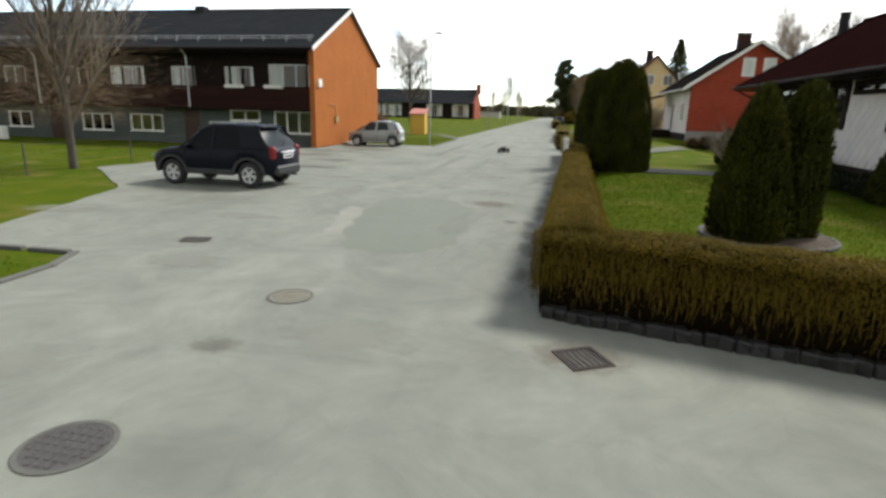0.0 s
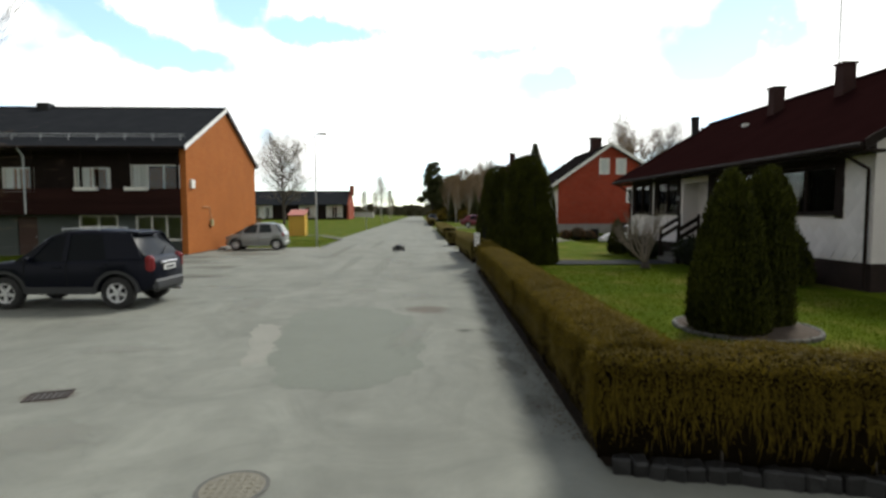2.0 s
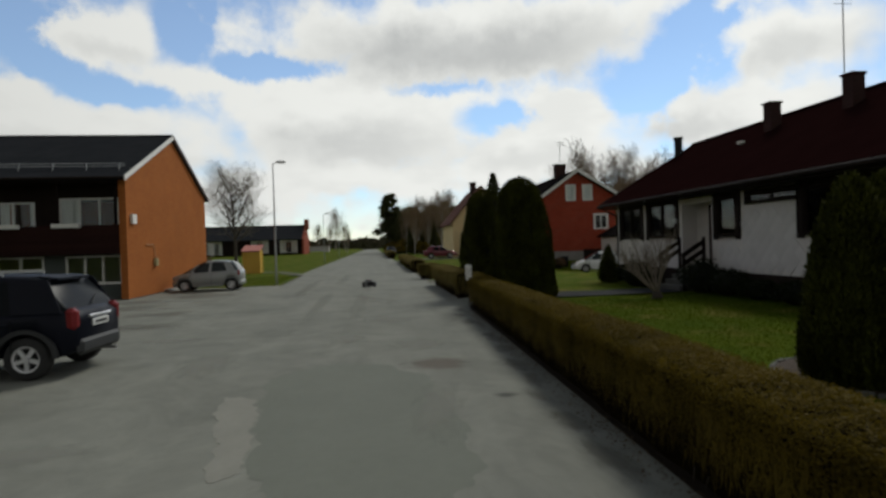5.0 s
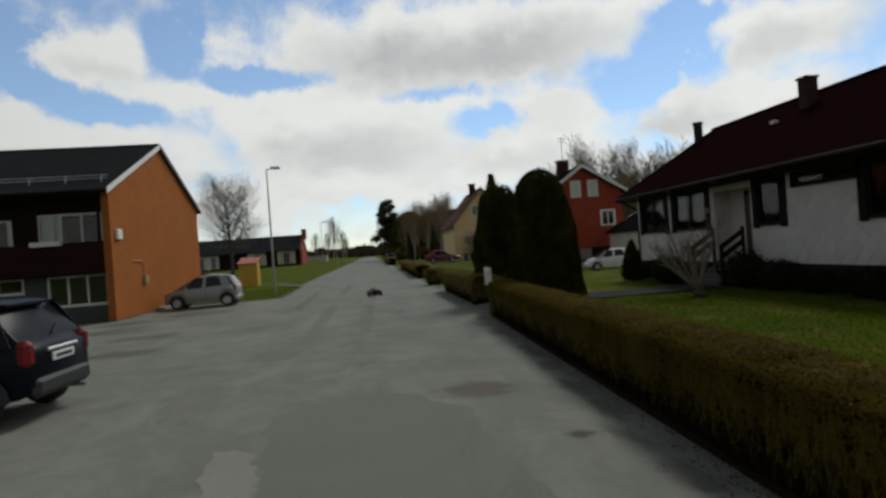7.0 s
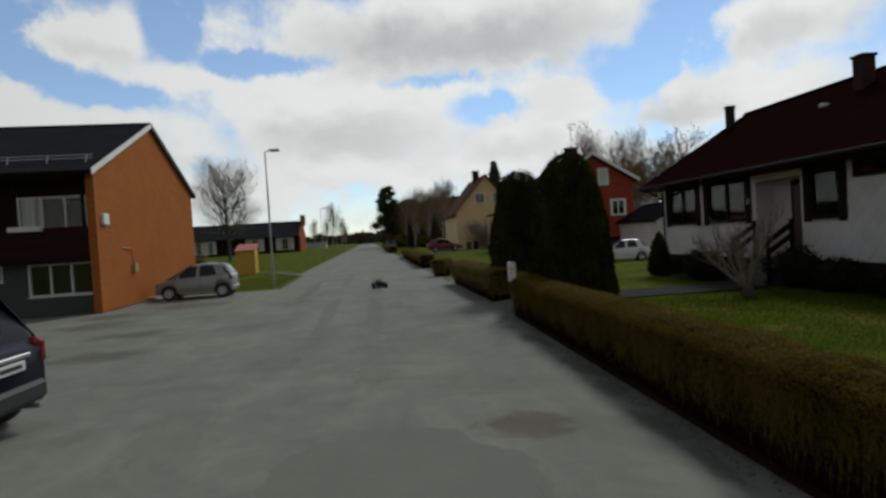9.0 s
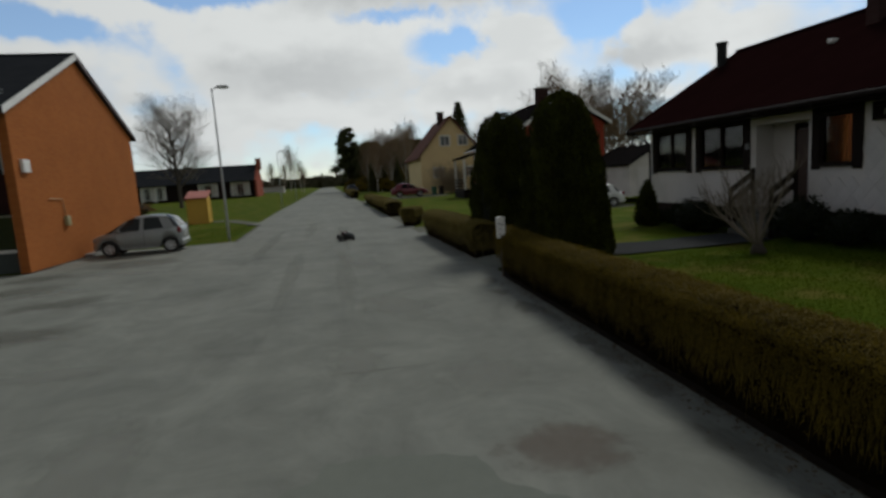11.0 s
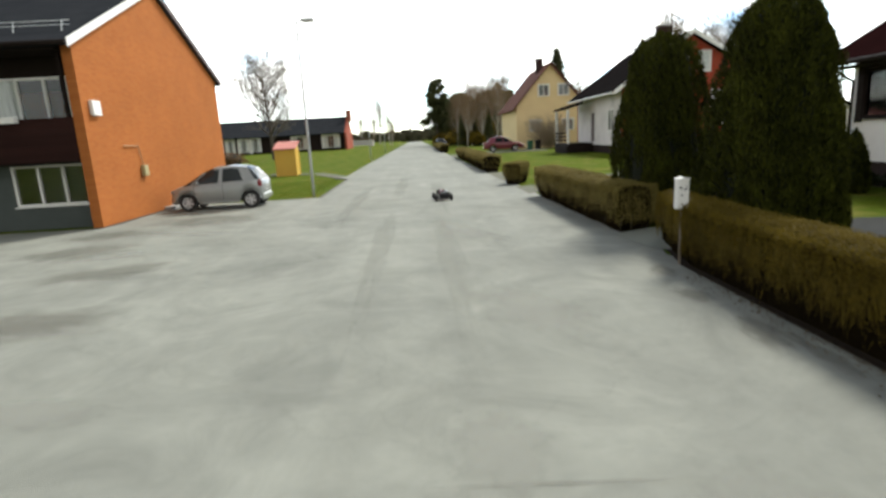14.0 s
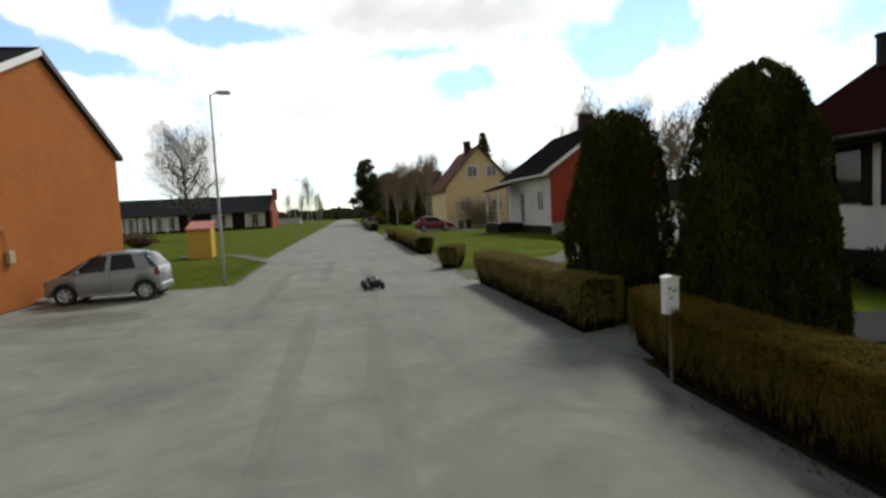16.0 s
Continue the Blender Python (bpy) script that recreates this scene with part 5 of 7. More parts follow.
# ---- garage behind the gardens ----
def garage(x0, y0):
    t = thing("garage", (x0 + 3, y0 + 3, 0.1), "small white garage with a dark pitched roof behind the gardens", "garage")
    part("wall_body", prism(bmesh.new(), [(x0, y0, 0.0), (x0 + 5.0, y0, 0.0), (x0 + 5.0, y0, 2.4), (x0 + 2.5, y0, 3.7), (x0, y0, 2.4)], (0, 6.0, 0)), M_RENDER, t)
    for e in (x0 - 0.3, x0 + 5.3):
        part("roof", roof_slab(bmesh.new(), (e, y0 - 0.3, 2.36), (x0 + 2.5, y0 - 0.3, 3.84), (0, 6.6, 0), 0.12), M_ROOF_DARK, t, "dark roof slope")
    d = part("garage_door", boxes(((x0 + 0.61, y0 - 0.05, 0.05), (x0 + 3.9, y0 - 0.003, 2.1)), bevel=0.01), M_OFFWHITE, t, "weathered white garage door")
    for k in range(4):
        part("door_panel", boxes(((x0 + 1.2, y0 - 0.07, 0.12 + 0.49 * k), (x0 + 3.8, y0 - 0.052, 0.54 + 0.49 * k)), bevel=0.006), M_OFFWHITE, d)
    return t


garage(20.8, 45.0)

t = thing("concrete_block", (-10.47, 33.9, 0.0), "low pale concrete block against the brick gable", "block")
part("block", boxes(((-10.70, 33.4, 0.0), (-10.42, 34.6, 0.14)), bevel=0.02), M_CONCRETE, t)


# ---- plants ----
rng = np.random.default_rng(7)


def leaf_quads(c, d, side, length, width):
    """Leaves as bent diamonds: centres c, growing along d, across side (arrays of n x 3)."""
    n = len(c)
    length, width = np.broadcast_to(length, (n,))[:, None], np.broadcast_to(width, (n,))[:, None]
    v = np.stack([c - d * length / 2, c + side * width / 2, c + d * length / 2, c - side * width / 2], 1).reshape(-1, 3)
    return v, np.arange(4 * n).reshape(n, 4)


def unit(a):
    return a / np.maximum(np.linalg.norm(a, axis=1, keepdims=True), 1e-9)


def fast_mesh(name, v, f, mat, parent, label="", kind=""):
    base = np.array(BASE[parent]) if parent else np.zeros(3)
    me = bpy.data.meshes.new(name)
    k = f.shape[1]
    me.vertices.add(len(v)); me.vertices.foreach_set("co", (v - base).astype(np.float32).ravel())
    me.loops.add(f.size); me.loops.foreach_set("vertex_index", f.astype(np.int32).ravel())
    me.polygons.add(len(f)); me.polygons.foreach_set("loop_start", np.arange(0, f.size, k, dtype=np.int32))
    me.update(calc_edges=True)
    me.validate()
    me.materials.append(mat)
    ob = new(name, me)
    ob.parent = parent
    BASE[ob] = Vector(base)
    return tagged(ob, label, kind=kind)


def lumps(p, s, amp):
    """Slow unevenness for an array of points."""
    return amp * np.array([noise.noise(Vector(q) * s) for q in p])


def hedge(pts, half, height, label, leaf, density=650, z0=0.0, twigs=True, size=0.05):
    """A clipped hedge along a line of points: an uneven inner mass, and leaves and upright twigs over its faces."""
    t = thing("hedge", (*pts[0], z0), label, "hedge", "clipped hedges")
    allv, allf, lc, ln = [], [], [], []
    for (x0, y0), (x1, y1) in zip(pts, pts[1:]):
        L = math.hypot(x1 - x0, y1 - y0)
        u = np.array([(x1 - x0) / L, (y1 - y0) / L, 0]); w = np.array([-u[1], u[0], 0])
        o = np.array([x0, y0, z0])
        n = max(2, int(L / 0.25))
        hc, zc = half * 0.84, height * 0.94
        prof = [(-hc * 0.72, 0.0), (-hc * 0.84, zc * 0.24), (-hc, zc * 0.46), (-hc * 0.95, zc * 0.9), (-hc * 0.6, zc), (hc * 0.6, zc), (hc * 0.95, zc * 0.9), (hc, zc * 0.46), (hc * 0.84, zc * 0.24), (hc * 0.72, 0.0)]
        bm_base = sum(len(a) for a in allv)
        vv = []
        for i in range(n + 1):
            for a, z in prof:
                p = o + u * (0.08 + (L - 0.16) * i / n if len(pts) == 2 else L * i / n + (0.08 if i == 0 else 0)) + w * a + np.array([0, 0, z])
                k = 0.05 * noise.noise(Vector(p) * 1.7)
                vv.append(p + w * k * (1 if a > 0 else -1) + np.array([0, 0, k if z > 0.3 else 0]))
        ff = [(i * 10 + j, i * 10 + j + 1, (i + 1) * 10 + j + 1, (i + 1) * 10 + j) for i in range(n) for j in range(9)]
        ff = [tuple(q + bm_base for q in f) for f in ff] + [tuple(bm_base + q for q in range(10))]
        e = bm_base + n * 10
        ff += [tuple(e + q for q in range(9, -1, -1))]
        allv.append(np.array(vv)); allf += ff
        # leaves on the two sides, the top and the ends
        for face in ("l", "r", "t", "a", "b"):
            area = {"l": L * height, "r": L * height, "t": L * half * 2, "a": 2 * half * height, "b": 2 * half * height}[face]
            m = int(area * density * (1.7 if face == "t" else 0.58))
            s, q = rng.random(m), rng.random(m)
            if face in "lr":
                sg = 1 if face == "l" else -1
                a = half * (0.86 + 0.12 * np.sin(q * 3.0)) * np.minimum(1.0, 0.80 + 0.9 * q)
                p = o + np.outer(s * L, u) + np.outer(sg * a, w) + np.outer((0.24 + 0.76 * q ** 0.5) * height - 0.20 * height * (rng.random(m) ** 3), [0, 0, 1]); nn = np.tile(w * sg, (m, 1))
            elif face == "t":
                p = o + np.outer(s * L, u) + np.outer((q * 2 - 1) * half, w) + np.outer(height * (1 - 0.13 * np.abs(q * 2 - 1) ** 3), [0, 0, 1]); nn = np.tile([0, 0, 1.0], (m, 1))
            else:
                p = o + np.outer((0 if face == "a" else L) * np.ones(m), u) + np.outer((s * 2 - 1) * half, w) + np.outer((0.25 + 0.75 * q) * height, [0, 0, 1]); nn = np.tile(-u if face == "a" else u, (m, 1))
            p = p + nn * (lumps(p, 1.7, 0.05) + lumps(p, 6.0, 0.035) + rng.normal(0, 0.018, m))[:, None]
            lc.append(p); ln.append(nn)
    core = mesh_object("inner_mass", np.concatenate(allv), allf, M_HEDGECORE, t, "inner mass coloured near black for the shade inside", smooth=True)
    c, nn = np.concatenate(lc), np.concatenate(ln)
    d = unit(nn * (0.5 - 0.3 * nn[:, 2:3]) + rng.normal(0, 0.8, c.shape) * (1 - [0, 0, 0.5] * nn[:, 2:3]) + np.array([0, 0, 1.5]) * (1 - nn[:, 2:3]))
    sd = unit(np.cross(d, rng.normal(0, 0.7, c.shape) + nn))
    v, f = leaf_quads(c, d, sd, size * rng.uniform(0.6, 1.5, len(c)), size * 0.5 * rng.uniform(0.6, 1.3, len(c)))
    if twigs:
        k = rng.choice(len(c), len(c) // 8, replace=False)
        k = k[np.abs(nn[k, 2]) < 0.5]
        d2 = unit(np.tile([0, 0, 1.0], (len(k), 1)) + rng.normal(0, 0.16, (len(k), 3)))
        v2, f2 = leaf_quads(c[k] * [1, 1, 0.8] + nn[k] * 0.012, d2, unit(np.cross(d2, nn[k])), rng.uniform(0.10, 0.30, len(k)), 0.007)
        v, f = np.concatenate([v, v2]), np.concatenate([f, f2 + len(v)])
    fast_mesh("foliage", v, f, leaf, t, kind="stuff")
    if twigs:   # bare stems below the leaves
        x0, y0 = pts[0]
        x1, y1 = pts[-1]
        L = math.hypot(x1 - x0, y1 - y0)
        k = int(L * 34)
        s, a = rng.random(k), rng.uniform(-0.72, 0.72, k) * half
        p = np.stack([x0 + (x1 - x0) * s - (y1 - y0) / L * a, y0 + (y1 - y0) * s + (x1 - x0) / L * a, np.full(k, z0 + 0.2)], 1)
        d = unit(rng.normal(0, 0.16, p.shape) + [0, 0, 1.0])
        v, f = leaf_quads(p, d, unit(np.cross(d, rng.normal(0, 1, p.shape))), rng.uniform(0.4, 0.6, k), rng.uniform(0.012, 0.03, k))
        fast_mesh("stem_wood", v, f, M_BARK, t, "bare grey stems", kind="stuff")
    return t


# soil under the near hedges, its colour darkened for the shade there
sheet("hedge_bed", [(2.45, 6.2), (2.98, 20.5), (3.4, 22.2), (4.0, 22.2), (3.6, 20.5), (3.05, 6.4), (2.75, 6.0)], 0.016, M_SHADEDSOIL, "soil under the street hedge, coloured dark for its shade", "soil")
sheet("hedge_bed_2", [(2.45, 5.72), (2.44, 6.35), (2.9, 6.45), (16.2, 3.12), (16.0, 2.34)], 0.02, M_SHADEDSOIL, "soil under the side-road hedge, coloured dark for its shade", "soil")


hedge([(2.78, 6.0), (3.34, 20.5), (3.72, 22.2)], 0.37, 0.98, "clipped brown-green hedge along the street", M_HEDGE, density=6600, size=0.023)
hedge([(2.42, 6.16), (16.0, 2.77)], 0.37, 0.92, "clipped brown-green hedge along the side road", M_HEDGE, density=4800, size=0.025)
hedge([(3.45, 23.4), (3.4, 31.0)], 0.45, 1.0, "clipped olive-green hedge in front of the thuja trees", M_HEDGEGREEN, density=3000, size=0.031)
hedge([(3.0, 35.6), (3.65, 37.0)], 0.42, 0.9, "short square-clipped hedge block between two drives", M_HEDGEGREEN, density=2000, size=0.038)
hedge([(3.35, 44.0), (3.5, 58.0)], 0.55, 0.95, "clipped green hedge farther along the street", M_HEDGEGREEN, density=240, size=0.07, twigs=False)
hedge([(3.55, 59.5), (3.6, 69.0)], 0.6, 0.95, "clipped green hedge farther along the street", M_HEDGEGREEN, density=160, size=0.09, twigs=False)
hedge([(3.0, 90.0), (3.2, 125.0)], 0.7, 1.1, "far clipped green hedge along the street", M_HEDGEGREEN, density=60, size=0.14, twigs=False)


def thuja(x, y, z0, r, h, label, seed, n=9000, spray=0.16, top=0.6, name="thuja", taper=0.3):
    """A dense columnar evergreen: an inside coloured dark as shade, and upright sprays over it in ridges and hollows.
    """
    t = thing(name, (x, y, z0), label, "evergreen tree", "columnar evergreens")
    R = np.random.default_rng(seed)

    def prof(s):
        return (1 - taper * np.clip((s - 0.12) / 0.88, 0, 1)) * np.where(s < top, 0.86 + 0.14 * np.sin(np.clip(s / top, 0, 1) * math.pi * 0.75), np.sqrt(np.clip(1 - (np.maximum(s - top, 0) / (1.0 - top)) ** 2.2, 0, 1)) * (0.86 + 0.14 * math.sin(math.pi * 0.75)))
    th, zz = np.meshgrid(np.linspace(0, 2 * math.pi, 28, endpoint=False), np.linspace(0, 0.97, 22))
    rr = prof(zz) * r * 0.80
    core = np.stack([x + rr * np.cos(th), y + rr * np.sin(th), z0 + 0.04 + zz * h * 0.97], -1).reshape(-1, 3)
    f = [(j * 28 + i, j * 28 + (i + 1) % 28, (j + 1) * 28 + (i + 1) % 28, (j + 1) * 28 + i) for j in range(21) for i in range(28)] + [tuple(21 * 28 + i for i in range(28))]
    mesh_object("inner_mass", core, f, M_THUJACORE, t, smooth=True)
    s, a = R.random(n * 2), R.random(n * 2) * 2 * math.pi
    keep = R.random(n * 2) < np.maximum(prof(s), 0.25)
    s, a = s[keep][:n], a[keep][:n]
    m = len(s)
    ridge = np.array([noise.noise((math.cos(q) * 2.6 + seed, math.sin(q) * 2.6, k * h * 0.42)) + 0.6 * noise.noise((math.cos(q) * 7 + seed, math.sin(q) * 7, k * h * 1.6)) for q, k in zip(a, s)])
    rad = prof(s) * r * (0.94 + 0.24 * ridge) + R.normal(0, 0.025, m)
    p = np.stack([x + rad * np.cos(a), y + rad * np.sin(a), z0 + 0.05 + s * h + (0.05 + 0.08 * np.clip((s - 0.7) / 0.3, 0, 1)) * ridge], 1)
    out = np.stack([np.cos(a), np.sin(a), 0 * a], 1)
    d = unit(out * R.uniform(0.1, 0.75, (m, 1)) + np.array([0, 0, 1.0]) + R.normal(0, 0.28, (m, 3)))
    sd = unit(np.cross(d, out + R.normal(0, 0.8, (m, 3))))
    v, q = leaf_quads(p, d, sd, spray * R.uniform(0.6, 1.5, m), spray * 0.36 * R.uniform(0.6, 1.4, m))
    fast_mesh("foliage", v, q, M_THUJA, t, kind="stuff")
    return t


thuja(5.80, 9.72, 0.2, 0.63, 2.42, "dark columnar thuja in a round planting bed", 1, 30000, 0.08, top=0.5, taper=0.52)
thuja(6.56, 10.06, 0.2, 0.48, 2.52, "slimmer dark thuja in a round planting bed", 2, 22000, 0.08, top=0.7, taper=0.35)
thuja(4.93, 21.4, 0.15, 1.25, 3.95, "broad tall green thuja behind the hedge", 3, 60000, 0.085, top=0.84, taper=0.52)
thuja(4.37, 24.4, 0.15, 1.08, 3.85, "tall green thuja behind the hedge end", 4, 46000, 0.085, top=0.84, taper=0.42)
thuja(10.0, 25.8, 0.2, 0.42, 1.5, "small slim dark conifer by the house corner", 5, 3500, 0.11, top=0.3, taper=0.45)
thuja(10.5, 14.8, 0.2, 0.4, 1.25, "small dark cone-shaped conifer by the house wall", 6, 3500, 0.1, top=0.25)

# planting bed with a ring of pale stones
t = thing("planting_bed", (6.2, 9.95, 0.2), "round planting bed of brown bark edged with grey stones", "planting bed")
bm = bmesh.new()
bmesh.ops.create_circle(bm, cap_ends=True, segments=36, radius=1.02, matrix=Matrix.Translation((6.2, 9.95, 0.225)))
bmesh.ops.inset_individual(bm, faces=bm.faces[:], thickness=0.4, depth=0.05)
part("bark_mulch", bm, M_SOIL, t)
for k in range(34):
    a = 2 * math.pi * k / 34
    bm = bmesh.new()
    box(bm, (-0.088, -0.035, -0.05), (0.088, 0.035, 0.025 + 0.02 * random.random()), 0.015)
    bmesh.ops.transform(bm, matrix=Matrix.Translation((6.2 + 1.04 * math.cos(a), 9.95 + 1.04 * math.sin(a), 0.21)) @ Matrix.Rotation(a + math.pi / 2, 4, "Z"), verts=bm.verts)
    part("edging_stone", bm, M_RIM, t)

# dark stones along the foot of the side-road hedge
t = thing("stone_edging", (2.55, 5.66, 0), "row of dark rough stones along the foot of a hedge", "edging")
for k in range(102):
    s = k * 0.135
    ux, uy = 0.970, -0.242
    bm = bmesh.new()
    bmesh.ops.create_cube(bm, size=0.86, matrix=Matrix.Translation((2.55 + ux * s, 5.66 + uy * s, 0.05)) @ Matrix.Rotation(-0.245 + random.uniform(-0.3, 0.3), 4, "Z") @ Matrix.Diagonal((0.15 + 0.05 * random.random(), 0.14 + 0.05 * random.random(), 0.15 + 0.06 * random.random(), 1)))
    for v in bm.verts:
        v.co += Vector((random.uniform(-0.018, 0.018), random.uniform(-0.018, 0.018), random.uniform(-0.02, 0.02)))
    bmesh.ops.bevel(bm, geom=bm.edges[:], offset=0.018, segments=1, affect="EDGES")
    part("stone", bm, M_STONE, t)


def branch_tree(at, height, seed, label, spread=0.5, levels=5, trunk_r=0.18, clear=0.22, kids=(9, 6, 5, 4, 3), name="bare_tree", twig=M_TWIG, up=0.55, forks=1, min_r=0.012, lean=0.8, reach=1.0, category="tree", group="bare spring trees", bark=M_BARK):
    """A leafless tree: a tapered trunk, limbs and ever finer twigs, as tapering tubes."""
    R = random.Random(seed)
    t = thing(name, at, label, category, group)
    sets = {"trunk": ([], []), "crown": ([], [])}

    def seg(store, a, b, r0, r1, n):
        v, f = sets[store]
        d = (b - a).normalized()
        s = d.orthogonal().normalized()
        q = d.cross(s)
        i0 = len(v)
        for c, r in ((a, r0), (b, r1)):
            for k in range(n):
                an = 2 * math.pi * k / n
                v.append(tuple(c + (s * math.cos(an) + q * math.sin(an)) * r))
        for k in range(n):
            f.append((i0 + k, i0 + (k + 1) % n, i0 + n + (k + 1) % n, i0 + n + k))

    def grow(p, d, length, r, lvl):
        steps = 5 if lvl == 0 else 3
        store = "trunk" if lvl < 2 else "crown"
        pts = [p]
        for i in range(steps):
            d = (d + Vector((R.gauss(0, 0.10), R.gauss(0, 0.10), R.gauss(0.05, 0.06))) * (0.5 if lvl == 0 else 1.3)).normalized()
            q = pts[-1] + d * length / steps
            ra, rb = r * (1 - 0.75 * i / steps), r * (1 - 0.75 * (i + 1) / steps)
            seg(store, pts[-1], q, max(ra, min_r * 0.6), max(rb, min_r * 0.5), 8 if lvl == 0 else (5 if lvl == 1 else 3))
            pts.append(q)
        if lvl >= levels - 1:
            return
        n = kids[min(lvl, len(kids) - 1)]
        for k in range(n):
            s = (clear + (1 - clear) * (k + R.random()) / n) if lvl == 0 else 0.2 + 0.8 * (k + R.random()) / n
            i = min(int(s * steps), steps - 1)
            base = pts[i].lerp(pts[i + 1], s * steps - i)
            an = k * 2.4 + R.random()
            o = Vector((math.cos(an), math.sin(an), 0))
            side = (o - d * o.dot(d)).normalized()
            nd = (d * (1 - spread) + side * spread + Vector((0, 0, up * (0.5 if lvl else 0.3)))).normalized()
            grow(base, nd, length * R.uniform(0.42, 0.62) * ((1.15 - 0.5 * s) * reach if lvl == 0 else 1), max(r * (1 - 0.7 * s) * 0.6, min_r), lvl + 1)

    for k in range(forks):
        tip = Vector((R.uniform(-1, 1), R.uniform(-1, 1), 0)) * (lean if forks > 1 else 0.04)
        grow(Vector(at), (Vector((0, 0, 1)) + tip).normalized(), height * (R.uniform(0.7, 1.0) if forks > 1 else 0.95), trunk_r, 0)
    mesh_object("trunk", *sets["trunk"], bark if forks == 1 else twig, t, smooth=True)
    if sets["crown"][0]:
        mesh_object("crown", *sets["crown"], twig, t)
    return t


big_tree = branch_tree((-13.7, 15.9, -0.05), 9.4, 11, "tall leafless tree with ascending grey limbs on the lawn", spread=0.42, levels=5, trunk_r=0.135, clear=0.13, kids=(24, 9, 6, 4), up=0.95, min_r=0.010)
# fine hanging twigs in the lower crown
q = rng.normal(0, 1, (9000, 3)) * [1.25, 1.25, 1.0] + [-13.7, 15.9, 3.1]
q = q[(q[:, 2] > 1.5) & (q[:, 2] < 5.4)]
dv = unit((q - [-13.7, 15.9, 2.6]) * [1, 1, 0.4] + rng.normal(0, 0.5, q.shape))
v, f = leaf_quads(q, dv, unit(np.cross(dv, rng.normal(0, 1, q.shape))), rng.uniform(0.25, 0.6, len(q)), 0.007)
fast_mesh("twig_mass", v, f, M_BIRCHTWIG, big_tree, "fine brown hanging twigs", kind="stuff")
lawn_tree = branch_tree((-19.6, 85.0, 0.45), 11.6, 12, "large leafless round-crowned tree on the lawn", spread=0.60, levels=5, trunk_r=0.26, clear=0.22, kids=(26, 9, 5, 3), min_r=0.016, reach=0.86, up=0.45)
pollard = branch_tree((8.5, 19.2, 0.36), 1.55, 13, "leafless garden shrub, pale stems fanning from a thick base", spread=0.30, levels=4, trunk_r=0.040, clear=0.4, kids=(6, 4, 2), forks=11, min_r=0.006, lean=1.0, up=0.6, name="bare_shrub", category="shrub", group="garden shrubs")
bm = bmesh.new()
bmesh.ops.create_cone(bm, cap_ends=True, segments=14, radius1=0.17, radius2=0.10, depth=0.26, matrix=Matrix.Translation((8.5, 19.2, 0.31)))
bmesh.ops.subdivide_edges(bm, edges=bm.edges[:], cuts=2, use_grid_fill=True)
for v in bm.verts:
    v.co += Vector((v.co.x - 8.5, v.co.y - 19.2, 0.2)) * 0.35 * noise.noise(v.co * 7)
part("stump", bm, M_BARK, pollard, "thick rough stump", smooth=True)
branch_tree((14.6, 76.2, 0.2), 3.4, 14, "dense pale leafless bush before a yellow house", spread=0.55, levels=4, trunk_r=0.045, clear=0.12, kids=(8, 5, 3), forks=18, min_r=0.016, lean=1.1, twig=M_TANTWIG, name="bare_shrub", category="shrub", group="garden shrubs")
tan_bush = [o for o in bpy.data.objects if o.name.startswith("bare_shrub") and o.parent is None][-1]
q = np.abs(rng.normal(0, 1, (5000, 3))) * [1, 1, 1.25] * rng.choice([-1, 1], (5000, 3)) * [1, 1, 0] + np.abs(rng.normal(0, 1, (5000, 3))) * [0, 0, 1.15]
q = q[np.linalg.norm(q * [0.62, 0.62, 0.40], axis=1) < 1.0]
dv = unit(q * [1, 1, 0.8] + [0, 0, 1.0] + rng.normal(0, 0.3, q.shape))
v, f = leaf_quads(q + [14.6, 76.2, 0.5], dv, unit(np.cross(dv, rng.normal(0, 1, q.shape))), rng.uniform(0.3, 0.7, len(q)), 0.03)
fast_mesh("twig_mass", v, f, M_TANTWIG, tan_bush, "dense tan twigs", kind="stuff")
for x, y, s, a in ((33.2, 86.0, 1.18, 40), (39.2, 84.0, 1.16, 160)):
    copy_thing(lawn_tree, pose(x, y, 0.1, 0, 0, a) @ Matrix.Diagonal((s * 0.56, s * 0.56, s, 1)))
wood_a = branch_tree((29.0, 72.0, 0.2), 11.0, 21, "leafless deciduous tree in the wood behind the gardens", levels=5, trunk_r=0.25, kids=(12, 6, 4, 2), spread=0.55, min_r=0.034, twig=M_BIRCHTWIG)
wood_b = branch_tree((34.5, 69.0, 0.2), 10.0, 22, "leafless deciduous tree in the wood behind the gardens", levels=5, trunk_r=0.22, kids=(11, 6, 4, 2), spread=0.5, min_r=0.034, twig=M_BIRCHTWIG)
wood_c = branch_tree((-11.5, 175.0, 0.8), 9.5, 23, "slender leafless birch beside the street", levels=5, trunk_r=0.2, kids=(12, 6, 4, 2), spread=0.4, min_r=0.028, twig=M_BIRCHTWIG, up=0.9, bark=M_BIRCHBARK)
R = random.Random(5)
for k in range(32):
    src = (wood_a, wood_b)[k % 2]
    if k < 5:
        x, y, s = R.uniform(26, 50), R.uniform(72, 95), R.uniform(0.75, 1.0)
    elif k < 46:
        x, y, s = R.uniform(9, 46), R.uniform(140, 185), R.uniform(0.75, 1.1)
    else:
        x, y, s = R.uniform(26, 60), R.uniform(95, 150), R.uniform(0.9, 1.25)
    copy_thing(src, pose(x, y, 0.1, 0, 0, R.uniform(0, 360)) @ Matrix.Diagonal((s, s, s, 1)))
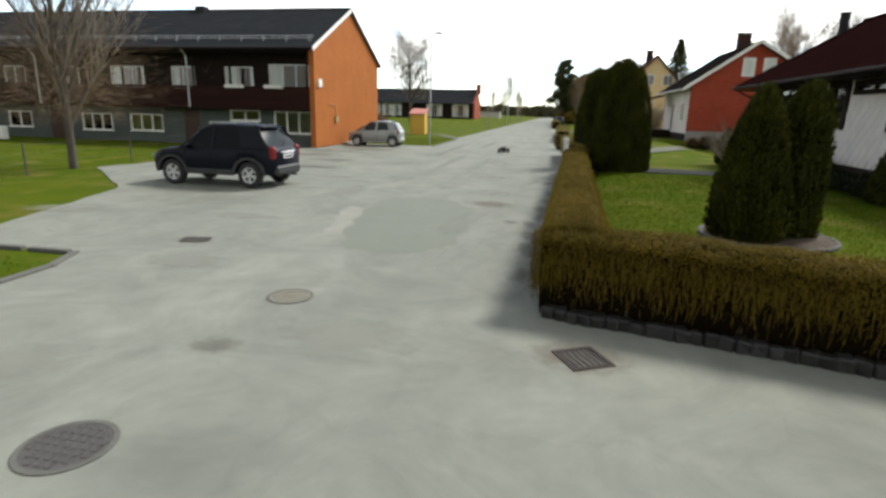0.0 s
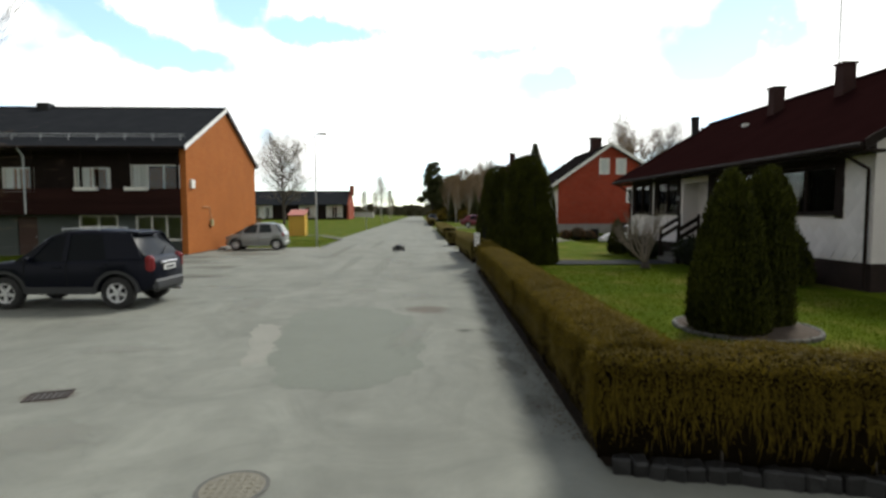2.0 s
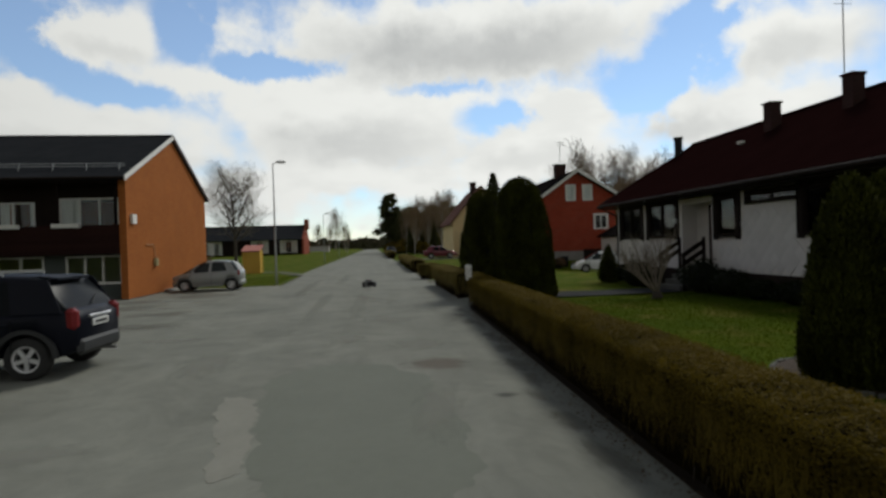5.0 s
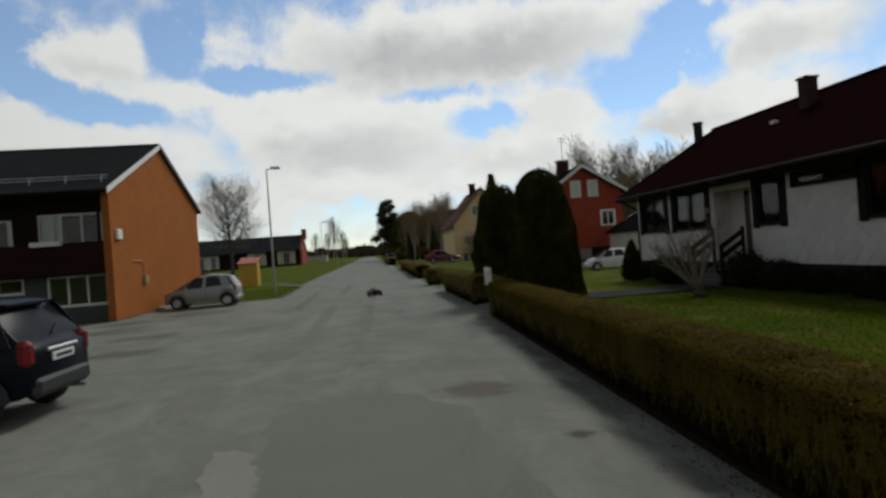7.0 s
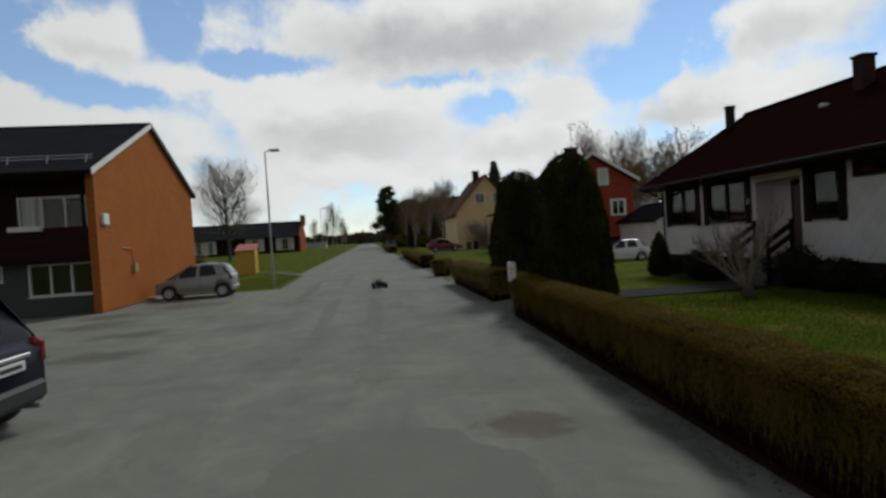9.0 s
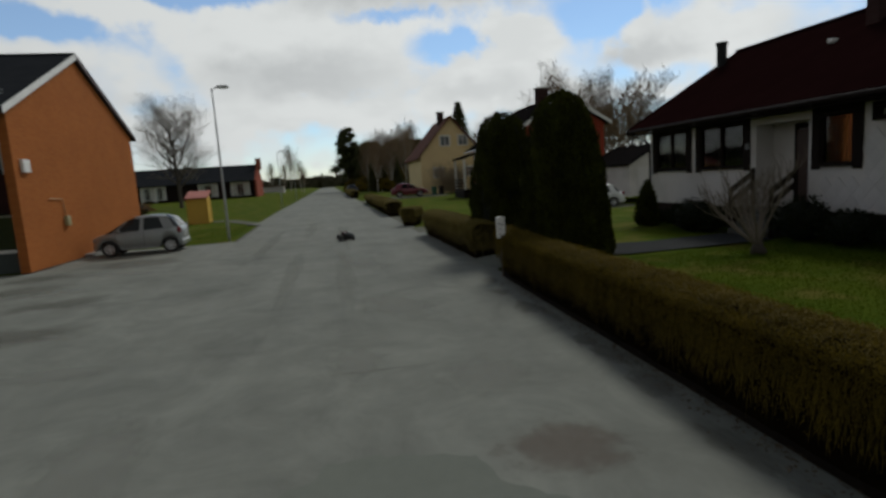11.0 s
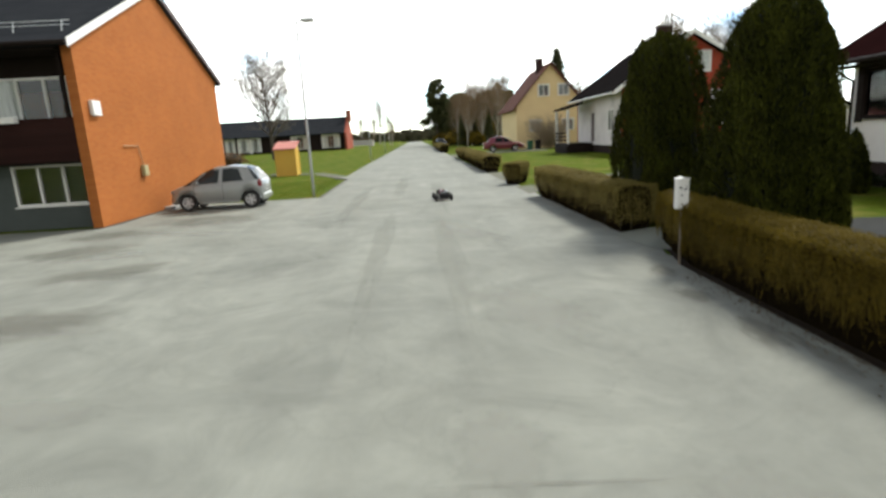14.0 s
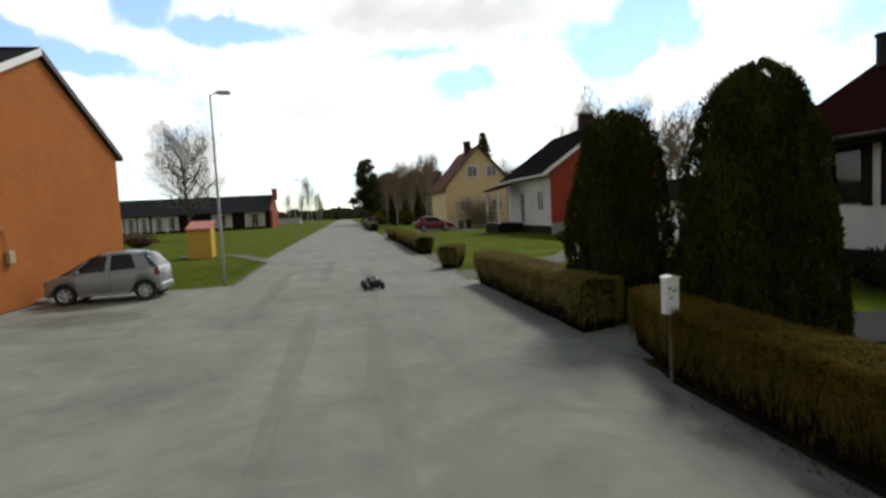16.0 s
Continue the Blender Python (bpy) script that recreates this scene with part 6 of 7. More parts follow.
for k in range(5):
    s = R.uniform(0.55, 0.85)
    copy_thing((wood_a, wood_b)[k % 2], pose(R.uniform(6.5, 20), R.uniform(128, 150), 0.1, 0, 0, R.uniform(0, 360)) @ Matrix.Diagonal((s, s, s, 1)))
for k in range(7):
    s = R.uniform(0.75, 1.05)
    copy_thing((wood_a, wood_b)[k % 2], pose(R.uniform(27, 44), R.uniform(68, 92), 0.1, 0, 0, R.uniform(0, 360)) @ Matrix.Diagonal((s, s, s, 1)))
for x, y, s in ((8.6, 114, 0.75), (9.8, 118, 0.85), (11.6, 115, 0.8), (12.4, 121, 0.9), (7.4, 122, 0.8), (10.6, 126, 0.95), (13.8, 112, 0.9), (15.5, 118, 1.0), (17.4, 124, 1.05), (13.0, 131, 1.0)):
    copy_thing(wood_c, pose(x, y, 0.1, 0, 0, x * 50) @ Matrix.Diagonal((s, s, s, 1)))
for x, y, s in ((-14.5, 190, 0.7), (-7.5, 168, 0.55), (-9.0, 185, 0.75), (-20, 210, 0.8)):
    copy_thing(wood_c, pose(x, y, 0.3, 0, 0, R.uniform(0, 360)) @ Matrix.Diagonal((s, s, s, 1)))


def conifer(at, h, r, seed, label, tiers=17, n=4200, pine=False):
    """A spruce or pine: trunk, and drooping sprays in whorls that grow shorter towards the tip."""
    t = thing("conifer", at, label, "tree", "conifers")
    part("trunk", tube(bmesh.new(), at, (at[0], at[1], at[2] + h * 0.96), r * 0.1, 0.02, sides=7), M_BARK, t)
    Q = np.random.default_rng(seed)
    s = Q.random(n) ** 0.8 * (0.72 if pine else 0.94) + (0.28 if pine else 0.06)
    tier = np.floor(s * tiers) / tiers
    frac = np.sqrt(Q.random(n))
    a = Q.random(n) * 2 * math.pi
    rad = r * (np.clip(1 - tier, 0.03, 1) ** (0.45 if pine else 0.85)) * frac * (0.75 + 0.45 * np.sin(a * 3 + tier * 40) ** 2)
    p = np.stack([at[0] + rad * np.cos(a), at[1] + rad * np.sin(a), at[2] + s * h - rad * 0.22], 1)
    if pine:   # boughs in separate clumps, with sky between them
        m = 22
        cs = 0.30 + 0.66 * (np.arange(m) + Q.random(m)) / m
        ca = np.arange(m) * 2.4 + Q.random(m)
        cr = r * 0.95 * np.sqrt(1.02 - cs) * Q.uniform(0.5, 1.15, m)
        pick = Q.integers(0, m, n)
        j = Q.normal(0, 1, (n, 3)) * np.array([0.42, 0.42, 0.26]) * (r * 0.62 * np.sqrt(1.1 - cs[pick]))[:, None]
        p = np.stack([at[0] + cr * np.cos(ca), at[1] + cr * np.sin(ca), at[2] + cs * h], 1)[pick] + j
    out = np.stack([np.cos(a), np.sin(a), np.full(n, -0.25)], 1)
    d = unit(out + Q.normal(0, 0.35, (n, 3)))
    sd = unit(np.cross(d, [0, 0, 1.0]) + Q.normal(0, 0.4, (n, 3)))
    v, f = leaf_quads(p, d, sd, h * 0.045 * Q.uniform(0.6, 1.5, n), h * 0.018 * Q.uniform(0.7, 1.4, n))
    fast_mesh("needles", v, f, M_PINE, t, kind="stuff")
    return t


conifer((24.0, 108.6, 0.2), 15.6, 4.4, 31, "tall dark spruce behind a yellow house")
pine_a = conifer((4.6, 150.0, 0.2), 16.5, 3.5, 32, "tall dark pine beside the street", pine=True, n=12000)
copy_thing(pine_a, pose(6.0, 152.0, 0.1, 0, 0, 210) @ Matrix.Diagonal((0.8, 0.8, 0.72, 1)))
for x, y, s in ((8.4, 142, 0.74), (10.8, 147, 0.84), (13.0, 138, 0.70), (15.0, 144, 0.80), (9.6, 153, 0.86), (17.2, 149, 0.84), (19.5, 146, 0.8), (22.5, 150, 0.85)):
    copy_thing(pine_a, pose(x, y, 0.1, 0, 0, x * 77) @ Matrix.Diagonal((s, s, s * 0.92, 1)))
spruce_b = conifer((7.2, 156.0, 0.2), 12.0, 2.4, 33, "dark spruce in the wood beside the street", n=4500)
for k in range(18):
    x, y, s = R.uniform(8.5, 40), R.uniform(160, 205), R.uniform(0.6, 1.0)
    copy_thing(spruce_b if k % 2 else pine_a, pose(x, y, 0.1, 0, 0, R.uniform(0, 360)) @ Matrix.Diagonal((s, s, s, 1)))
for x, y, s in ((7.8, 117, 0.5), (10.2, 120, 0.62), (12.8, 117, 0.64), (15.8, 124, 0.78), (18.5, 128, 0.9), (29, 66, 0.45), (33, 74, 0.5), (44, 120, 0.8), (50, 130, 0.9)):
    copy_thing(spruce_b, pose(x, y, 0.1, 0, 0, R.uniform(0, 360)) @ Matrix.Diagonal((s, s, s, 1)))

# far woods round the horizon
n_clump = 26000
ang = rng.uniform(0, 2 * math.pi, n_clump)
dist = rng.uniform(330, 420, n_clump)
hh = 7.5 + 3.5 * np.array([noise.noise((math.cos(a) * 22, math.sin(a) * 22, 0.3)) for a in ang])
pz = np.sqrt(rng.random(n_clump)) * hh * rng.uniform(0.6, 1.15, n_clump)
pc = np.stack([dist * np.sin(ang), 60 + dist * np.cos(ang), pz], 1)
pd = unit(rng.normal(0, 0.5, pc.shape) + [0, 0, 1.0])
ps = unit(np.cross(pd, np.stack([np.sin(ang), np.cos(ang), 0 * ang], 1)))
v, f = leaf_quads(pc, pd, ps, rng.uniform(3, 6, n_clump), rng.uniform(2, 4.5, n_clump))
far = fast_mesh("distant_wood", v, f, M_DISTANTWOOD, None)
tagged(far, "dark distant mixed wood along the horizon", "wood", kind="stuff")


def shrub(x, y, z0, r, h, label, leaf, seed, n=1500, size=0.09):
    t = thing("shrub", (x, y, z0), label, "shrub", "garden shrubs")
    Q = np.random.default_rng(seed)
    bm = bmesh.new()
    bmesh.ops.create_icosphere(bm, subdivisions=2, radius=1.0, matrix=Matrix.Translation((x, y, z0 + h * 0.42)) @ Matrix.Diagonal((r * 0.72, r * 0.72, h * 0.44, 1)))
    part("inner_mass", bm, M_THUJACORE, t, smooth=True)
    a, b = Q.random(n) * 2 * math.pi, np.arccos(Q.uniform(-0.35, 1, n))
    k = 0.85 + 0.3 * np.array([noise.noise((math.cos(p) * 2 + seed, math.sin(p) * 2, q * 2)) for p, q in zip(a, b)]) + Q.normal(0, 0.07, n)
    p = np.stack([x + r * k * np.sin(b) * np.cos(a), y + r * k * np.sin(b) * np.sin(a), z0 + h * 0.42 + h * 0.55 * k * np.cos(b)], 1)
    d = unit(Q.normal(0, 1, (n, 3)) + [0, 0, 0.8])
    v, f = leaf_quads(p, d, unit(np.cross(d, Q.normal(0, 1, (n, 3)))), size * Q.uniform(0.6, 1.6, n), size * 0.5 * Q.uniform(0.6, 1.4, n))
    fast_mesh("foliage", v, f, leaf, t, kind="stuff")
    return t


for k, (x, y, r, h) in enumerate([(10.55, 26.8, 0.7, 0.85), (10.4, 25.4, 0.6, 0.8), (10.2, 25.9, 0.75, 1.05), (10.7, 21.9, 0.75, 1.15), (10.8, 20.6, 0.7, 0.85), (10.9, 19.2, 0.55, 0.6), (10.9, 17.6, 0.6, 0.65), (10.85, 16.6, 0.5, 0.55), (10.9, 29.4, 0.5, 0.5)]):
    shrub(x - 0.1, 20.65 + 0.857 * (y - 22.5), 0.2, r, h, "low dark shrub against the house plinth", M_SHRUB, 40 + k, 1300)
for k, (x, y, r, h) in enumerate([(15.6, 51.0, 0.8, 1.3), (16.5, 50.6, 0.7, 1.0), (14.6, 51.4, 0.6, 1.0)]):
    shrub(x, y, -0.42, r, h, "red-brown leafless shrub before the red house", M_REDBUSH, 60 + k, 900)
for k, (x, y, r, h) in enumerate([(-20.4, 70.5, 1.7, 1.5), (-23.2, 71.2, 1.8, 1.7), (-26.2, 71.8, 1.7, 1.5)]):
    shrub(x, y, 0.30, r, h, "brown leafless shrubs beside the lawn", M_REDBUSH, 70 + k, 1500, 0.14)
for k, (x, y, r, h) in enumerate([(-33.0, 13.0, 2.2, 3.0), (-37.0, 17.0, 2.6, 3.4), (-40.5, 22.0, 2.6, 3.2)]):
    shrub(x, y, -0.1, r, h, "yellow-brown budding bush at the lawn's far side", M_HEDGE, 80 + k, 2600, 0.16)
for k, (x, y, r, h) in enumerate([(4.8, 138, 2.0, 3.0), (7.6, 134, 2.2, 3.6), (9.6, 140, 2.4, 4.5), (6.2, 130, 1.6, 2.2), (8.8, 118, 1.7, 3.4), (11.0, 121, 2.0, 4.4), (13.4, 119, 2.0, 4.8), (10.2, 112, 1.5, 2.6), (15.6, 122, 2.0, 5.2)]):
    shrub(x, y, 0.1, r, h, "olive-brown bushes at the wood's edge", M_HEDGE, 90 + k, 1500, 0.3)

# dead leaves along the foot of the street hedge
n_dead = 1500
pc = np.stack([-np.abs(rng.normal(0, 0.15, n_dead)), rng.uniform(6.2, 20.0, n_dead), np.full(n_dead, 0.016)], 1)
pc[:, 0] += 2.47 + 0.0376 * (pc[:, 1] - 6.1)
pd = unit(rng.normal(0, 1, pc.shape) * [1, 1, 0.25])
v, f = leaf_quads(pc, pd, unit(np.cross(pd, rng.normal(0, 0.25, pc.shape) + [0, 0, 1.0])), rng.uniform(0.02, 0.055, n_dead), rng.uniform(0.012, 0.03, n_dead))
dead = fast_mesh("dead_leaves", v, f, M_DEADLEAF, None)
tagged(dead, "dry brown leaves along the hedge foot", "leaves", kind="stuff")

# short grass along the lawn edges that the camera passes
def grass(name, n, area, label, bare=lambda x, y: np.zeros(len(x), bool)):
    x, y = rng.uniform(area[0], area[1], n), rng.uniform(area[2], area[3], n)
    keep = ~bare(x, y)
    x, y = x[keep], y[keep]
    n = len(x)
    z = np.array([ground_height(a, b) for a, b in zip(x, y)]) - 0.015
    c = np.stack([x, y, z + 0.018], 1)
    d = unit(rng.normal(0, 0.35, c.shape) + [0, 0, 1.0])
    v, f = leaf_quads(c, d, unit(np.cross(d, rng.normal(0, 1, c.shape))), rng.uniform(0.03, 0.06, n), rng.uniform(0.008, 0.014, n))
    return tagged(fast_mesh(name, v, f, M_BLADE, None), label, "grass", kind="stuff")


grass("grass", 9000, (-13.5, -4.25, 1.0, 6.1), "short green grass on the island beside the forecourt")
grass("grass", 8000, (-24, -13.4, 8.0, 27.0), "short green grass before the apartment building")
grass("grass", 9000, (-10.6, -5.6, 35.2, 46.0), "short green grass round the street lamp")
grass("grass", 70000, (3.45, 10.8, 5.6, 20.3), "short mossy green grass in the garden of the bungalow", lambda x, y: (np.hypot(x - 6.2, y - 9.95) < 1.15) | (y + 0.25 * (x - 2.44) < 6.9))


# ---- vehicles ----
def lerp_table(table, x):
    for (x0, v0), (x1, v1) in zip(table, table[1:]):
        if x <= x1:
            return v0 + (v1 - v0) * max(0.0, (x - x0) / (x1 - x0))
    return table[-1][1]


def wheel(parent, x, y, r, width, side, spokes, rim_mat, hub=0.62):
    """Tyre, rim with spokes and hub; side is the outward y."""
    w = new("wheel")
    w.parent = parent
    BASE[w] = BASE[parent]
    bm = bmesh.new()
    prof = [(hub, -0.5), (0.9, -0.5), (0.97, -0.42), (1.0, -0.25), (1.0, 0.25), (0.97, 0.42), (0.9, 0.5), (hub, 0.5)]
    n = 28
    rings = [[bm.verts.new((x + r * k * math.cos(2 * math.pi * i / n), y + width * q, r + r * k * math.sin(2 * math.pi * i / n))) for i in range(n)] for k, q in prof]
    for a, b in zip(rings, rings[1:]):
        for i in range(n):
            bm.faces.new((a[i], a[(i + 1) % n], b[(i + 1) % n], b[i]))
    bmesh.ops.recalc_face_normals(bm, faces=bm.faces)
    part_local("tyre", bm, M_RUBBER, w, smooth=True)
    bm = bmesh.new()
    yo = y + side * width * 0.40
    for k0, k1, q0, q1 in ((hub, hub * 0.86, 0.46, 0.40), (hub * 0.86, hub * 0.82, 0.40, -0.3)):
        a = [bm.verts.new((x + r * k0 * math.cos(2 * math.pi * i / n), y + side * width * q0, r + r * k0 * math.sin(2 * math.pi * i / n))) for i in range(n)]
        b = [bm.verts.new((x + r * k1 * math.cos(2 * math.pi * i / n), y + side * width * q1, r + r * k1 * math.sin(2 * math.pi * i / n))) for i in range(n)]
        for i in range(n):
            bm.faces.new((a[i], a[(i + 1) % n], b[(i + 1) % n], b[i]))
    for k in range(spokes):
        an = 2 * math.pi * k / spokes + 0.3
        m = Matrix.Translation((x, yo, r)) @ Matrix.Rotation(an, 4, "Y")
        c = bmesh.ops.create_cube(bm, size=1.0, matrix=m @ Matrix.Translation((r * hub * 0.46, -side * 0.01, 0)) @ Matrix.Diagonal((r * hub * 0.85, 0.03, r * hub * 0.30, 1)))
    q = Matrix.Translation((x, yo, r)) @ Matrix.Rotation(math.pi / 2, 4, "X")
    bmesh.ops.create_cone(bm, cap_ends=True, segments=14, radius1=r * 0.17, radius2=r * 0.15, depth=0.07, matrix=q)
    bmesh.ops.recalc_face_normals(bm, faces=bm.faces)
    part_local("rim", bm, rim_mat, w)
    bm = bmesh.new()
    bmesh.ops.create_cone(bm, cap_ends=True, segments=20, radius1=r * hub * 0.84, radius2=r * hub * 0.84, depth=0.02, matrix=Matrix.Translation((x, y + side * width * 0.15, r)) @ Matrix.Rotation(math.pi / 2, 4, "X"))
    part_local("brake_disc", bm, M_PLASTIC, w)
    return w


def part_local(name, bm, mat, parent, label="", smooth=False):
    """A part whose mesh is already in its thing's own metres."""
    me = bpy.data.meshes.new(name)
    bm.to_mesh(me)
    bm.free()
    for m in (mat if isinstance(mat, (list, tuple)) else [mat]):
        me.materials.append(m)
    if smooth:
        me.polygons.foreach_set("use_smooth", [True] * len(me.polygons))
    ob = new(name, me)
    ob.parent = parent
    BASE[ob] = BASE[parent]
    return tagged(ob, label) if label else ob


def car(name, at, turn, label, paint, spec):
    """A car along its own x axis, nose at -x, origin on the ground at its middle. spec gives its outline."""
    t = new(name)
    t.matrix_basis = pose(*at, 0, 0, turn)
    BASE[t] = Vector((0, 0, 0))
    tagged(t, label, "car", "parked cars")
    L, Wd, r, ax = spec["length"], spec["width"], spec["r"], spec["axles"]
    sill, arch = spec["sill"], r * 1.2
    hood, roof = spec["hood"], spec["roof"]   # tables of x -> height: shoulder line and top line
    xs = sorted({*np.linspace(-L / 2, L / 2, 61).round(4), *[round(x, 4) for x, _ in roof]})

    def plan(x):
        e = abs(x) / (L / 2)
        return Wd / 2 * (1 - spec.get("taper", 0.16) * max(0, (e - 0.72) / 0.28) ** 2.2)

    def under(x):
        z = sill + 0.10 * max(0, (abs(x) / (L / 2) - 0.9) / 0.1)
        for a in ax:
            if abs(x - a) < arch:
                z = max(z, r + math.sqrt(max(arch ** 2 - (x - a) ** 2, 0)) * 0.98)
        return z

    bm = bmesh.new()
    rings = []
    for x in xs:
        w, zb, zs = plan(x), under(x), lerp_table(hood, x)
        zm = max(zb + 0.02, (zs + sill) / 2 + 0.05)
        zt = zs + spec["crown"]
        half = [(0.0, min(zb, zs)), (w * 0.93, zb), (w * 0.985, min(zb + 0.08, zm)), (w, zm), (w * 0.985, zs - 0.06), (w * 0.93, zs), (w * 0.62, zs + (zt - zs) * 0.75), (0.0, zt)]
        ring = [bm.verts.new((x, y, z)) for y, z in half] + [bm.verts.new((x, -y, z)) for y, z in half[-2:0:-1]]
        rings.append(ring)
    for a, b in zip(rings, rings[1:]):
        n = len(a)
        for i in range(n):
            bm.faces.new((a[i], a[(i + 1) % n], b[(i + 1) % n], b[i]))
    bm.faces.new(rings[0]); bm.faces.new(rings[-1][::-1])
    bmesh.ops.recalc_face_normals(bm, faces=bm.faces)
    part_local("body", bm, paint, t, smooth=True)
    # wheel wells
    for a in ax:
        part_local("wheel_well", boxes(((a - arch * 0.98, -Wd / 2 + 0.22, sill), (a + arch * 0.98, Wd / 2 - 0.22, r + arch * 0.75))), M_PLASTIC, t)
    # cabin: glass shell with painted roof
    xa, xb = roof[0][0], roof[-1][0]
    cx = [x for x in xs if xa <= x <= xb]
    glass_bm, roof_bm = bmesh.new(), bmesh.new()
    wr = spec["roof_width"] / 2
    prev = None
    for x in cx:
        zs, zt = lerp_table(hood, x) - 0.02, lerp_table(roof, x)
        k = min(1.0, max(0.0, (zt - zs) / (spec["height"] - zs)))
        wb = plan(x) * 0.945
        wt = wb + (wr - wb) * k
        ring = [(x, wb, zs), (x, wb + (wt - wb) * 0.85, zs + (zt - zs) * 0.85), (x, wt * 0.93, zt - 0.012), (x, 0, zt + 0.02 * k), (x, -wt * 0.93, zt - 0.012), (x, -(wb + (wt - wb) * 0.85), zs + (zt - zs) * 0.85), (x, -wb, zs)]
        if prev:
            flat = abs(ring[3][2] - prev[3][2]) / max(x - prev[3][0], 1e-6) < 0.30
            for i in range(6):
                top = i in (1, 2, 3, 4)
                b = roof_bm if (top and flat) else glass_bm
                b.faces.new([b.verts.new(p) for p in (prev[i], prev[i + 1], ring[i + 1], ring[i])])
        prev = ring
    for b, nm, mt in ((glass_bm, "windows", spec.get("glass", M_CARGLASS)), (roof_bm, "roof", paint)):
        bmesh.ops.remove_doubles(b, verts=b.verts, dist=0.001)
        bmesh.ops.recalc_face_normals(b, faces=b.faces)
        if nm == "roof":
            bmesh.ops.solidify(b, geom=b.faces[:], thickness=0.03)
        part_local("window_glass" if nm == "windows" else nm, b, mt, t, smooth=True)
    # pillars
    for x_low, x_top, wide in spec["pillars"]:
        for s in (1, -1):
            z0, z1 = lerp_table(hood, x_low) - 0.02, lerp_table(roof, x_top) - 0.05
            w0 = plan(x_low) * 0.952
            k = min(1.0, (z1 - z0) / (spec["height"] - z0))
            w1 = w0 + (wr - w0) * k
            b = bmesh.new()
            prism(b, [(x_low - wide / 2, s * w0, z0), (x_low + wide / 2, s * w0, z0), (x_top + wide * 0.4, s * (w1 + 0.004), z1), (x_top - wide * 0.4, s * (w1 + 0.004), z1)], (0, s * 0.012, 0))
            part_local("pillar", b, spec.get("pillar_mat", paint), t)
    # wheels
    for a in ax:
        for s in (1, -1):
            wheel(t, a, s * (Wd / 2 - 0.115), r, 0.21, s, spec["spokes"], M_ALLOY)
    # arches, sills, bumpers
    clad = spec["cladding"]
    for a in ax:
        for s in (1, -1):
            b = bmesh.new()
            n = 18
            inner = [(a + arch * math.cos(math.pi * i / n), r + arch * 0.98 * math.sin(math.pi * i / n)) for i in range(n + 1)]
            outer = [(a + (arch + clad["arch"]) * math.cos(math.pi * i / n), r + (arch * 0.98 + clad["arch"]) * math.sin(math.pi * i / n)) for i in range(n + 1)]
            y0, y1 = s * (Wd / 2 - 0.05), s * (Wd / 2 + 0.018)
            for i in range(n):
                q = [(inner[i], y0), (inner[i], y1), (inner[i + 1], y1), (inner[i + 1], y0)]
                b.faces.new([b.verts.new((p[0], y, p[1])) for p, y in q])
                b.faces.new([b.verts.new((p[0], y1, p[1])) for p in (inner[i], outer[i], outer[i + 1], inner[i + 1])])
                b.faces.new([b.verts.new((p[0], y, p[1])) for p, y in ((outer[i], y1), (outer[i], y0), (outer[i + 1], y0), (outer[i + 1], y1))])
            bmesh.ops.remove_doubles(b, verts=b.verts, dist=0.0005)
            bmesh.ops.recalc_face_normals(b, faces=b.faces)
            part_local("wheel_arch", b, clad["mat"], t, smooth=False)
    for s in (1, -1):
        part_local("sill", boxes(((ax[0] + arch + 0.03, s * (Wd / 2 - 0.06), sill - 0.03), (ax[1] - arch - 0.03, s * (Wd / 2 + 0.012), sill + clad["sill"])), bevel=0.02), clad["mat"], t)
        for x in spec["handles"]:
            part_local("door_handle", boxes(((x - 0.09, s * (plan(x) - 0.01), spec["belt"] - 0.12), (x + 0.09, s * (plan(x) + 0.025), spec["belt"] - 0.085)), bevel=0.008), paint, t)
        for x in spec["seams"]:
            part_local("door_seam", boxes(((x - 0.006, s * (plan(x) * 0.96), sill + 0.12), (x + 0.006, s * (plan(x) * 1.0015), spec["belt"] - 0.02))), M_PLASTIC, t)
        x = spec["mirror"]
        part_local("wing_mirror", boxes(((x - 0.04, s * (plan(x) * 0.93), spec["belt"] + 0.02), (x + 0.05, s * (plan(x) + 0.15), spec["belt"] + 0.13)), bevel=0.03), paint, t)
    for x, s in ((-L / 2, -1), (L / 2, 1)):
        w = plan(x) * 2 * 0.99
        part_local("bumper", boxes(((min(x, x - s * 0.16) + (0.05 if s > 0 else -0.05), -w / 2 - 0.01, sill - 0.02), (max(x, x - s * 0.16) + (0.05 if s > 0 else -0.05), w / 2 + 0.01, sill + spec["bumper"])), bevel=0.075), clad["bumper_mat"], t)
    # rear lamps, plate, hatch glass, headlamps, grille
    xr, zl = L / 2, spec["tail"]
    for s in (1, -1):
        w = plan(xr - 0.12)
        b = box(bmesh.new(), (xr - spec["lamp"], s * (w - spec.get("lamp_wide", 0.11)), zl[0]), (xr + 0.004, s * (w + 0.002), zl[1]), 0.06)
        part_local("tail_lamp", b, M_TAIL, t, "red tail lamp")
        w = plan(-L / 2 + 0.1)
        zh = lerp_table(hood, -L / 2 + 0.08) - 0.02
        b = box(bmesh.new(), (-L / 2 - 0.008, s * (w - 0.28), zh - 0.13), (-L / 2 + 0.20, s * (w + 0.004), zh), 0.03)
        part_local("headlamp", b, M_LAMPGLASS, t, "clear headlamp")
    pz = spec["plate"]
    part_local("number_plate", boxes(((xr + 0.004, -0.26, pz), (xr + 0.03, 0.26, pz + 0.12)), bevel=0.006), M_PLATE, t)
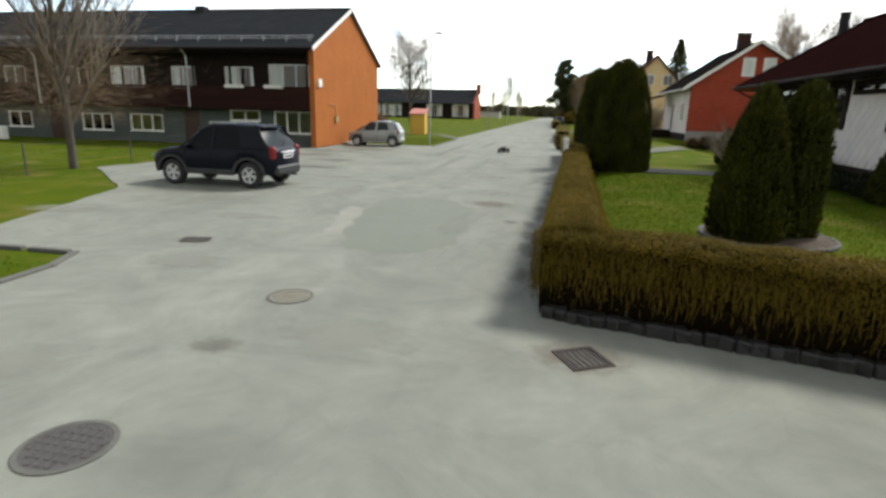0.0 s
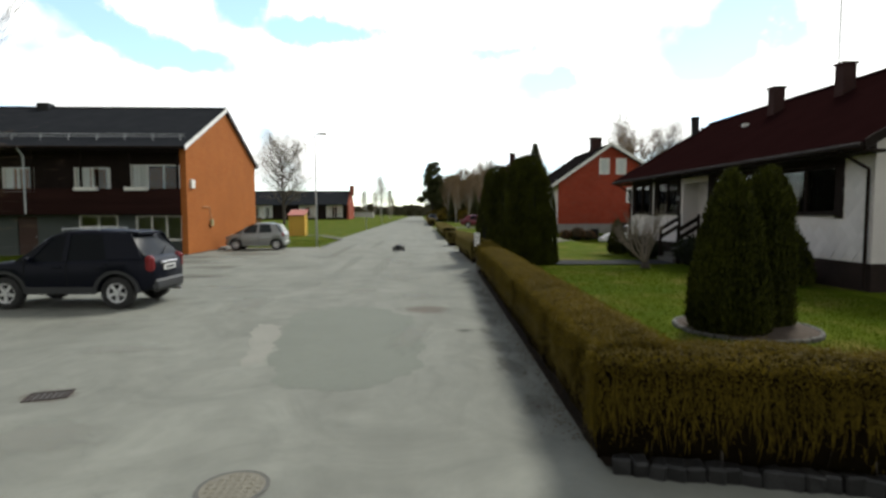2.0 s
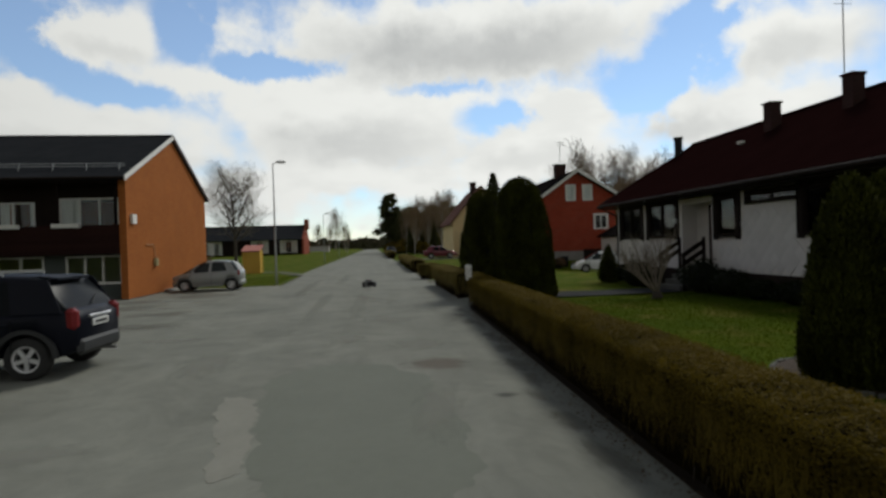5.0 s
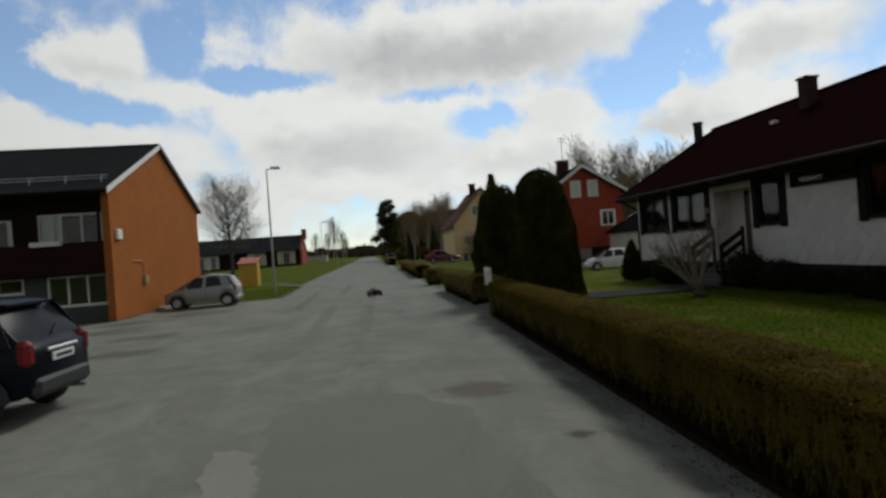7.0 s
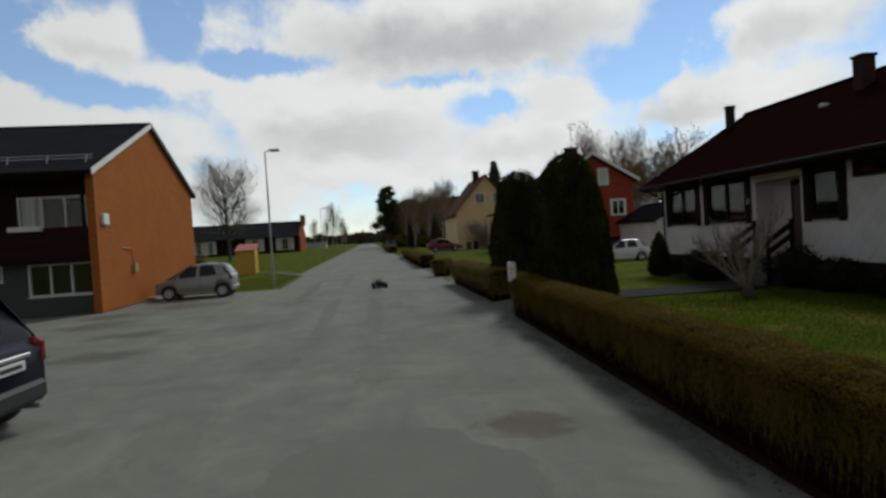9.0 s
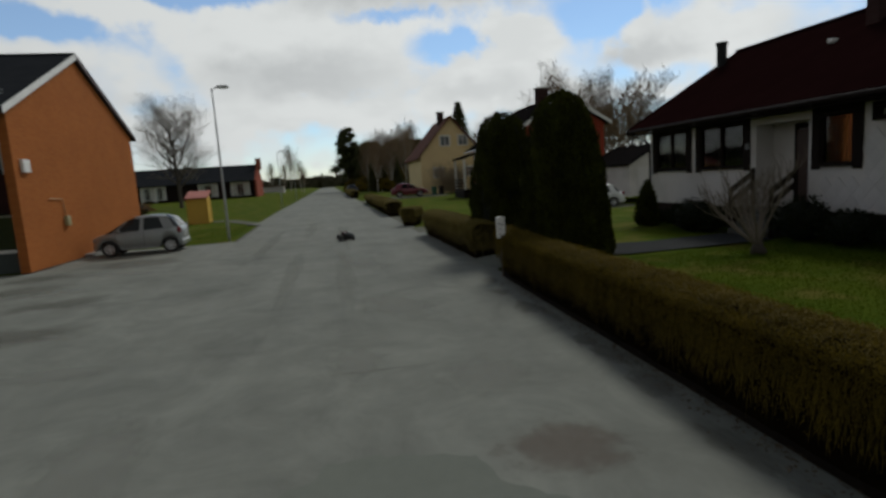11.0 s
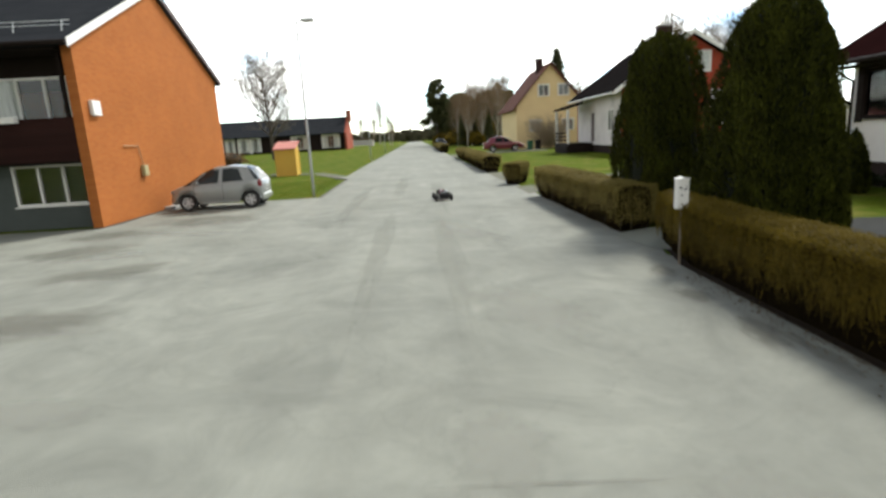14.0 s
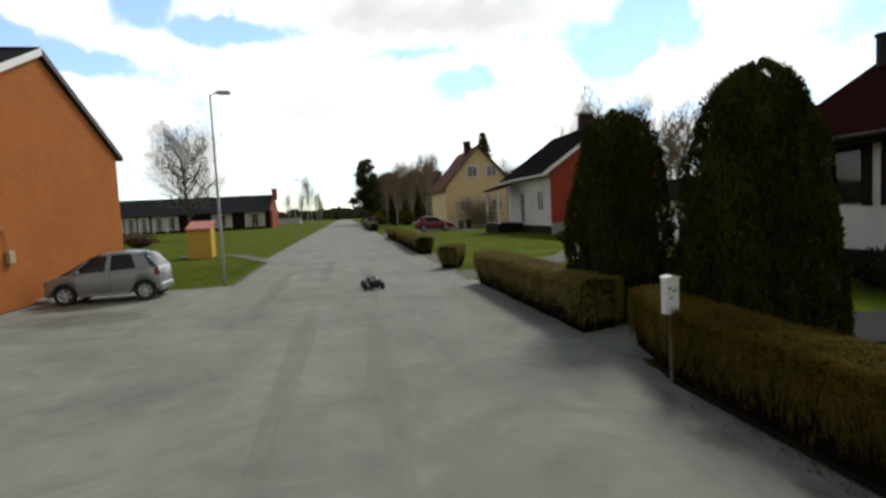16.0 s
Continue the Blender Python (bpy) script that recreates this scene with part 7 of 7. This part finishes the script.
    part_local("plate_bar", boxes(((xr + 0.031, -0.19, pz + 0.035), (xr + 0.034, 0.19, pz + 0.085))), M_MAILMARK, t)
    part_local("plate_trim", boxes(((xr - 0.01, -0.36, pz + 0.15), (xr + 0.035, 0.36, pz + 0.20)), bevel=0.01), M_CHROME if spec["chrome"] else paint, t)
    part_local("grille", boxes(((-L / 2 - 0.02, -0.42, 0.55), (-L / 2 + 0.05, 0.42, 0.75)), bevel=0.02), M_PLASTIC, t)
    if spec.get("rails"):
        part_local("exhaust_tip", tubes(((xr - 0.25, 0.42, sill - 0.05), (xr + 0.07, 0.42, sill - 0.06)), r=0.035, sides=12), M_CHROME, t, "bright exhaust tip")
        part_local("spoiler", prism(bmesh.new(), [(1.20, -0.5, 1.70), (1.54, -0.5, 1.655), (1.54, -0.5, 1.615), (1.30, -0.5, 1.64)], (0, 1.0, 0)), paint, t)
        part_local("rear_wiper", tubes(((1.81, 0.0, 1.17), (1.70, 0.34, 1.30)), r=0.012, sides=6), M_PLASTIC, t)
        for s in (1, -1):
            zr = spec["height"]
            part_local("roof_rail", tubes(((spec["rails"][0], s * wr * 0.84, zr + 0.022), (spec["rails"][1], s * wr * 0.84, zr + 0.022)), ((spec["rails"][0], s * wr * 0.84, zr - 0.03), (spec["rails"][0], s * wr * 0.84, zr + 0.022)), ((spec["rails"][1], s * wr * 0.84, zr - 0.03), (spec["rails"][1], s * wr * 0.84, zr + 0.022)), r=0.014), M_STEEL, t, "silver roof rail")
    return t


SUV = dict(length=3.86, width=1.76, r=0.355, axles=(-1.19, 1.21), sill=0.36, height=1.72, roof_width=1.28, crown=0.05, belt=1.02, spokes=5,
           hood=[(-1.928, 0.70), (-1.833, 0.88), (-1.52, 0.97), (-0.95, 1.03), (0.475, 1.07), (1.758, 1.12), (1.928, 1.00)],
           roof=[(-0.997, 1.04), (-0.332, 1.58), (-0.048, 1.69), (0.57, 1.72), (1.188, 1.69), (1.425, 1.61), (1.843, 1.08)],
           pillars=[(-0.722, -0.237, 0.09), (0.095, 0.133, 0.11), (1.387, 1.168, 0.78)], handles=(-0.05, 0.9), seams=(-0.75, 0.16, 1.0), mirror=-0.62,
           cladding=dict(arch=0.075, sill=0.13, mat=M_CLADDING, bumper_mat=M_CLADDING), bumper=0.28, tail=(0.78, 1.15), lamp=0.2, taper=0.24, lamp_wide=0.19, plate=0.80, chrome=True, rails=(-0.1, 0.7))
HATCH = dict(glass=M_PALEGLASS, length=3.26, width=1.64, r=0.31, axles=(-1.05, 1.20), sill=0.26, height=1.56, roof_width=1.18, crown=0.04, belt=0.92, spokes=6,
             hood=[(-1.67, 0.58), (-1.57, 0.78), (-1.05, 0.94), (0.4, 1.00), (1.45, 1.05), (1.67, 0.94)],
             roof=[(-1.15, 0.92), (-0.42, 1.38), (-0.05, 1.52), (0.55, 1.56), (1.08, 1.51), (1.28, 1.43), (1.60, 1.00)],
             pillars=[(-0.88, -0.36, 0.08), (0.16, 0.22, 0.14), (1.20, 1.00, 0.42)], handles=(0.02,), seams=(-0.78, 0.24), mirror=-0.62,
             cladding=dict(arch=0.02, sill=0.05, mat=M_SILVER, bumper_mat=M_SILVER), bumper=0.26, tail=(0.74, 1.02), lamp=0.22, plate=0.60, chrome=False)

# the rear wheels stand nearer the street; the nose points away from it
def car_between(front, rear, spec):
    """Place and turn from the axles' places on the ground."""
    fx, fy = front
    rx, ry = rear
    a = math.atan2(ry - fy, rx - fx)
    mx, my = (fx + rx) / 2, (fy + ry) / 2
    off = sum(spec["axles"]) / 2
    side = 0.5 * spec["width"] - 0.1
    # the axle places are those of the near side wheels
    nx, ny = math.cos(a + math.pi / 2), math.sin(a + math.pi / 2)
    return (mx - off * math.cos(a) + nx * side, my - off * math.sin(a) + ny * side, 0.0), math.degrees(a)


p, a = car_between((-8.0, 13.62), (-5.62, 13.55), SUV)
car("suv", p, a, "dark navy sport utility car with grey cladding and silver roof rails", M_NAVY, SUV)
p, a = car_between((-9.45, 32.70), (-7.22, 32.78), HATCH)
car("hatchback", p, a, "silver three-door hatchback parked against the brick gable", M_SILVER, HATCH)
BURG = dict(SUV, length=4.3, cladding=dict(arch=0.03, sill=0.06, mat=M_BURGUNDY, bumper_mat=M_BURGUNDY), rails=None, height=1.6, roof=[(x, z - 0.08 if z > 1.2 else z) for x, z in SUV["roof"]])
car("estate_car", (8.6, 72.6, 0.2), 176, "burgundy car parked on a gravel drive", M_BURGUNDY, BURG)
VAN = dict(HATCH, cladding=dict(arch=0.02, sill=0.05, mat=M_VANWHITE, bumper_mat=M_VANWHITE), length=3.9)
car("compact_car", (17.4, 44.0, -0.46), -14, "white car standing low on the drive by the red house", M_VANWHITE, VAN)
DARK = dict(SUV, rails=None)
car("dark_car", (3.9, 118.0, 0.1), 95, "dark car parked far along the street", M_NAVY, DARK)


# ---- street furniture ----
def street_lamp(x, y, h, label, z=0.0):
    t = thing("street_lamp", (x, y, z), label, "street lamp", "street lamps")
    part("post", tube(bmesh.new(), (x, y, z), (x, y, z + h), 0.058, 0.036, sides=14), M_STEEL, t, "galvanised steel post", smooth=True)
    part("arm", tubes(((x, y, z + h - 0.02), (x + 0.28, y - 0.05, z + h + 0.06)), r=0.025), M_STEEL, t)
    bm = bmesh.new()
    box(bm, (x + 0.2, y - 0.16, z + h + 0.0), (x + 0.72, y + 0.06, z + h + 0.12), 0.04)
    part("lamp_head", bm, M_STEEL, t)
    part("lens", boxes(((x + 0.32, y - 0.13, z + h - 0.012), (x + 0.68, y + 0.03, z + h - 0.001))), M_LAMPGLASS, t)
    return t


street_lamp(-5.42, 35.4, 6.9, "slim galvanised street lamp on the lawn edge")
street_lamp(-6.2, 75.0, 6.4, "slim galvanised street lamp farther along the street", 0.0)
street_lamp(-6.6, 112.0, 6.4, "slim galvanised street lamp far along the street", 0.0)

t = thing("mailbox", (2.8, 20.23, 0.0), "white metal mailbox on a pale weathered post beside the hedge", "mailbox")
part("post", boxes(((2.778, 20.21, 0.0), (2.822, 20.255, 0.899)), bevel=0.006), M_TWIG, t, "pale weathered post")
bx = part("box", boxes(((2.68, 20.16, 0.90), (2.92, 20.31, 1.36)), bevel=0.014), M_WHITE, t, "white painted mailbox body")
part("lid", prism(bmesh.new(), [(2.67, 20.145, 1.363), (2.93, 20.145, 1.363), (2.93, 20.145, 1.380), (2.8, 20.145, 1.40), (2.67, 20.145, 1.380)], (0, 0.175, 0)), M_WHITE, bx)
for x, z, w, h, a in ((2.74, 1.24, 0.055, 0.026, 24), (2.83, 1.21, 0.06, 0.024, -18), (2.77, 1.12, 0.035, 0.022, 10), (2.86, 1.25, 0.022, 0.018, 0)):
    bm = box(bmesh.new(), (-w / 2, 0, -h / 2), (w / 2, 0.004, h / 2), 0.0015)
    bmesh.ops.transform(bm, matrix=pose(x, 20.154, z, 0, a, 0), verts=bm.verts)
    part("mark", bm, M_MAILMARK, bx)
t.location, t.scale = (3.0, 20.6, 0.0), (0.76, 0.82, 0.98)

# wire fence on the lawn's edge
t = thing("wire_fence", (-11.4, 9.2, 0), "low wire fence with dark thin posts on the lawn edge", "fence")
fence_pts = [(-16.5, 6.4), (-11.4, 9.2), (-13.3, 13.8), (-13.6, 18.5), (-13.4, 23.0)]
for x, y in fence_pts:
    part("post", tubes(((x, y, -0.1), (x, y, 0.95)), r=0.028), M_IRON, t)
for (x0, y0), (x1, y1) in zip(fence_pts, fence_pts[1:]):
    for z in (0.35, 0.62, 0.9):
        part("wire", tubes(((x0, y0, z), (x1, y1, z)), r=0.003, sides=4), M_IRON, t)

t = thing("waste_bin", (-30.0, 27.4, -0.1), "small white waste bin beside the house path", "bin")
part("bin_body", boxes(((-30.2, 27.2, -0.1), (-29.8, 27.6, 0.75)), bevel=0.03), M_WHITE, t)
def wheelie_bin(x, y, z, mat, label):
    """A tapered refuse bin with a lid, a grip and two wheels."""
    t = thing("wheelie_bin", (x, y, z), label, "bin", "refuse bins")
    part("bin_body", prism(bmesh.new(), [(x - 0.24, y - 0.28, z + 0.08), (x + 0.24, y - 0.28, z + 0.08), (x + 0.29, y - 0.33, z + 0.98), (x - 0.29, y - 0.33, z + 0.98)], (0, 0.62, 0)), mat, t)
    part("lid", boxes(((x - 0.31, y - 0.37, z + 0.983), (x + 0.31, y + 0.34, z + 1.05)), bevel=0.02), mat, t)
    part("grip", tubes(((x - 0.24, y + 0.37, z + 0.97), (x + 0.24, y + 0.37, z + 0.97)), r=0.016), mat, t)
    for q in (-0.24, 0.24):
        part("wheel", tubes(((x + q - 0.03, y + 0.27, z + 0.1), (x + q + 0.03, y + 0.27, z + 0.1)), r=0.1, sides=12), M_RUBBER, t)
    return t


wheelie_bin(11.9, 74.2, 0.18, M_GREEN, "green wheeled refuse bin by a yellow house")
wheelie_bin(12.8, 74.3, 0.18, M_PLASTIC, "black wheeled refuse bin beside a green one")

wheelie_bin(17.4, 51.5, -0.45, M_PLASTIC, "black wheeled refuse bin by the red brick gable")

t = thing("boulder", (-5.75, 5.15, 0), "dark rough boulder on the grass island's edge", "stone")
bm = bmesh.new()
bmesh.ops.create_icosphere(bm, subdivisions=3, radius=0.5, matrix=Matrix.Translation((-5.75, 5.15, 0.1)) @ Matrix.Diagonal((0.7, 0.5, 0.42, 1)))
for v in bm.verts:
    v.co += v.normal * 0.05 * noise.noise(v.co * 5)
part("rock", bm, M_STONE, t, smooth=True)


# ---- radio-controlled truck ----
def rc_truck(at, turn):
    """A large-scale radio-controlled truck without its shell; nose at -x."""
    t = new("rc_truck")
    t.matrix_basis = pose(*at, 0, 0, turn) @ Matrix.Diagonal((1.12, 1.12, 1.12, 1))
    BASE[t] = Vector((0, 0, 0))
    tagged(t, "bare radio-controlled truck with black chassis, red engine parts and knobbly tyres", "toy car")
    ax, r, tr = (-0.33, 0.32), 0.098, 0.235
    part_local("chassis_plate", boxes(((-0.42, -0.085, 0.12), (0.40, 0.085, 0.132)), ((-0.42, -0.094, 0.12), (0.40, -0.082, 0.175)), ((-0.42, 0.082, 0.12), (0.40, 0.094, 0.175)), bevel=0.004), M_PLASTIC, t)
    for a in ax:
        for s in (1, -1):
            w = wheel(t, a, s * tr, r, 0.09, s, 6, M_PLASTIC, hub=0.52)
            bm = bmesh.new()
            n = 26
            a0, a1 = [[bm.verts.new((a + r * k * math.cos(2 * math.pi * i / n), s * (tr + q), r + r * k * math.sin(2 * math.pi * i / n))) for i in range(n)] for k, q in ((0.54, 0.048), (0.86, 0.0475))]
            for i in range(n):
                bm.faces.new((a0[i], a0[(i + 1) % n], a1[(i + 1) % n], a1[i]))
            bmesh.ops.solidify(bm, geom=bm.faces[:], thickness=0.003)
            part_local("sidewall", bm, M_TYREGREY, w, "grey worn tyre side")
            knobs = bmesh.new()
            for k in range(22):
                an = 2 * math.pi * k / 22
                for q in (-0.026, 0.0, 0.026):
                    b = an + (0.14 if q == 0 else 0)
                    bmesh.ops.create_cube(knobs, size=1.0, matrix=Matrix.Translation((a, s * tr + q, r)) @ Matrix.Rotation(b, 4, "Y") @ Matrix.Translation((r * 0.985, 0, 0)) @ Matrix.Diagonal((0.012, 0.020, 0.017, 1)))
            part_local("tread", knobs, M_RUBBER, w)
            for z, dx in ((0.085, -0.05), (0.085, 0.05), (0.13, 0.0)):
                part_local("suspension_arm", tubes(((a + dx, s * 0.06, z + 0.03), (a, s * (tr - 0.05), z)), r=0.009, sides=6), M_PLASTIC, t)
            top, low = Vector((a + 0.03, s * 0.075, 0.285)), Vector((a + 0.02, s * 0.165, 0.115))
            sh = part_local("shock_absorber", tubes((top, low), r=0.014, sides=10), M_DARKSTEEL, t)
            bm = bmesh.new()
            for k in range(7):
                f = 0.1 + 0.7 * k / 7
                tube(bm, top.lerp(low, f), top.lerp(low, f + 0.04), 0.022, sides=10)
            part_local("spring", bm, M_PLASTIC, sh)
        part_local("shock_tower", boxes(((a + 0.02, -0.11, 0.13), (a + 0.034, 0.11, 0.29)), bevel=0.005), M_PLASTIC, t)
        part_local("axle_housing", boxes(((a - 0.07, -0.05, 0.085), (a + 0.07, 0.05, 0.16)), bevel=0.015), M_PLASTIC, t)
    part_local("engine_block", boxes(((0.03, -0.05, 0.135), (0.14, 0.06, 0.215)), bevel=0.01), M_DARKSTEEL, t)
    for k in range(5):
        part_local("cooling_fin", boxes(((0.045, -0.035, 0.220 + 0.010 * k), (0.125, 0.045, 0.225 + 0.010 * k))), M_DARKSTEEL, t)
    part_local("fan_cover", tubes(((0.085, -0.03, 0.268), (0.085, -0.03, 0.305)), r=0.052, sides=20), M_REDPLASTIC, t, "round red engine cover")
    part_local("pull_starter", tubes(((0.09, -0.065, 0.18), (0.09, -0.10, 0.18)), r=0.042, sides=18), M_PLASTIC, t, "black pull starter")
    part_local("fuel_tank", boxes(((-0.20, -0.07, 0.135), (-0.06, 0.07, 0.205)), bevel=0.02), M_PLASTIC, t, "black fuel tank")
    part_local("tank_cap", tubes(((-0.06, -0.07, 0.19), (-0.06, -0.07, 0.235)), r=0.028, sides=14), M_REDPLASTIC, t, "red tank cap")
    bend = [(-0.10, 0.08, 0.17), (-0.13, 0.12, 0.21), (-0.09, 0.14, 0.25), (0.02, 0.145, 0.265), (0.12, 0.13, 0.25), (0.20, 0.10, 0.225)]
    part_local("exhaust_pipe", tubes(*zip(bend, bend[1:]), r=0.017, sides=12), M_STEEL, t, "dull silver curved exhaust pipe")
    part_local("silencer", tubes(((0.19, -0.06, 0.17), (0.225, -0.05, 0.30)), r=0.030, sides=16), M_STEEL, t, "silver silencer can")
    part_local("air_filter", tubes(((-0.02, 0.02, 0.21), (-0.02, 0.02, 0.265)), r=0.036, sides=14), M_PLASTIC, t)
    part_local("radio_box", boxes(((-0.31, -0.06, 0.135), (-0.22, 0.06, 0.19)), bevel=0.008), M_PLASTIC, t)
    for q in (-1, 1):
        part_local("side_rail", tubes(((-0.36, q * 0.10, 0.20), (-0.05, q * 0.115, 0.215)), ((-0.05, q * 0.115, 0.215), (0.36, q * 0.10, 0.235)), r=0.009, sides=8), M_PLASTIC, t)
    part_local("roll_hoop", tubes(((0.27, -0.09, 0.13), (0.27, -0.08, 0.29)), ((0.27, -0.08, 0.29), (0.27, 0.08, 0.29)), ((0.27, 0.08, 0.29), (0.27, 0.09, 0.13)), r=0.009), M_PLASTIC, t)
    for i, x in enumerate((-0.16, 0.0, 0.155)):
        part_local("servo", boxes(((x - 0.02, -0.10, 0.135), (x + 0.025, -0.072, 0.185)), bevel=0.004), M_PLASTIC if i != 1 else M_DARKSTEEL, t)
    b = bmesh.new()
    prism(b, [(0.40, -0.13, 0.235), (0.465, -0.13, 0.215), (0.49, -0.13, 0.06), (0.475, -0.13, 0.055), (0.455, -0.13, 0.20), (0.395, -0.13, 0.22)], (0, 0.26, 0))
    part_local("rear_bumper", b, M_PLASTIC, t)
    part_local("rear_plate", boxes(((0.385, -0.08, 0.265), (0.43, 0.08, 0.285)), bevel=0.005), M_STEEL, t, "bright rear plate")
    for q in (-1, 1):
        part_local("body_post", tubes(((0.455, q * 0.10, 0.20), (0.475, q * 0.10, 0.275)), r=0.011, sides=6), M_PLASTIC, t)
    b = bmesh.new()
    prism(b, [(-0.40, -0.12, 0.155), (-0.48, -0.12, 0.18), (-0.51, -0.12, 0.21), (-0.52, -0.12, 0.20), (-0.485, -0.12, 0.165), (-0.40, -0.12, 0.135)], (0, 0.24, 0))
    part_local("front_bumper", b, M_PLASTIC, t)
    for q in (-1, 1):
        part_local("front_hoop", tubes(((-0.505, q * 0.12, 0.19), (-0.49, q * 0.13, 0.245)), r=0.011, sides=8), M_PLASTIC, t)
        part_local("bumper_brace", tubes(((-0.36, q * 0.06, 0.16), (-0.44, q * 0.09, 0.205)), r=0.011, sides=8), M_PLASTIC, t)
    return t


rc_truck((-0.2, 31.6, 0.0), -86)


# ---- shingles of the bungalow's front, the last and smallest pieces ----
def shingles():
    """Diamond shingles on the plain stretch of the front wall."""
    s = 0.30
    me = bpy.data.meshes.new("shingle")
    h = s / math.sqrt(2)
    vs = [(0.0, 0, -h), (0.0, h, 0), (0.0, 0, h), (0.0, -h, 0)]
    verts = [(-0.016 - 0.004 * (z < 0), y * 0.985, z * 0.985) for _, y, z in vs] + [(-0.001, y * 0.985, z * 0.985) for _, y, z in vs]
    me.from_pydata(verts, [], [(3, 2, 1, 0), (0, 1, 5, 4), (1, 2, 6, 5), (2, 3, 7, 6), (3, 0, 4, 7)])
    me.materials.append(M_OFFWHITE)
    wall = [o for o in bungalow.children if o.name.startswith("front_wall")][0]
    base = BASE[bungalow]
    n = 0
    for j in range(0, 14):
        z = 0.85 + h + j * h
        for i in range(0, 24):
            y = 14.2 + h + 0.02 + i * 2 * h + (h if j % 2 else 0)
            if z + h > 3.5 or y + h > 22.3:
                continue
            holes = ((15.35, 18.2, 1.9, 3.35), (18.2, 20.7, 2.85, 3.3), (21.05, 22.4, 1.9, 3.35))
            if any(a - h < y < b + h and c - h < z < d + h for a, b, c, d in holes) or n >= 290:
                continue
            ob = new("shingle", me)
            ob.parent = wall
            ob.location = Vector((11.5 - 0.002, y, z)) - base
            n += 1


shingles()
